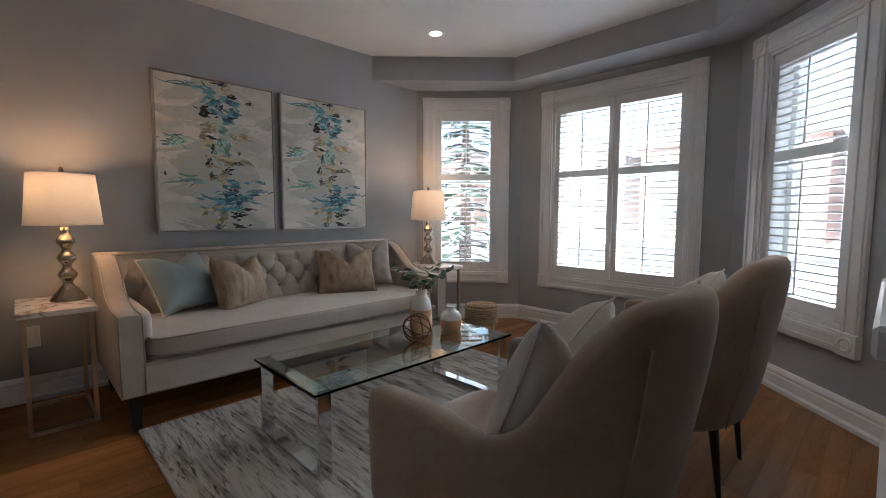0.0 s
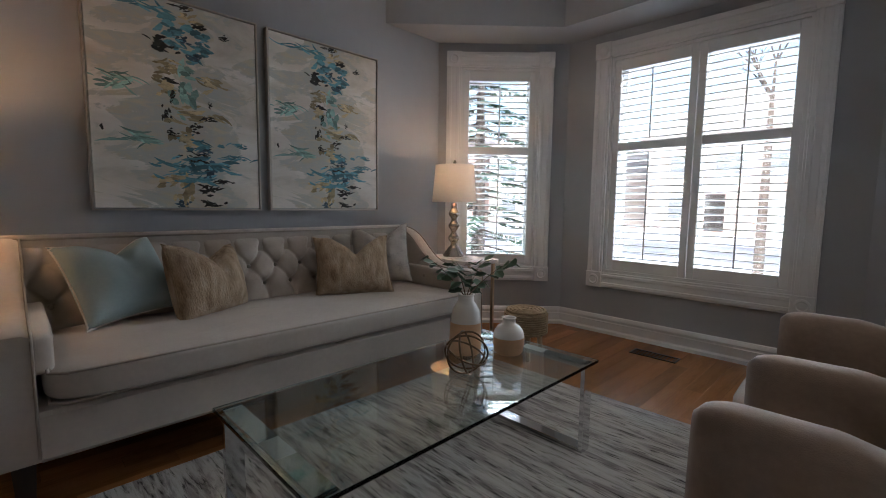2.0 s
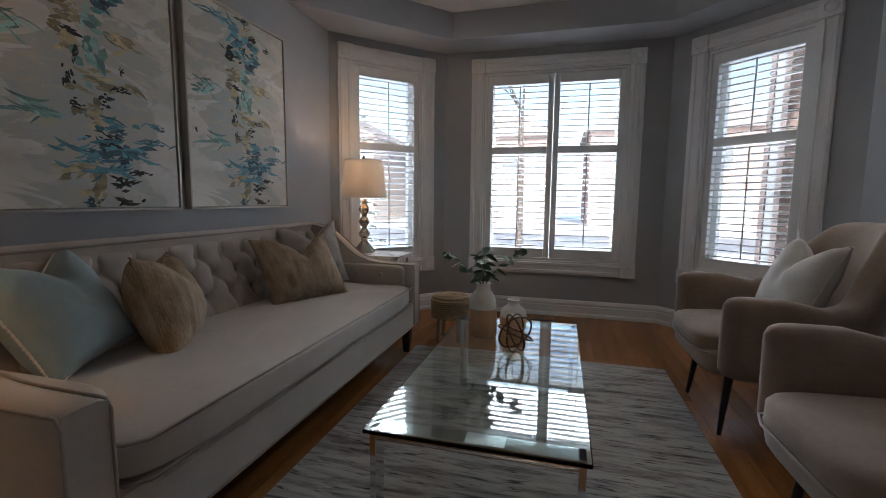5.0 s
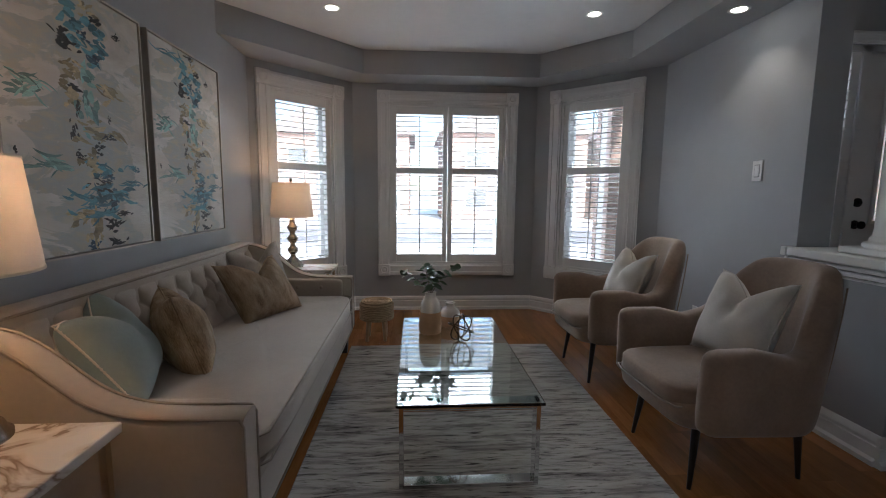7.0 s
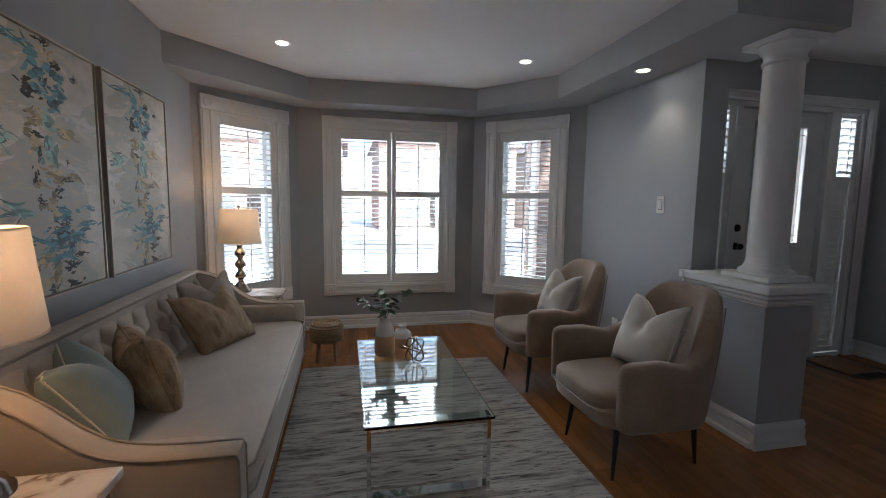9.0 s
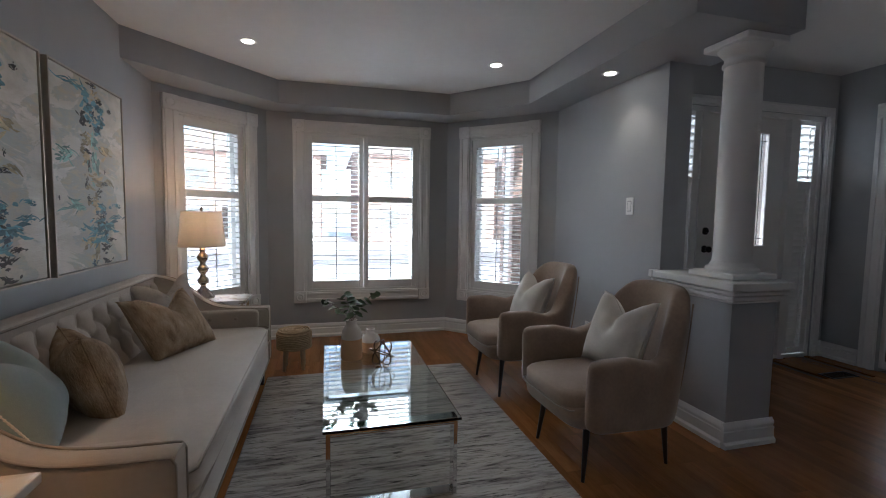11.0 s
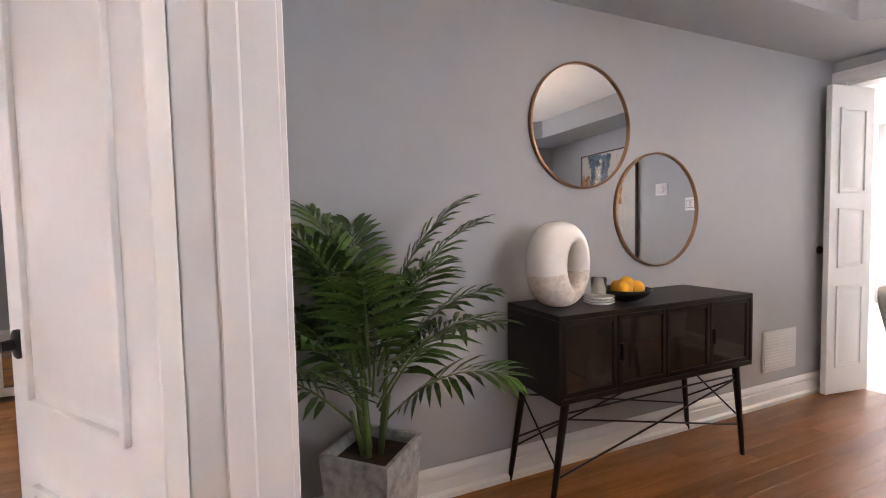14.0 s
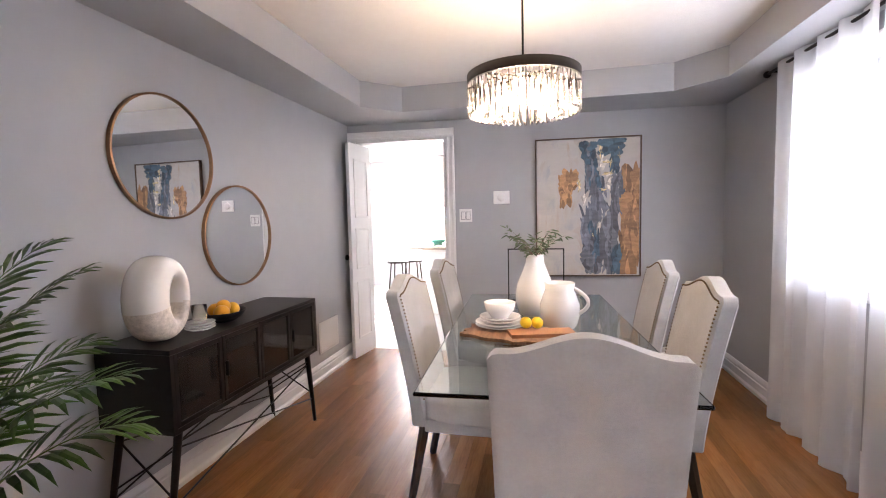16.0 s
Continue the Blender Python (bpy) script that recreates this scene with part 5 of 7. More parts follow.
def build_armchair(x, y, turn):
    """Tub armchair whose shell sweeps from the tall rounded back down into the arms."""
    c = thing("armchair", "taupe velvet tub armchair on slim dark legs", "armchair", pose(x, y, 0, 0, 0, turn), "pair of armchairs")
    path = []
    n = 90
    for k in range(n + 1):
        s = 2 * k / n - 1
        a = abs(s)
        ang = min(1, a / 0.46)
        px = 0.285 * math.sin(ang * math.pi / 2) if a < 0.46 else 0.285 + 0.012 * (a - 0.46)
        py = -0.24 + 0.20 * (1 - math.cos(ang * math.pi / 2)) if a < 0.46 else -0.04 + 0.36 * (a - 0.46) / 0.54
        backness = 1 / (1 + math.exp((a - 0.28) * 30))
        top = 0.60 + 0.28 * backness - 0.03 * max(0, 1 - abs(a - 0.5) / 0.2) - 0.025 * min(1, a / 0.38) ** 4 * backness
        low = 0.25 + 0.03 * a
        path.append((math.copysign(px, s), py, top, low, backness))

    def fn(u, v):
        i = min(n, int(round(v * n)))
        px, py, top, low, bk = path[i]
        j, k = max(0, i - 1), min(n, i + 1)
        d = Vector((path[k][0] - path[j][0], path[k][1] - path[j][1], 0)).normalized()
        o = Vector((d.y, -d.x, 0))
        e = min(1.0, min(i, n - i) / 5.0)
        e = math.sqrt(max(0.0, 1 - (1 - e) ** 2)) if e < 1 else 1
        a = 2 * math.pi * u
        w = 0.056 * math.copysign(abs(math.cos(a)) ** 0.55, math.cos(a)) * max(0.25, e)
        zz = math.copysign(abs(math.sin(a)) ** 0.5, math.sin(a))
        mid, half = (top + low) / 2, (top - low) / 2
        z = mid + half * zz * (0.82 + 0.18 * e)
        lean = -0.17 * max(0, z - 0.32) * bk
        flare = 0.05 * max(0, z - 0.3) * (1 - bk)
        tuck = -0.10 * max(0, 0.40 - z)
        p = Vector((px, py, 0)) + o * (w * -1) + Vector((math.copysign(flare, px) if abs(px) > 0.2 else 0, lean - tuck * bk * 0.6, z))
        p.x += math.copysign(tuck, px) * min(1, abs(px) / 0.2) * 0.6
        return p
    bm = bmesh.new()
    rows = sheet(bm, 28, n + 1, fn, True)
    bm.faces.new(rows[0][::-1]), bm.faces.new(rows[-1])
    bmesh.ops.recalc_face_normals(bm, faces=bm.faces)
    shell = part("shell", bm, TAUPE, c, "taupe velvet back and arms", 60)
    for sx in (-1, 1):
        pts = []
        for i in range(18):
            z = 0.28 + 0.52 * i / 17
            pts.append(Vector((sx * (0.215 - 0.02 * (z - 0.25)), -0.258 - 0.17 * max(0, z - 0.32) + 0.06 * max(0, 0.4 - z) + 0.012 * ((z - 0.5) / 0.3) ** 2, z)))
        part("back_seam", tube(bmesh.new(), pts, 0.0035, 6), TAUPE, shell, "stitched back seam")

    def under(co):
        if co.z < 0:
            co.x *= 1 - 0.12 * (-co.z / 0.1)
            co.y *= 1 - 0.10 * (-co.z / 0.1)
        return co
    part("seat_frame", soft_box(bmesh.new(), 0.275, 0.30, 0.062, 6, 40, 14, under, pose(0, 0.06, 0.312)), TAUPE, c, smooth=60)

    def crown(co):
        if co.z > 0:
            co.z += 0.02 * (1 - (co.x / 0.25) ** 2) * (1 - (co.y / 0.3) ** 2)
        return co
    seat = part("seat_cushion", soft_box(bmesh.new(), 0.243, 0.29, 0.05, 5, 40, 12, crown, pose(0, 0.085, 0.385)), TAUPE, c, "loose padded seat", 60)
    part("piping", tube(bmesh.new(), [(-0.242, -0.05, 0.352), (-0.242, 0.27, 0.352), (-0.22, 0.355, 0.352), (-0.15, 0.377, 0.352), (0.15, 0.377, 0.352), (0.22, 0.355, 0.352), (0.242, 0.27, 0.352), (0.242, -0.05, 0.352)], 0.004, 6), PIPING, seat)
    for sx, sy, ox, oy in ((-1, 1, 0.025, 0.03), (1, 1, 0.025, 0.03), (-1, -1, 0.0, -0.03), (1, -1, 0.0, -0.03)):
        a = Vector((sx * 0.185, 0.235 if sy > 0 else -0.2, 0.262))
        part("leg", rod(bmesh.new(), (a.x + sx * ox, a.y + oy, 0), a, 0.0085, 0.018, 12), ESPRESSO, c, "slim tapered dark wooden leg")
    return c


ch1 = build_armchair(1.455, 1.16, 2)
ch2 = copy_thing(ch1, pose(2.445, 1.17, 0, 0, 0, 2))
prop_pillow(((1.632, 1.06, 0.812), (1.242, 1.035, 0.815), (1.622, 1.20, 0.455)), 0.17, IVORY, "ivory linen cushion with a dented top on the armchair", 0.36, 6, group="armchair cushions")
prop_pillow(((2.632, 1.04, 0.80), (2.242, 1.03, 0.795), (2.632, 1.19, 0.455)), 0.17, IVORY, "ivory linen cushion with a dented top on the armchair", 0.36, 8, group="armchair cushions")


# Grey that paints the shade of the gap round a switch rocker.
GAPSHADE = material("grey switch gap shade", (0.22, 0.22, 0.22), 0.6, var=0.05)


def wall_plate(name, label, category, m, w, h, toggles=1):
    t = thing(name, label, category, m)
    part("plate", B(-w / 2, w / 2, -0.006, 0, -h / 2, h / 2, 0.002, 2), PLASTIC, t)
    for k in range(toggles):
        x = (k - (toggles - 1) / 2) * 0.045
        # No real recess: a thin grey sheet on the plate, coloured as gap shade.
        part("gap_shade", B(x - 0.020, x + 0.020, -0.0066, -0.0055, -0.036, 0.036), GAPSHADE, t)
        part("rocker", B(x - 0.016, x + 0.016, -0.010, -0.005, -0.032, 0.032, 0.002, 1), PLASTIC, t)
    return t


wall_plate("light_switch", "white plastic light switch on the grey wall", "switch", pose(2.17, 0.5065, 1.30, 0, 0, 180), 0.075, 0.118)
for q in (pose(0.53, 3.7985, 0.35), pose(2.62, 0.5065, 0.32, 0, 0, 180)):
    o = thing("wall_outlet", "white plastic wall outlet near the floor", "outlet", q)
    part("plate", B(-0.036, 0.036, -0.006, 0, -0.058, 0.058, 0.002, 2), PLASTIC, o)
    for z in (-0.022, 0.022):
        part("socket", lathe(bmesh.new(), [(0, 0), (0.016, 0), (0.016, 0.003), (0, 0.003)], 16, pose(0, -0.006, z, 90)), PLASTIC, o)


def floor_vent(x, y, w, d, label):
    t = thing("floor_vent", label, "vent", pose(x, y, 0))
    bm = bmesh.new()
    for q in ((-w / 2, w / 2, -d / 2, -d / 2 + 0.014), (-w / 2, w / 2, d / 2 - 0.014, d / 2), (-w / 2, -w / 2 + 0.014, -d / 2 + 0.014, d / 2 - 0.014), (w / 2 - 0.014, w / 2, -d / 2 + 0.014, d / 2 - 0.014)):
        box(bm, *q, 0.0005, 0.006, 0.001, 1)
    part("frame", bm, DARKMETAL, t)
    for k in range(11):
        yy = -d / 2 + 0.014 + (d - 0.028) * (k + 0.5) / 11
        part("slat", B(-w / 2 + 0.012, w / 2 - 0.012, yy - 0.003, yy + 0.003, 0.0005, 0.0045), DARKMETAL, t, smooth=None)
    return t


floor_vent(3.755, 2.25, 0.11, 0.28, "dark brown metal floor vent below the bay window")
floor_vent(2.01, -1.36, 0.12, 0.28, "dark brown metal floor vent in the foyer")

POTGLOW = material("recessed lamp lens", (1.0, 0.93, 0.82), 0.5, var=0, emit=9)


def pot_light(x, y, z):
    t = thing("recessed_light", "lit round recessed ceiling light with white trim", "ceiling light", pose(x, y, z), "recessed lights")
    part("trim_ring", lathe(bmesh.new(), [(0.036, -0.001), (0.05, -0.006), (0.056, -0.002), (0.056, 0.001)], 32), PLASTIC, t)
    part("lens", lathe(bmesh.new(), [(0, -0.004), (0.037, -0.003)], 32), POTGLOW, t, "glowing lens")
    lamp("recessed_glow", "SPOT", 2.4, look((x, y, z - 0.012), (x, y, 0)), (1.0, 0.88, 0.72), radius=0.03, cone=105)
    return t


for q in ((2.855, 3.06, H_LIV), (2.80, 1.28, H_LIV), (2.165, 0.71, H_SOF)):
    pot_light(*q)

# foyer
fl = thing("foyer_light", "black box ceiling lamp lined with glass crystals", "ceiling light", pose(1.13, -0.78, H_FOY))
bm = B(-0.12, 0.12, -0.12, 0.12, -0.02, 0, 0.003, 1)
part("canopy", bm, BLACK, fl)
bm = bmesh.new()
for sx in (-1, 1):
    for sy in (-1, 1):
        rod(bm, (sx * 0.16, sy * 0.16, -0.26), (sx * 0.16, sy * 0.16, -0.05), 0.006)
for z in (-0.26, -0.05):
    for s in (-1, 1):
        rod(bm, (-0.16, s * 0.16, z), (0.16, s * 0.16, z), 0.006), rod(bm, (s * 0.16, -0.16, z), (s * 0.16, 0.16, z), 0.006)
rod(bm, (-0.16, 0, -0.05), (0.16, 0, -0.05), 0.006), rod(bm, (0, 0, -0.06), (0, 0, 0), 0.008)
part("frame", bm, BLACK, fl, "black metal frame")
bm = bmesh.new()
rng = random.Random(11)
for f in range(4):
    fm2 = pose(0, 0, 0, 0, 0, 90 * f)
    for i in range(7):
        for j in range(5):
            soft_box(bm, 0.018, 0.008, 0.018, 2.6, 8, 5, m=fm2 @ pose(-0.132 + 0.044 * i + rng.uniform(-0.004, 0.004), -0.152, -0.235 + 0.041 * j, 0, rng.uniform(0, 90)))
tagged(part("crystal_cladding", bm, GLASS, fl, "clear glass pebbles", 60), kind="stuff")
FOYBULB = material("foyer lamp bulb", (1.0, 0.95, 0.88), 0.5, var=0, emit=3.5)
for sx, sy in ((-1, -1), (1, -1), (-1, 1), (1, 1)):
    part("bulb", soft_box(bmesh.new(), 0.024, 0.024, 0.05, 2, 12, 8, m=pose(0.085 * sx, 0.085 * sy, -0.16)), FOYBULB, fl, "glowing bulb")
lamp("foyer_glow", "POINT", 0.07, pose(1.13, -0.78, H_FOY - 0.15), (1, 0.93, 0.84), radius=0.05)
ch = thing("door_chime", "white plastic door chime box on the foyer wall", "chime", pose(1.89, -1.7885, 2.335, 0, 0, 180))
part("housing", B(-0.075, 0.075, -0.05, 0, -0.115, 0.115, 0.008, 2), PLASTIC, ch)
part("grille", B(-0.055, 0.055, -0.053, -0.049, -0.09, 0.03, 0.001, 1), PAPER, ch)
for z in (1.22, 1.58):
    fp = thing("framed_picture", "small framed print on the foyer wall", "picture", pose(0.92, -1.788, z, 0, 0, 180))
    part("frame", B(-0.11, 0.11, -0.02, 0, -0.15, 0.15, 0.004, 1), WALNUTFRAME, fp)
    part("print", B(-0.085, 0.085, -0.023, -0.019, -0.125, 0.125), PAPER, fp)

# ---- dining room things ----


def build_sideboard():
    t = thing("sideboard", "dark bronze metal sideboard with smoked glass doors on splayed legs", "sideboard")
    x0, x1, y0, y1, z0, z1 = -2.49, -1.37, 0.50, 0.862, 0.475, 0.815
    part("top", B(x0, x1, y0, y1, z1 - 0.02, z1, 0.002), DARKMETAL, t, "dark bronze metal top")
    part("bottom", B(x0, x1, y0, y1, z0, z0 + 0.02, 0.002), DARKMETAL, t)
    for a in (x0, x1 - 0.018, (x0 + x1) / 2 - 0.009):
        part("side", B(a, a + 0.018, y0 + 0.012, y1 - (0.03 if x0 < a < x1 - 0.02 else 0), z0 + 0.02, z1 - 0.02), DARKMETAL, t)
    part("back_panel", B(x0 + 0.0, x1 - 0.0, y0, y0 + 0.012, z0 + 0.02, z1 - 0.02), DARKMETAL, t)
    w = (x1 - x0 - 0.036) / 4
    for k in range(4):
        a = x0 + 0.018 + k * w
        bm = bmesh.new()
        for q in ((a + 0.002, a + 0.022, z0 + 0.022, z1 - 0.022), (a + w - 0.022, a + w - 0.002, z0 + 0.022, z1 - 0.022), (a + 0.022, a + w - 0.022, z0 + 0.022, z0 + 0.042), (a + 0.022, a + w - 0.022, z1 - 0.042, z1 - 0.022)):
            box(bm, q[0], q[1], y1 - 0.018, y1 - 0.002, q[2], q[3], 0.0015, 1)
        d = part("door", bm, DARKMETAL, t, "metal framed smoked glass door", 30)
        part("pane", B(a + 0.022, a + w - 0.022, y1 - 0.012, y1 - 0.008, z0 + 0.042, z1 - 0.042), SMOKE, d, smooth=None)
        if k in (0, 2):
            hx = a + w - 0.012
            part("handle", B(hx - 0.005, hx + 0.005, y1 - 0.002, y1 + 0.016, 0.61, 0.68, 0.003, 1), BLACK, d, "small black pull")
    feet = []
    for sx, xa, xb in ((-1, x0 + 0.06, x0 - 0.035), (1, x1 - 0.06, x1 + 0.0)):
        for ya, yb in ((y0 + 0.04, y0 + 0.0), (y1 - 0.04, y1 - 0.06)):
            part("leg", rod(bmesh.new(), (xb, yb, 0), (xa, ya, z0), 0.011, 0.017, 12), DARKMETAL, t, "splayed round metal leg")
            feet.append((xb, yb, xa, ya))

    def on(k, z):
        xb, yb, xa, ya = feet[k]
        f = z / z0
        return Vector((xb + (xa - xb) * f, yb + (ya - yb) * f, z))
    for a, c, za, zc in ((1, 3, 0.40, 0.16), (1, 3, 0.16, 0.40), (0, 2, 0.40, 0.16), (0, 2, 0.16, 0.40), (0, 1, 0.20, 0.40), (0, 1, 0.40, 0.20), (2, 3, 0.2, 0.4), (2, 3, 0.4, 0.2), (1, 3, 0.42, 0.42)):
        part("brace", rod(bmesh.new(), on(a, za), on(c, zc), 0.0042, steps=8), DARKMETAL, t, "thin crossed brace rod")
    return t


build_sideboard()


def round_mirror(x, z, r, label):
    t = thing("mirror", label, "mirror", pose(x, 0.4815, z), "round wall mirrors")
    part("glass", lathe(bmesh.new(), [(0, 0.012), (r - 0.006, 0.012)], 72, pose(0, 0, 0, -90)), MIRROR, t, "silvered mirror glass")
    part("backing", lathe(bmesh.new(), [(0, 0), (r - 0.004, 0), (r - 0.004, 0.01), (0, 0.010)], 48, pose(0, 0, 0, -90)), BLACK, t)
    part("rim", lathe(bmesh.new(), [(r - 0.010, 0.0), (r, 0.0), (r, 0.02), (r - 0.003, 0.022), (r - 0.009, 0.022), (r - 0.010, 0.011)], 72, pose(0, 0, 0, -90)), COPPER, t, "thin copper rim")
    return t


round_mirror(-1.80, 1.622, 0.298, "large round wall mirror with a thin copper rim")
round_mirror(-2.30, 1.222, 0.298, "lower round wall mirror with a thin copper rim")


def ring_vase():
    """Egg-shaped ceramic body with a round hole through it, glazed above and speckled below."""
    t = thing("sculptural_vase", "cream ring-shaped ceramic vase with a speckled lower half on the sideboard", "vase", pose(-1.495, 0.69, 0.815, 0, 0, 17))
    deep = 0.075

    def shell(lo, hi):
        bm = bmesh.new()
        nu, nv = 56, 16

        def fn(u, v):
            a = 2 * math.pi * u
            ox, oz = 0.155 * math.cos(a), 0.178 + 0.178 * math.sin(a)
            ix, iz = -0.05 + 0.046 * math.cos(a), 0.17 + 0.084 * math.sin(a)
            b = 2 * math.pi * v
            k = 0.5 + 0.5 * math.copysign(abs(math.cos(b)) ** 0.75, math.cos(b))
            x, z = ix + (ox - ix) * k, iz + (oz - iz) * k
            z = max(z, 0.004)
            return Vector((x, deep * math.copysign(abs(math.sin(b)) ** 0.8, math.sin(b)) * (1.05 - 0.1 * k), min(max(z, lo), hi)))
        rows = sheet(bm, nu, nv * 3, fn, True)
        bmesh.ops.remove_doubles(bm, verts=bm.verts, dist=1e-5)
        bmesh.ops.dissolve_degenerate(bm, edges=bm.edges, dist=1e-6)
        bmesh.ops.recalc_face_normals(bm, faces=bm.faces)
        return bm
    for pname, mat, low, lab in (("upper_body", GLOSSWHITE, False, "glossy cream glaze"), ("lower_body", SPECKLE, True, "rough speckled clay")):
        bm = shell(-1, 9)
        bmesh.ops.delete(bm, geom=[f for f in bm.faces if (f.calc_center_median().z < 0.145) != low], context="FACES")
        part(pname, bm, mat, t, lab, 60)
    return t


ring_vase()
pl = thing("saucer_stack", "stack of small white saucers on the sideboard", "saucers", pose(-1.69, 0.72, 0.815))
for k in range(3):
    part("saucer", lathe(bmesh.new(), [(0, 0.012 * k), (0.045, 0.012 * k), (0.065, 0.012 * k + 0.009), (0.064, 0.012 * k + 0.011), (0.045, 0.012 * k + 0.004), (0, 0.012 * k + 0.003)], 32), GLOSSWHITE, pl)
gl = thing("glass_tumbler", "clear glass tumbler on the stacked saucers", "glass", pose(-1.69, 0.72, 0.851))
part("cup", lathe(bmesh.new(), [(0, 0), (0.028, 0), (0.034, 0.075), (0.032, 0.075), (0.026, 0.006), (0, 0.005)], 28), GLASS, gl)
bw = thing("bowl", "black shallow fruit bowl on the sideboard", "bowl", pose(-1.85, 0.71, 0.815))
part("body", lathe(bmesh.new(), [(0, 0), (0.05, 0), (0.09, 0.022), (0.112, 0.052), (0.109, 0.053), (0.086, 0.028), (0.045, 0.008), (0, 0.007)], 40), BLACK, bw)
for dx, dy, dz, r in ((-0.045, 0.02, 0.052, 0.036), (0.04, 0.03, 0.052, 0.037), (0.0, -0.04, 0.052, 0.036), (0.005, 0.012, 0.075, 0.034)):
    o = thing("orange", "bright orange fruit in the black bowl", "fruit", pose(-1.85 + dx, 0.71 + dy, 0.815 + dz), "oranges in the bowl")
    part("fruit", soft_box(bmesh.new(), r, r, r * 0.95, 2, 20, 12), ORANGE, o)


def build_palm(x, y):
    pot = thing("planter", "square tapered grey patterned planter", "planter", pose(x, y, 0, 0, 0, 45))
    POT = material("carved grey stone", (0.30, 0.30, 0.30), 0.8, scale=30, bump=1.0, bump_scale=45, ramp=[(0.20, 0.20, 0.205), (0.36, 0.36, 0.36), (0.48, 0.48, 0.47)])
    bm = bmesh.new()
    prof = [(0.095, 0), (0.126, 0.41), (0.126, 0.425), (0.112, 0.425), (0.108, 0.38)]
    q = math.sqrt(2)
    lathe(bm, [(0, 0)] + [(r * q, z) for r, z in prof], 4, pose(0, 0, 0, 0, 0, 45))
    part("pot", bm, POT, pot, smooth=20)
    part("soil", lathe(bmesh.new(), [(0.108 * q, 0.388), (0.05, 0.395), (0, 0.397)], 4, pose(0, 0, 0, 0, 0, 45)), SOIL, pot, "dark potting bark", None)
    t = thing("palm_plant", "lush green areca palm in a square grey planter", "plant", pose(x, y, 0))
    r = random.Random(21)
    for k in range(6):
        a = 2.4 * k
        part("cane", tube(bmesh.new(), [(0.03 * math.cos(a) * (1 + 1.3 * f), 0.03 * math.sin(a) * (1 + 1.3 * f), 0.39 + (0.16 + 0.05 * k) * f) for f in (0, 0.3, 0.6, 1)], lambda f: 0.011 - 0.004 * f, 8), PALMSTEM, t, "ringed green cane")
    fronds = []
    for k in range(19):
        lvl = k / 18
        fronds.append((2.39996 * k + r.uniform(-0.25, 0.25), 0.44 + 0.12 * r.random(), 1.0 - 0.8 * lvl + r.uniform(-0.1, 0.1), 0.47 + 0.27 * lvl))
    for az, ln, lean, zb in fronds:
        st, lv = bmesh.new(), bmesh.new()
        d = Vector((math.cos(az), math.sin(az), 0))
        wall_room = 0.24
        pts = []
        for i in range(15):
            a = i / 14
            ang = lean * 0.7 + (0.62 + 0.35 * lean) * a ** 1.5
            step = ln / 14
            if i == 0:
                cur = Vector((0.03 * d.x, 0.03 * d.y, zb))
            else:
                cur = cur + (d * math.sin(ang) + Vector((0, 0, 1)) * math.cos(ang)) * step * (1.5 if i < 4 else 1)
            q2 = cur.copy()
            q2.y = max(q2.y, -wall_room + 0.02)
            pts.append(q2)
        tube(st, pts, lambda a: 0.0045 * (1.1 - a), 6)
        part("stem", st, PALMSTEM, t)
        side = d.cross(Vector((0, 0, 1)))
        for leaflet in range(16):
            at = 3 + 11 * leaflet / 15
            i = int(at)
            p = pts[i].lerp(pts[min(14, i + 1)], at - i)
            tang = (pts[min(14, i + 1)] - pts[i - 1]).normalized()
            a = leaflet / 15
            l = 0.06 + 0.15 * math.sin(math.pi * min(1, 0.2 + 0.72 * a))
            for s in (-1, 1):
                dirv = (side * s * (1.0 - 0.35 * a) + tang * (0.32 + 0.55 * a) + Vector((0, 0, r.uniform(-0.12, 0.22)))).normalized()
                up = dirv.cross(tang).normalized()
                wv = up.cross(dirv).normalized() * (0.009 + 0.003 * r.random())
                sag = Vector((0, 0, -0.22 * l))
                q0, q1, q2, q3 = p, p + dirv * l * 0.35, p + dirv * l * 0.7 + sag * 0.35, p + dirv * l + sag
                for q in (q0, q1, q2, q3):
                    q.y = max(q.y, -wall_room)
                vs = [lv.verts.new(v) for v in (q0, q1 + wv, q2 + wv * 0.8, q3, q2 - wv * 0.8, q1 - wv, q1 + up * 0.002, q2 + up * 0.002)]
                for f in ((0, 1, 6), (1, 2, 7, 6), (2, 3, 7), (7, 3, 4), (6, 7, 4, 5), (0, 6, 5)):
                    lv.faces.new([vs[e] for e in f])
        part("frond", lv, PALM, t, smooth=None)
    return t


build_palm(-0.686, 0.735)


def camel_top(u, h):
    """Height of the chair back's edge at u from -1 to 1: a raised middle between shoulders."""
    a = abs(u)
    return h - 0.05 * (0.5 - 0.5 * math.cos(math.pi * min(1, a / 0.84))) - 0.018 * (max(0, a - 0.9) / 0.1) ** 2


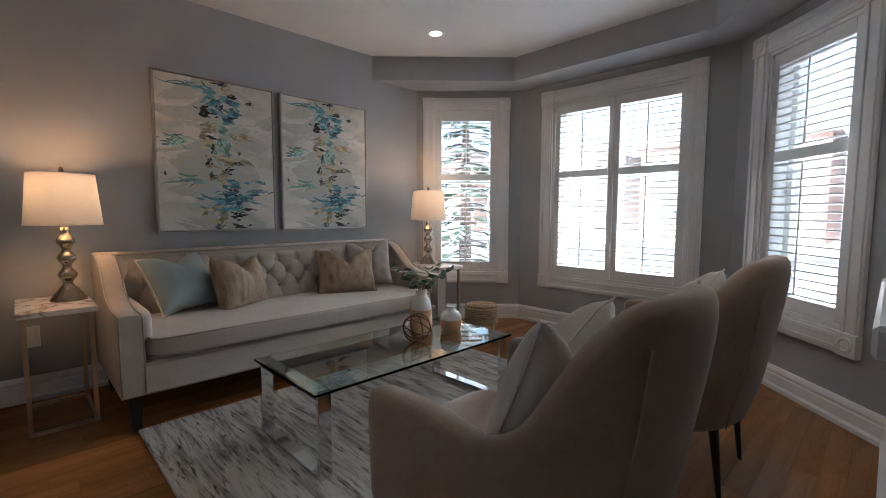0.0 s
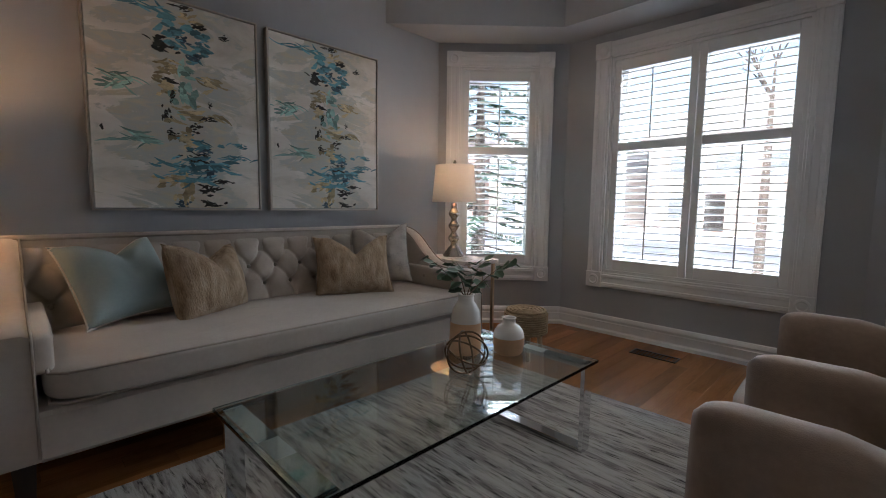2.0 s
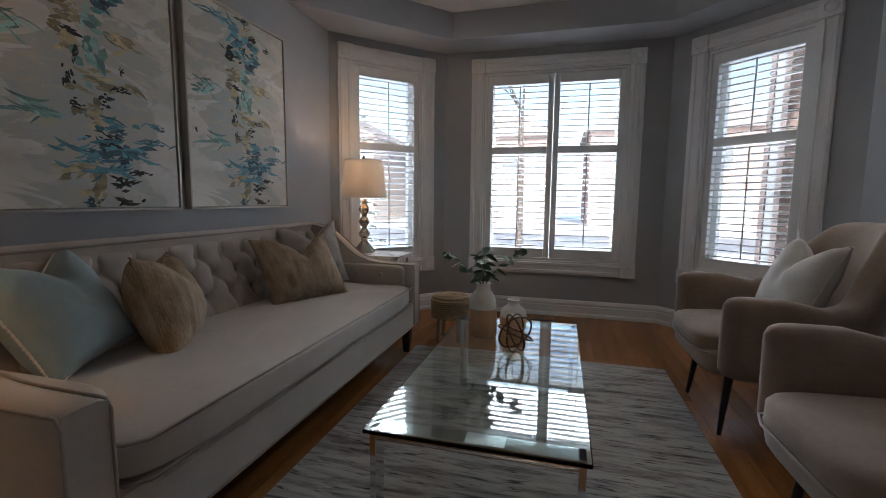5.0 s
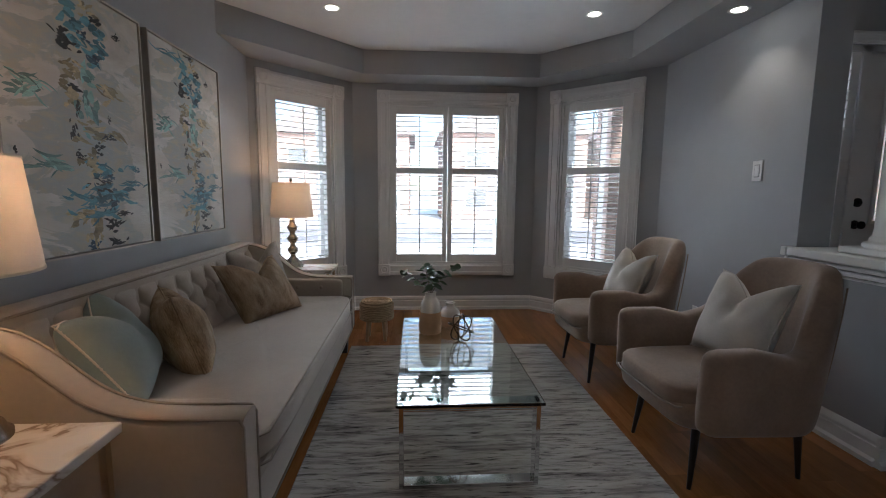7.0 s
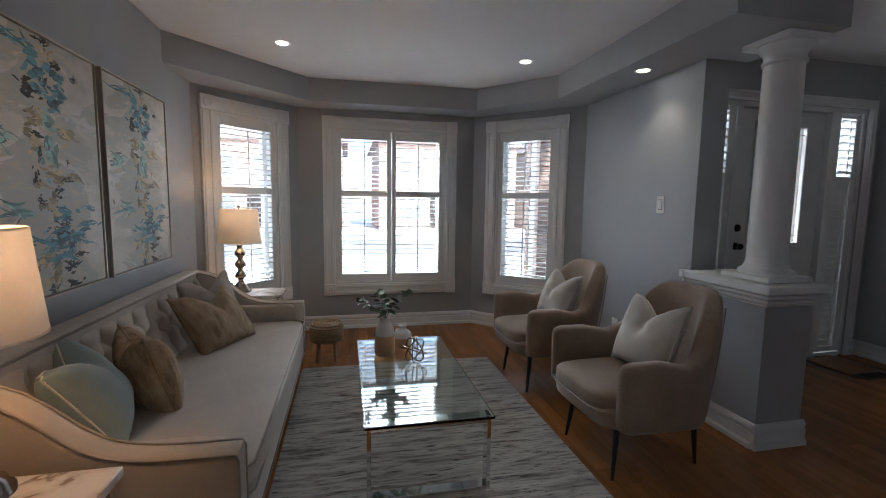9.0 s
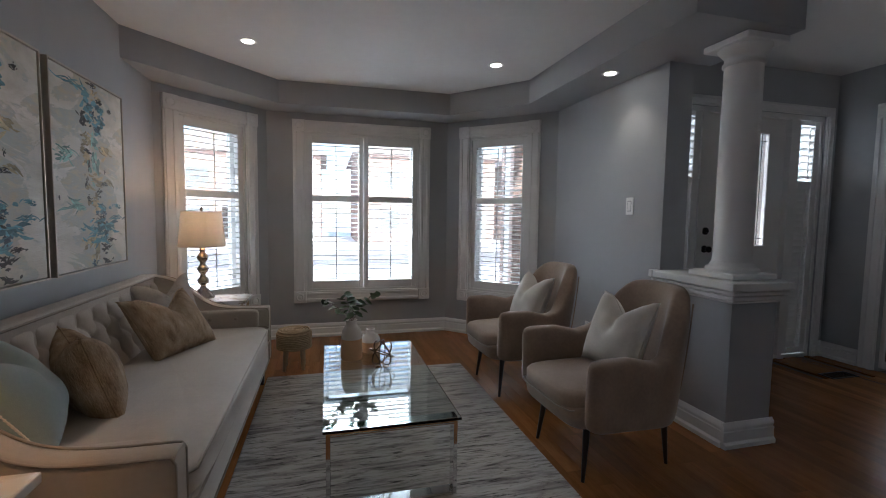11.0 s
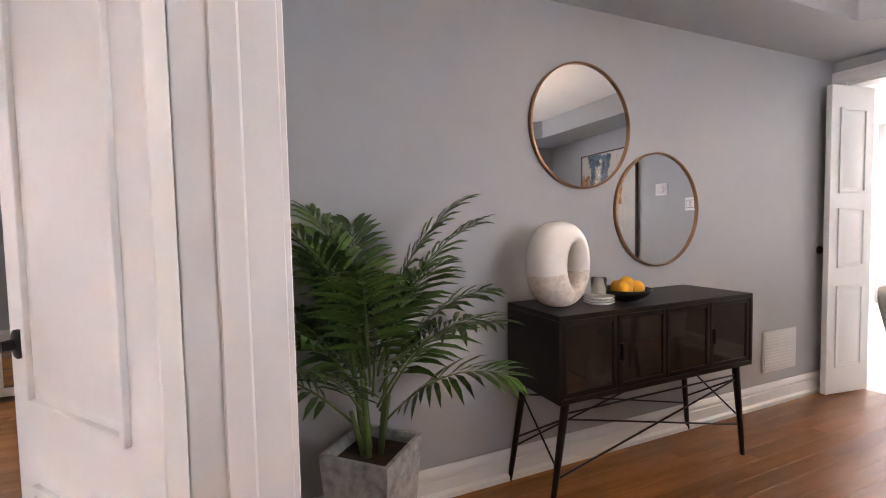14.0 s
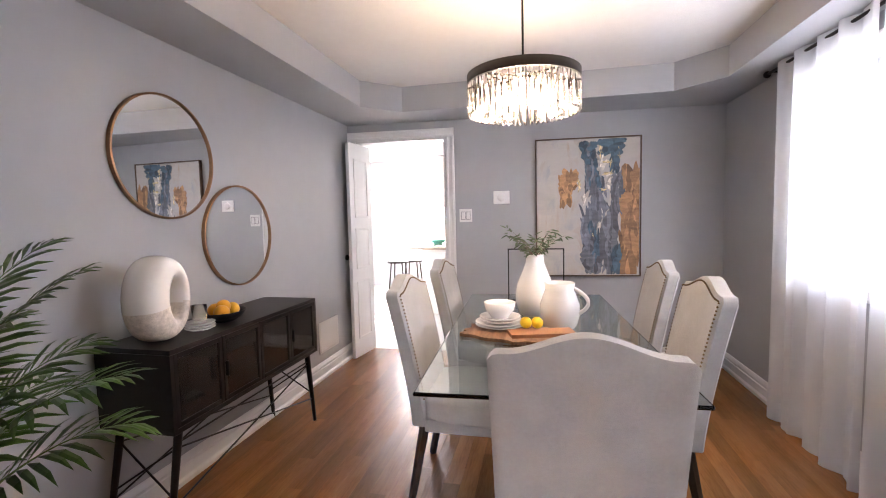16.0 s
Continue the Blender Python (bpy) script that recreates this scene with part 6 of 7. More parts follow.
def build_dining_chair(m):
    """Camelback dining chair; it faces +y, its feet at z = 0."""
    c = thing("dining_chair", "pale grey linen camelback dining chair with nailhead trim", "dining chair", m, "dining chairs")
    W, Hh = 0.47, 1.025
    nu, nv = 33, 22
    bm = bmesh.new()

    def surf(s):
        def fn(u, v):
            a = 2 * u - 1
            top = camel_top(a, Hh)
            z = 0.36 + (top - 0.36) * v
            y = -0.205 - 0.12 * ((z - 0.36) / 0.64) ** 1.3
            edge = min(1, (1 - abs(a)) / 0.06, (1 - v) / 0.035)
            rnd = math.sqrt(max(0, 1 - (1 - edge) ** 2))
            puff = 0.014 * (1 - a * a) * (1 - (2 * v - 1) ** 2) if s > 0 else 0.004 * (1 - a * a)
            return Vector((W / 2 * a * (0.96 + 0.04 * v), y + s * (0.035 * (0.72 + 0.28 * rnd) + puff), z))
        return fn
    f1, f2 = surf(1), surf(-1)
    r1, r2 = sheet(bm, nu, nv, f1), sheet(bm, nu, nv, f2)
    for j in range(nv - 1):
        for i in (0, nu - 1):
            bm.faces.new((r1[j][i], r1[j + 1][i], r2[j + 1][i], r2[j][i]))
    for i in range(nu - 1):
        for j in (0, nv - 1):
            bm.faces.new((r1[j][i], r1[j][i + 1], r2[j][i + 1], r2[j][i]))
    bmesh.ops.recalc_face_normals(bm, faces=bm.faces)
    back = part("backrest", bm, GREYLINEN, c, "padded camelback backrest", 50)
    edge = [(0.03, k / 30) for k in range(6, 30)] + [(0.03 + 0.94 * k / 26, 0.975) for k in range(27)] + [(0.97, k / 30) for k in range(29, 5, -1)]
    pts = [f1(u, v) for u, v in edge]
    marks, acc = [], 0
    for a, b2 in zip(pts, pts[1:]):
        d = (b2 - a).length
        while acc < d:
            marks.append(a.lerp(b2, acc / d))
            acc += 0.016
        acc -= d
    bm = bmesh.new()
    for p2 in marks:
        bmesh.ops.create_icosphere(bm, subdivisions=1, radius=0.0046, matrix=Matrix.Translation(p2 + Vector((0, 0.001, 0))))
    nails = part("nailhead_trim", bm, NAIL, back, "row of antique brass nailheads")
    tagged(nails, kind="stuff")
    part("seat", soft_box(bmesh.new(), W / 2, 0.225, 0.06, 8, 44, 12, lambda q: Vector((q.x * (1 + 0.04 * (q.y / 0.22)), q.y, q.z + (0.018 * (1 - (q.x / 0.23) ** 2) * (1 - (q.y / 0.22) ** 2) if q.z > 0 else 0))), pose(0, 0.03, 0.43)), GREYLINEN, c, "padded linen seat", 50)
    part("apron", B(-W / 2 + 0.008, W / 2 - 0.008, -0.18, 0.245, 0.335, 0.40, 0.006, 2), GREYLINEN, c)
    for sx in (-1, 1):
        part("leg", lathe(bmesh.new(), [(0, 0), (0.022, 0), (0.032, 0.34), (0, 0.34)], 4, pose(sx * 0.2, 0.215, 0, 0, 0, 45)), ESPRESSO, c, "dark tapered leg", 20)
        part("leg", rod(bmesh.new(), (sx * 0.2, -0.255, 0), (sx * 0.2, -0.185, 0.36), 0.018, 0.024, 4), ESPRESSO, c, "dark raked leg", 20)
    return c


dc = build_dining_chair(pose(-2.07, 1.915, 0))
copy_thing(dc, pose(-2.87, 1.915, 0))
copy_thing(dc, pose(-2.05, 2.635, 0, 0, 0, 180))
copy_thing(dc, pose(-2.78, 2.635, 0, 0, 0, 180))
near = copy_thing(dc, pose(-1.36, 2.36, 0, 0, 0, 90))
tagged(near, "pale grey linen camelback dining chair at the table's head")


def build_dining_table():
    t = thing("dining_table", "long rectangular glass dining table on two grey pedestals", "dining table", pose(-2.17, 2.25, 0, 0, 0, 2.8))
    part("tabletop", B(-0.885, 0.885, -0.432, 0.432, 0.748, 0.762, 0.003, 2), GREENGLASS, t, "clear glass top with green edge")
    for x in (-0.5, 0.42):
        part("pedestal", B(x - 0.06, x + 0.06, -0.19, 0.19, 0.03, 0.735, 0.01, 2), GREYPAINT, t, "grey painted pedestal")
        part("foot", B(x - 0.11, x + 0.11, -0.27, 0.27, 0, 0.03, 0.006, 2), GREYPAINT, t)
        part("plate", B(x - 0.09, x + 0.09, -0.21, 0.21, 0.735, 0.7475, 0.003, 1), CHROME, t)
    return t


GREYPAINT = material("grey painted wood", (0.42, 0.42, 0.41), 0.5, var=0.08, scale=8)
build_dining_table()
TZ = 0.762


def slab(name, label, category, outline, z0, z1, mat, wobble=0.0, seed=1):
    r = random.Random(seed)
    pts = []
    for (a, c) in zip(outline, outline[1:] + outline[:1]):
        for k in range(8):
            f = k / 8
            pts.append((a[0] + (c[0] - a[0]) * f + r.uniform(-wobble, wobble), a[1] + (c[1] - a[1]) * f + r.uniform(-wobble, wobble)))
    return tagged(part(name, prism(bmesh.new(), pts, z0, z1), mat, smooth=None), label, category)


slab("serving_board", "live edge walnut serving board on the glass table", "board", [(-1.92, 1.90), (-1.82, 2.13), (-1.84, 2.36), (-2.02, 2.40), (-2.13, 2.18), (-2.10, 1.92)], TZ, TZ + 0.014, LIVEEDGE, 0.013, 4)
slab("cutting_board", "tan wooden cutting board beside the plates", "board", [(-1.86, 2.13), (-1.93, 2.40), (-2.03, 2.38), (-1.96, 2.10)], TZ + 0.0145, TZ + 0.03, LEATHER, 0.0, 5)
pt = thing("plate_stack", "stack of white dinner plates on the walnut board", "plates", pose(-2.07, 2.06, TZ + 0.0145))
for k, r0 in enumerate((0.118, 0.118, 0.10, 0.098)):
    z = 0.0125 * k
    part("plate", lathe(bmesh.new(), [(0, z), (r0 * 0.6, z), (r0, z + 0.014), (r0 - 0.002, z + 0.017), (r0 * 0.6, z + 0.005), (0, z + 0.004)], 48), GLOSSWHITE, pt)
bo = thing("bowl", "white ceramic bowl on the stacked plates", "bowl", pose(-2.07, 2.06, TZ + 0.0145 + 0.0425))
part("body", lathe(bmesh.new(), [(0, 0), (0.04, 0), (0.042, 0.006), (0.068, 0.04), (0.075, 0.075), (0.072, 0.076), (0.064, 0.042), (0.036, 0.01), (0, 0.008)], 40), GLOSSWHITE, bo)
for x, y in ((-1.985, 2.185), (-1.99, 2.235)):
    le = thing("lemon", "yellow lemon on the cutting board", "fruit", pose(x, y, TZ + 0.0305 + 0.026, 0, 0, 20), "lemons on the board")
    part("fruit", soft_box(bmesh.new(), 0.032, 0.026, 0.026, 2, 20, 12, lambda q: Vector((q.x * (1 + 0.12 * (abs(q.x) / 0.032) ** 4), q.y, q.z))), LEMON, le)
pv = thing("vase", "tall white ceramic bottle vase on the table", "vase", pose(-2.42, 2.22, TZ))
part("body", lathe(bmesh.new(), [(0, 0), (0.075, 0), (0.088, 0.012), (0.104, 0.07), (0.106, 0.11), (0.096, 0.17), (0.068, 0.235), (0.05, 0.285), (0.047, 0.32), (0.051, 0.33), (0.043, 0.33), (0.04, 0.28)], 48), GLOSSWHITE, pv)
lv, st = leafy_spray(OLIVE, 11, 0.19, 0.055, 0.013, (0, 0, 0.30), 9, 0.5)
ol = thing("olive_branches", "dark green olive branches in the white vase", "foliage", pose(-2.42, 2.22, TZ))
part("leaves", lv, OLIVE, ol, smooth=None), part("stems", st, TWIG, ol)
pi = thing("pitcher", "white ceramic pitcher with a round handle", "pitcher", pose(-2.16, 2.34, TZ, 0, 0, 75))
part("body", lathe(bmesh.new(), [(0, 0), (0.07, 0), (0.082, 0.012), (0.094, 0.06), (0.093, 0.11), (0.078, 0.155), (0.068, 0.18), (0.072, 0.215), (0.068, 0.215), (0.062, 0.18), (0.07, 0.15)], 44), GLOSSWHITE, pi)
hp = [(0.066 + 0.068 * math.sin(math.pi * k / 16) ** 0.8, 0, 0.19 - 0.13 * k / 16) for k in range(17)]
part("handle", tube(bmesh.new(), [(hp[0][0] - 0.01, 0, 0.19)] + hp + [(0.08, 0, 0.055)], 0.0095, 10), GLOSSWHITE, pi)
fr = thing("metal_stand", "thin black metal open frame behind the vase", "stand", pose(-2.80, 2.22, TZ))
bm = bmesh.new()
for y in (-0.17, 0.17):
    rod(bm, (0, y, 0.0), (0, y, 0.33), 0.004)
rod(bm, (0, -0.174, 0.33), (0, 0.174, 0.33), 0.004), rod(bm, (0, -0.174, 0.004), (0, 0.174, 0.004), 0.004)
part("frame", bm, BLACK, fr)


def build_chandelier():
    t = thing("chandelier", "round crystal drum chandelier with a dark bronze band, lit", "chandelier", pose(-2.05, 2.18, -0.03))
    R = 0.246
    part("rod", rod(bmesh.new(), (0, 0, 1.97), (0, 0, H_LIV + 0.03), 0.005), BLACK, t)
    part("canopy", lathe(bmesh.new(), [(0, H_LIV), (0.05, H_LIV + 0.005), (0.06, H_LIV + 0.03), (0, H_LIV + 0.03)], 28), DARKMETAL, t)
    part("band", lathe(bmesh.new(), [(R + 0.006, 1.925), (R + 0.006, 1.965), (R - 0.012, 1.965), (R - 0.012, 1.925), (R + 0.006, 1.925)], 64), DARKMETAL, t, "dark bronze rim")
    bm = bmesh.new()
    for k in range(3):
        a = math.pi * k / 3
        rod(bm, (-R * math.cos(a), -R * math.sin(a), 1.957), (R * math.cos(a), R * math.sin(a), 1.957), 0.005)
    part("spokes", bm, DARKMETAL, t)
    prism_bm = bmesh.new()
    lathe(prism_bm, [(0, 0), (0.009, 0.008), (0.011, 0.14), (0, 0.146)], 6)
    me = mesh_of("crystal", prism_bm, CRYSTAL)
    for ring, n, z in ((R - 0.004, 56, 1.785), (R - 0.07, 36, 1.78), (R - 0.14, 20, 1.775)):
        for k in range(n):
            a = 2 * math.pi * k / n
            o = new("crystal", me)
            o.parent = t
            o.matrix_basis = pose(ring * math.cos(a), ring * math.sin(a), z, 0, 0, math.degrees(a))
    for k in range(5):
        a = 2 * math.pi * k / 5
        part("bulb", soft_box(bmesh.new(), 0.02, 0.02, 0.035, 2, 10, 6, m=pose(0.08 * math.cos(a), 0.08 * math.sin(a), 1.86)), CHBULB, t, "glowing warm bulb")
    lamp("chandelier_glow", "POINT", 3.8, pose(-2.05, 2.18, 1.86), (1.0, 0.74, 0.46), radius=0.09)
    return t


CRYSTAL = material("cut crystal", (1, 0.98, 0.95), 0.02, var=0, transmission=1, ior=1.5)
CHBULB = material("chandelier bulb", (1.0, 0.80, 0.55), 0.5, var=0, emit=3)
build_chandelier()

wm = wall_frame(FAR_A, FAR_C, 0)
q = build_painting("painting", 0.88, 1.20, ABSTRACT2, wm @ pose(2.19, -0.003, 1.36), "large grey blue and ochre abstract canvas in a slim walnut frame", WALNUTFRAME,
                   [(P_RUST, 1, "rust blocks of paint", 0.2, [(.90, .30, .08, .28), (.90, .64, .08, .16), (.31, .68, .08, .08), (.29, .60, .05, .09)], 0.2, 0.35),
                    (P_SLATE, 2, "slate blue blocks of paint", 0.2, [(.70, .24, .07, .22), (.54, .10, .08, .09), (.50, .30, .05, .18), (.78, .60, .05, .14), (.60, .55, .06, .16), (.52, .78, .05, .14)], 0.2, 0.35),
                    (P_NAVY, 3, "dark blue blocks of paint", 0.3, [(.72, .93, .10, .055), (.50, .91, .07, .06), (.54, .76, .05, .09), (.53, .33, .025, .07), (.60, .66, .04, .06), (.58, .20, .03, .14), (.75, .82, .04, .07), (.76, .12, .05, .10)], 0.3, 0.45),
                    (P_CREAM, 4, "cream blocks of paint", 0.3, [(.63, .80, .05, .05), (.70, .70, .04, .04), (.63, .45, .03, .06), (.46, .56, .02, .05)]),
                    (P_GOLD, 5, "gold palette knife marks", 0.3, [(.62, .90, .008, .05), (.68, .82, .04, .008), (.72, .80, .008, .05), (.79, .88, .008, .05), (.42, .66, .010, .04), (.82, .57, .008, .03), (.65, .62, .025, .012), (.55, .30, .012, .012), (.44, .15, .008, .02), (.68, .74, .03, .01)])])
wall_plate("light_switch", "white plastic double light switch by the kitchen door", "switch", wm @ pose(1.125, -0.0015, 1.315), 0.115, 0.118, 2)
th = thing("thermostat", "white wall thermostat with a round dial", "thermostat", wm @ pose(1.45, -0.0015, 1.47))
part("plate", B(-0.072, 0.072, -0.012, 0, -0.058, 0.058, 0.004, 2), PLASTIC, th)
part("dial", lathe(bmesh.new(), [(0.036, 0), (0.036, 0.012), (0.03, 0.016), (0, 0.016)], 32, pose(0, -0.012, 0, 90)), PAPER, th)
vg = thing("wall_vent", "white painted return air grille low on the wall", "vent", pose(-3.37, 0.4815, 0.335, 0, 0, 180))
part("frame", B(-0.17, 0.17, -0.008, 0, -0.13, 0.13, 0.003, 1), KITCHENWALL, vg)
for k in range(12):
    part("slat", B(-0.155, 0.155, -0.012, -0.0075, -0.115 + 0.0195 * k, -0.104 + 0.0195 * k), KITCHENWALL, vg, smooth=None)
bn = thing("waste_bin", "small black bin in the corner of the dining room", "bin", pose(-3.80, 3.50, 0))
part("body", lathe(bmesh.new(), [(0, 0), (0.09, 0), (0.115, 0.25), (0.11, 0.25), (0.086, 0.008), (0, 0.008)], 24), BLACK, bn)


def build_curtain(x0, x1, seed, label):
    t = thing("curtain", label, "curtain", group="sheer curtains")
    r = random.Random(seed)
    ph = r.uniform(0, 6)

    def fn(u, v):
        z = 0.012 + (2.20 - 0.012) * v
        amp = 0.034 * (1 - 0.25 * v)
        w = math.sin(u * (x1 - x0) * 34 + ph + 0.5 * math.sin(u * 9)) + 0.35 * math.sin(u * (x1 - x0) * 61 + 2 * ph + (1 - v) * 0.8)
        return Vector((x0 + (x1 - x0) * u + 0.012 * math.sin(u * 40 + ph), 3.655 + amp * w * 0.8, z))
    bm = bmesh.new()
    sheet(bm, 130, 14, fn)
    part("cloth", bm, SHEER, t, "white voile cloth", 80)
    bm = bmesh.new()
    sheet(bm, 130, 4, lambda u, v: fn(u, 0.085 * v) + Vector((0, -0.003, 0)))
    part("hem", bm, SHEER, t, smooth=80)
    return t


build_curtain(-3.12, -2.25, 3, "white sheer voile curtain hanging to the floor")
build_curtain(-2.22, -1.15, 5, "white sheer voile curtain hanging to the floor")
cr = thing("curtain_rod", "dark metal curtain rod below the soffit", "curtain rod")
part("pole", rod(bmesh.new(), (-3.2, 3.655, 2.155), (-1.05, 3.655, 2.155), 0.009), DARKMETAL, cr)
for x in (-3.22, -1.03):
    part("finial", soft_box(bmesh.new(), 0.022, 0.022, 0.022, 2, 14, 8, m=pose(x, 3.655, 2.155)), DARKMETAL, cr)
for x in (-3.16, -1.10):
    part("bracket", B(x - 0.006, x + 0.006, 3.655, 3.75, 2.148, 2.162), DARKMETAL, cr)
dw = thing("window_4", "white framed dining room window behind the sheers", "window", kind="structure")
dm = wall_frame((-4.2, 3.75), (-0.38, 3.75), 0)
part("casing", casing(bmesh.new(), 1.3, 3.15, 0.93, 2.02, 0.07, dm), TRIM, dw, smooth=30)
bm = bmesh.new()
for a, c in ((1.3, 1.35), (2.2, 2.26), (3.10, 3.15)):
    box(bm, a, c, 0.1, 0.15, 0.93, 2.02, m=dm)
for a, c in ((0.93, 0.98), (1.97, 2.02)):
    box(bm, 1.3, 3.15, 0.101, 0.149, a, c, m=dm)
part("window_frame", bm, TRIM, dw)
pn = part("pane", B(1.35, 3.10, 0.122, 0.126, 0.98, 1.97, m=dm), GLASS, dw, smooth=None)
pn.visible_shadow = False

# ---- kitchen seen through the door ----
structure("kitchen_floor", B(-8.2, -4.1, -1.0, 4.1, -0.13, -0.002), material("pale kitchen tile", (0.62, 0.60, 0.56), 0.3, var=0.05), "pale kitchen floor", "floor")
structure("kitchen_ceiling", B(-8.2, -4.25, -1.0, 4.1, 2.40, 2.5), CEIL, "white kitchen ceiling", "ceiling")
wall("wall_kitchen_west", (-8.1, -1.0), (-8.1, 4.1), 0.1, 2.5, [(0.6, 3.6, 0.5, 2.2)], label="kitchen wall with a large window")
structure("wall_kitchen_south", B(-8.1, -4.05, -1.1, -1.0, -0.1, 2.5), KITCHENWALL, "pale kitchen wall", "wall")
structure("wall_kitchen_north", B(-8.1, -4.25, 2.6, 2.7, -0.1, 2.5), KITCHENWALL, "pale kitchen wall", "wall")
ki = thing("kitchen_cabinet", "cream kitchen base cabinet with a granite counter", "cabinet", pose(-6.0, 1.32, 0))
part("body", B(-0.35, 0.35, -0.62, 0.8, 0.08, 0.88, 0.004, 1), CREAMCAB, ki)
part("toe_kick", B(-0.30, 0.30, -0.57, 0.78, 0, 0.08), CREAMCAB, ki)
for y in (-0.60, -0.13, 0.34):
    part("door", B(0.351, 0.37, y, y + 0.45, 0.12, 0.85, 0.004, 1), CREAMCAB, ki)
part("worktop", B(-0.40, 0.40, -0.82, 0.82, 0.881, 0.92, 0.006, 2), COUNTER, ki, "beige granite worktop")
kd2 = thing("dish", "jade green dish on the kitchen counter", "dish", pose(-6.25, 0.78, 0.92))
part("body", lathe(bmesh.new(), [(0, 0), (0.06, 0), (0.11, 0.035), (0.11, 0.06), (0.10, 0.06), (0.09, 0.03), (0, 0.01)], 32), GREENDISH, kd2)
uc = thing("wall_cabinet", "cream kitchen wall cabinet", "cabinet", pose(-6.6, 0.98, 0))
part("body", B(-0.3, 0.3, -0.25, 0.65, 1.45, 2.2, 0.004, 1), CREAMCAB, uc)
part("door", B(0.301, 0.32, -0.22, 0.62, 1.48, 2.17, 0.004, 1), CREAMCAB, uc)
structure("kitchen_bulkhead", B(-6.95, -6.25, 0.5, 2.6, 2.205, 2.40), CEIL, "white bulkhead above the wall cabinets", "trim")
structure("backsplash", B(-6.95, -6.92, 0.73, 2.6, 0.92, 1.45), BACKSPLASH, "stone mosaic backsplash", "trim")
for y in (0.12, 0.30):
    bs = thing("bar_stool", "backless dark metal bar stool by the counter", "stool", pose(-6.25 - y, y, 0), "bar stools")
    part("seat", lathe(bmesh.new(), [(0, 0.63), (0.16, 0.63), (0.17, 0.645), (0.16, 0.66), (0, 0.66)], 28), DARKMETAL, bs)
    for k in range(4):
        a = math.pi / 4 + k * math.pi / 2
        part("leg", rod(bmesh.new(), (0.19 * math.cos(a), 0.19 * math.sin(a), 0), (0.12 * math.cos(a), 0.12 * math.sin(a), 0.63), 0.011), DARKMETAL, bs)

# ---- outdoors ----
gr = structure("ground", B(-300, 400, -300, 300, -1.0, -0.55), SNOW, "snow covered ground", "ground")
structure("road", B(15, 21, -200, 200, -0.545, -0.535), ASPHALT, "slushy street", "road")


HOUSEPANE = material("overcast window pane", (0.16, 0.17, 0.18), 0.15, var=0.1)


def house(x, y, w, d, h, mat, seed):
    hs = thing("house", "two-storey red brick house with a snowy roof across the street", "house", pose(x, y, -0.55), "houses across the street")
    part("wall", B(0, d, -w / 2, w / 2, 0, h), mat, hs)
    bm = prism(bmesh.new(), [(-w / 2 - 0.4, h), (w / 2 + 0.4, h), (0, h + 2.6)], -0.4, d + 0.4, "x")
    part("roof", bm, ROOF, hs)
    part("garage_door", B(-0.06, 0.02, -w / 2 + 0.6, -w / 2 + 3.2, 0, 2.2, 0.02, 1), CREAMCAB, hs)
    part("door", B(-0.06, 0.02, 0.3, 1.3, 0.2, 2.3, 0.02, 1), ESPRESSO, hs)
    for yy, zz in ((2.6, 1.5), (-2.2, 4.0), (0.2, 4.0), (2.6, 4.0)):
        wv = part("window", B(-0.08, 0.0, yy - 0.75, yy + 0.75, zz - 0.7, zz + 0.7, 0.02, 1), TRIM, hs)
        part("pane", B(-0.10, -0.07, yy - 0.65, yy + 0.65, zz - 0.6, zz + 0.6), HOUSEPANE, wv)
    return hs


for k, y in enumerate((-26, -15, -4, 7.5, 19, 31)):
    house(28 + (k % 2) * 1.5, y, 9.2, 9, 5.6, BRICK if k % 3 != 1 else STUCCO, k)
pp = thing("porch_pillar", "square brown brick porch pillar", "pillar", pose(4.62, 0.20, -0.55))
bm = bmesh.new()
for k in range(42):
    for i, (a, c) in enumerate((((-0.19, -0.01), (-0.19, -0.08)), ((0.0, 0.19), (-0.19, -0.08)), ((-0.19, -0.08), (-0.07, 0.19)), ((0.09, 0.19), (-0.07, 0.19)))):
        z = 0.075 * k
        box(bm, a[0], a[1], c[0], c[1], z, z + 0.066, 0.003, 1)
part("brick_courses", bm, material("brown grey brick", (0.22, 0.15, 0.12), 0.9, var=0.2, scale=8, rand=0.3), pp, smooth=None)
part("core", B(-0.18, 0.18, -0.18, 0.18, 0, 3.15), material("mortar", (0.4, 0.38, 0.36), 0.9, var=0.1), pp)


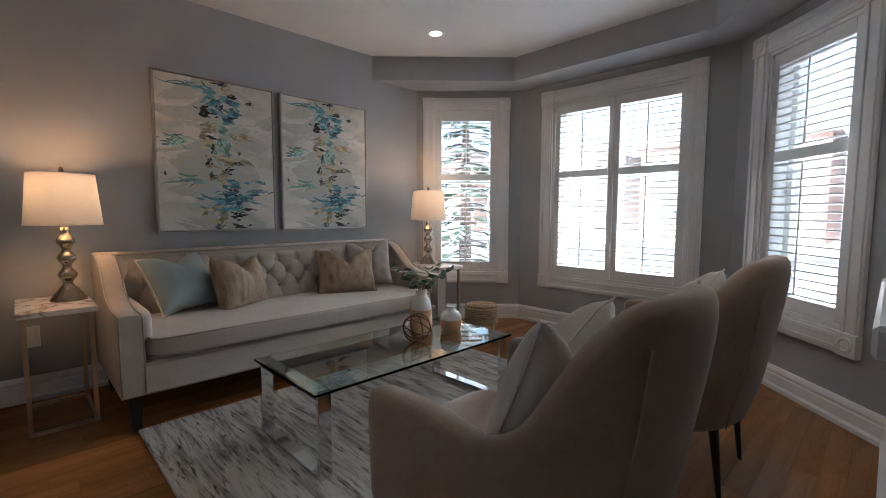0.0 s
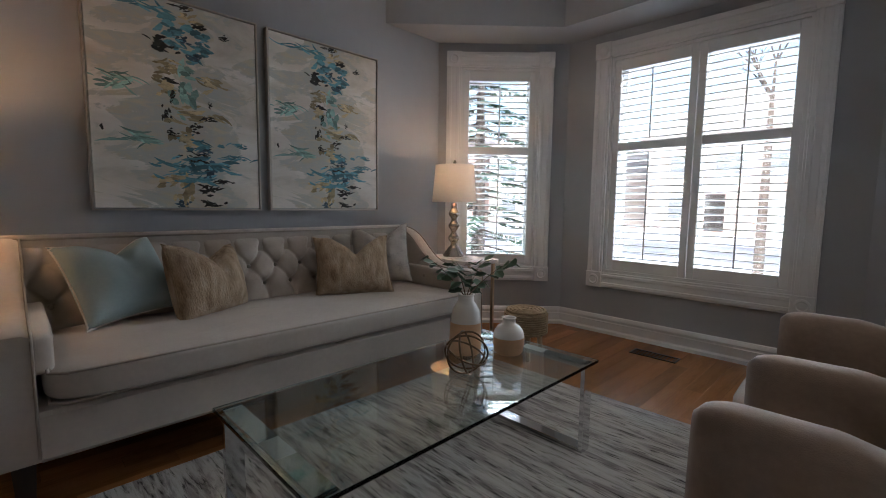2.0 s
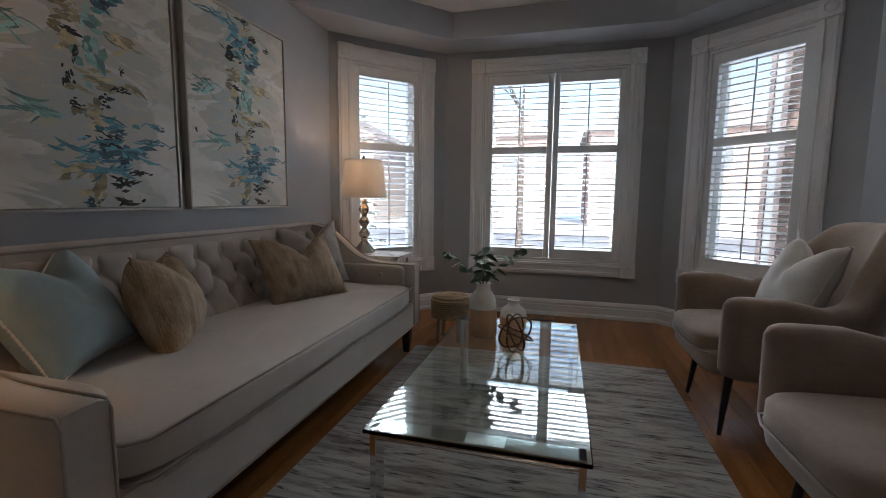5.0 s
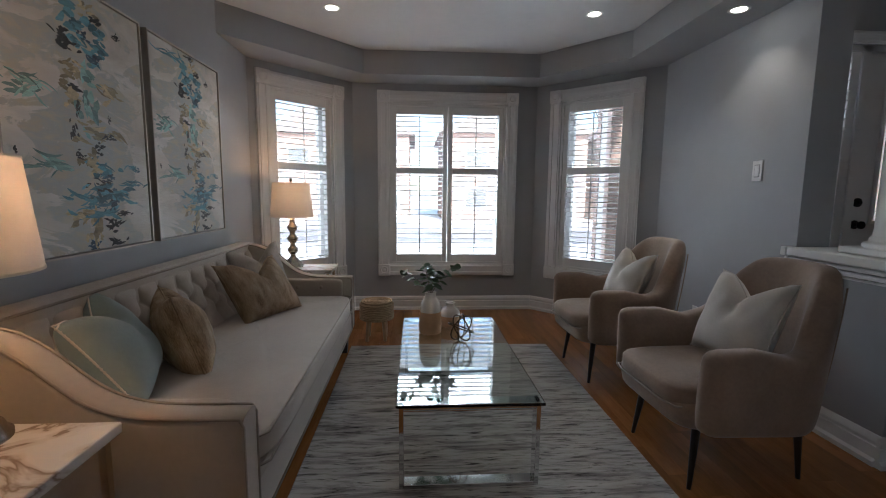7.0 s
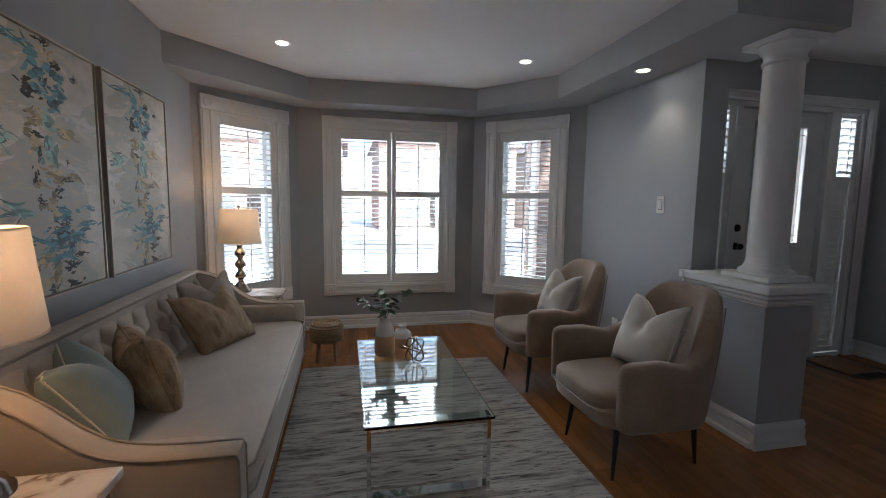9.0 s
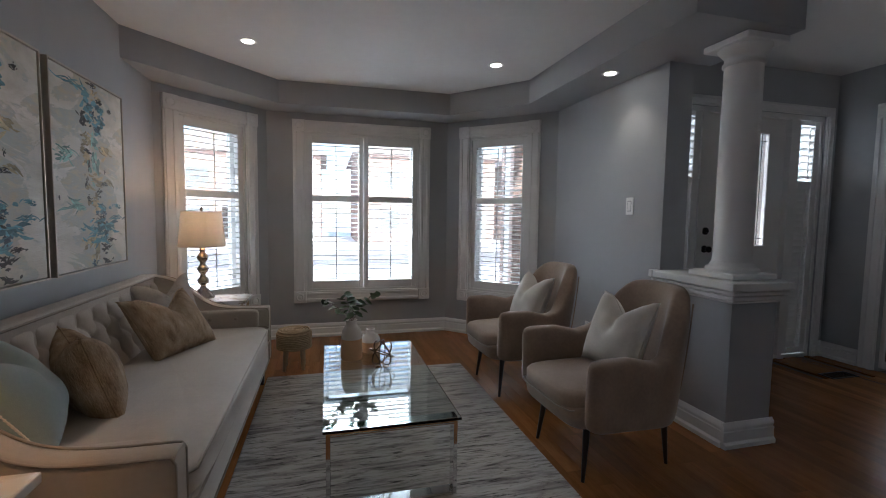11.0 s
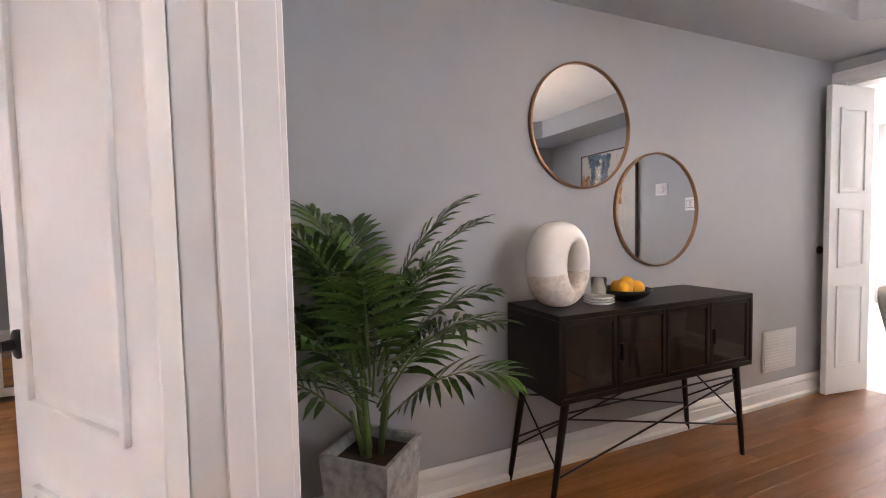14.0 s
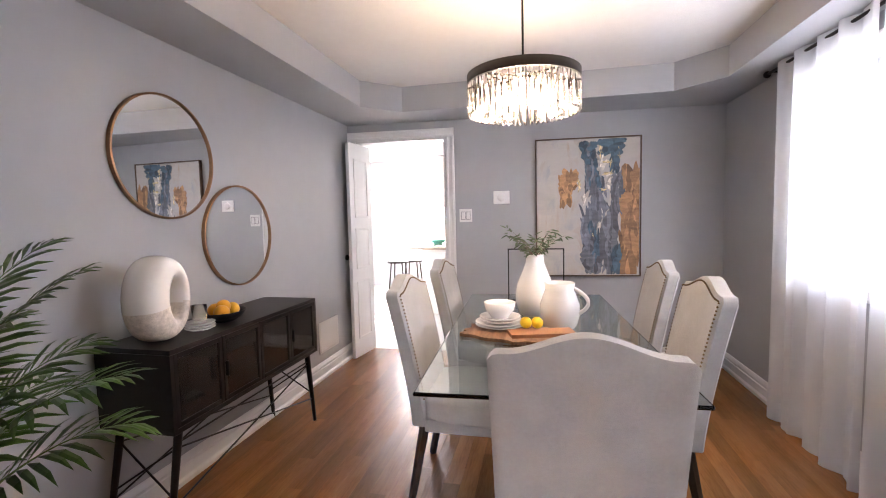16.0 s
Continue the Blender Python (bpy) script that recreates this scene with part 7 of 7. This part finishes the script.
def spruce(x, y, h, seed):
    t = thing("spruce_tree", "snow dusted spruce tree outside the bay window", "tree", pose(x, y, -0.55))
    r = random.Random(seed)
    part("trunk", rod(bmesh.new(), (0, 0, 0), (0, 0, h), 0.14, 0.02), BARK, t)
    limbs, needles, snow = bmesh.new(), bmesh.new(), bmesh.new()
    for k in range(90):
        f = k / 90
        z = 0.3 + (h - 0.4) * f
        ln = (0.25 + 1.75 * (1 - f)) * r.uniform(0.75, 1.15)
        az = k * 2.39996 + r.uniform(-0.3, 0.3)
        d = Vector((math.cos(az), math.sin(az), -0.18))
        a, c = Vector((0, 0, z)), Vector((0, 0, z)) + d * ln
        rod(limbs, a, c, 0.02, 0.006, 5)
        for i in range(26):
            p2 = a.lerp(c, 0.2 + 0.8 * i / 25)
            for s in (-1, 1):
                side = Vector((-d.y, d.x, 0)) * s
                l = 0.09 + 0.16 * (1 - i / 25)
                tip = p2 + (side + d * 0.8 + Vector((0, 0, r.uniform(-0.5, 0.1)))).normalized() * l
                w = Vector((0, 0, 0.022))
                tgt = snow if r.random() < 0.22 else needles
                vs = [tgt.verts.new(q) for q in (p2 + w, tip, p2 - w, p2 + d * 0.03)]
                tgt.faces.new((vs[0], vs[1], vs[3])), tgt.faces.new((vs[3], vs[1], vs[2]))
    part("limbs", limbs, BARK, t, smooth=None)
    crown = part("crown", needles, EVERGREEN, t, smooth=None)
    tagged(crown, kind="stuff")
    tagged(part("snow_on_branches", snow, SNOW, t, smooth=None), kind="stuff")


spruce(6.6, 6.2, 5.2, 3)


def bare_tree(x, y, h, seed):
    t = thing("bare_tree", "leafless winter tree by the street", "tree", pose(x, y, -0.55))
    r = random.Random(seed)
    part("trunk", rod(bmesh.new(), (0, 0, 0), (0, 0, h * 0.5), 0.11, 0.07), BARK, t)
    bm = bmesh.new()

    def grow(a, d, l, rad, depth):
        c = a + d * l
        rod(bm, a, c, rad, rad * 0.65, 5)
        if depth:
            for _ in range(3):
                nd = (d + Vector((r.uniform(-1, 1), r.uniform(-1, 1), r.uniform(-0.2, 0.7))) * 0.65).normalized()
                grow(c, nd, l * r.uniform(0.6, 0.8), rad * 0.6, depth - 1)
    grow(Vector((0, 0, h * 0.48)), Vector((0, 0, 1)), h * 0.16, 0.065, 4)
    part("branches", bm, BARK, t, smooth=None)


bare_tree(12.5, 3.2, 6, 2)
bare_tree(13.5, -3.5, 5.5, 7)

# ---- floor boards ----
rng = random.Random(2)
PW = 0.083
meshes = {}
near_boards, far_boards = [], []
row = 0
y = -1.79
while y < 3.78:
    x = -4.15 + rng.uniform(-1.0, 0)
    while x < 4.15:
        ln = rng.choice((0.6, 0.8, 1.0, 1.2, 1.4))
        a, c = max(x, -4.1), min(x + ln, 4.15)
        if c - a > 0.05 and not (c > 3.3 and (y > 3.6 or y < 0.45)):
            zone = (-2.9 < (a + c) / 2 < 3.6) and (0.5 < y < 3.3)
            (near_boards if zone else far_boards).append((a, c, y))
        x += ln
    y += PW
rng.shuffle(near_boards)
keep, rest = near_boards[:290], near_boards[290:] + far_boards


def board(bm, a, c, y0):
    box(bm, a + 0.0003, c - 0.0003, y0 + 0.0003, y0 + PW - 0.0003, -0.02, 0.0)
    return bm


for a, c, y0 in keep:
    ln = round(c - a, 3)
    if ln not in meshes:
        bm = bmesh.new()
        box(bm, 0.0003, ln - 0.0003, 0.0003, PW - 0.0003, -0.02, 0.0)
        meshes[ln] = mesh_of("plank", bm, OAK)
    o = new("plank", meshes[ln])
    o.parent = floor
    o.matrix_basis = pose(a, y0, 0)
verts, faces = [], []
for a, c, y0 in rest:
    k = len(verts)
    x0, x1, y1, y2 = a + 0.0003, c - 0.0003, y0 + 0.0003, y0 + PW - 0.0003
    verts += [(x0, y1, -0.02), (x1, y1, -0.02), (x1, y2, -0.02), (x0, y2, -0.02), (x0, y1, 0), (x1, y1, 0), (x1, y2, 0), (x0, y2, 0)]
    faces += [(k + 4, k + 5, k + 6, k + 7), (k, k + 1, k + 5, k + 4), (k + 1, k + 2, k + 6, k + 5), (k + 2, k + 3, k + 7, k + 6), (k + 3, k, k + 4, k + 7)]
me = bpy.data.meshes.new("planks")
me.from_pydata(verts, [], faces)
me.materials.append(OAK)
ob = new("planks", me)
ob.parent = floor
tagged(ob, "oak floor strips along the walls", kind="stuff")
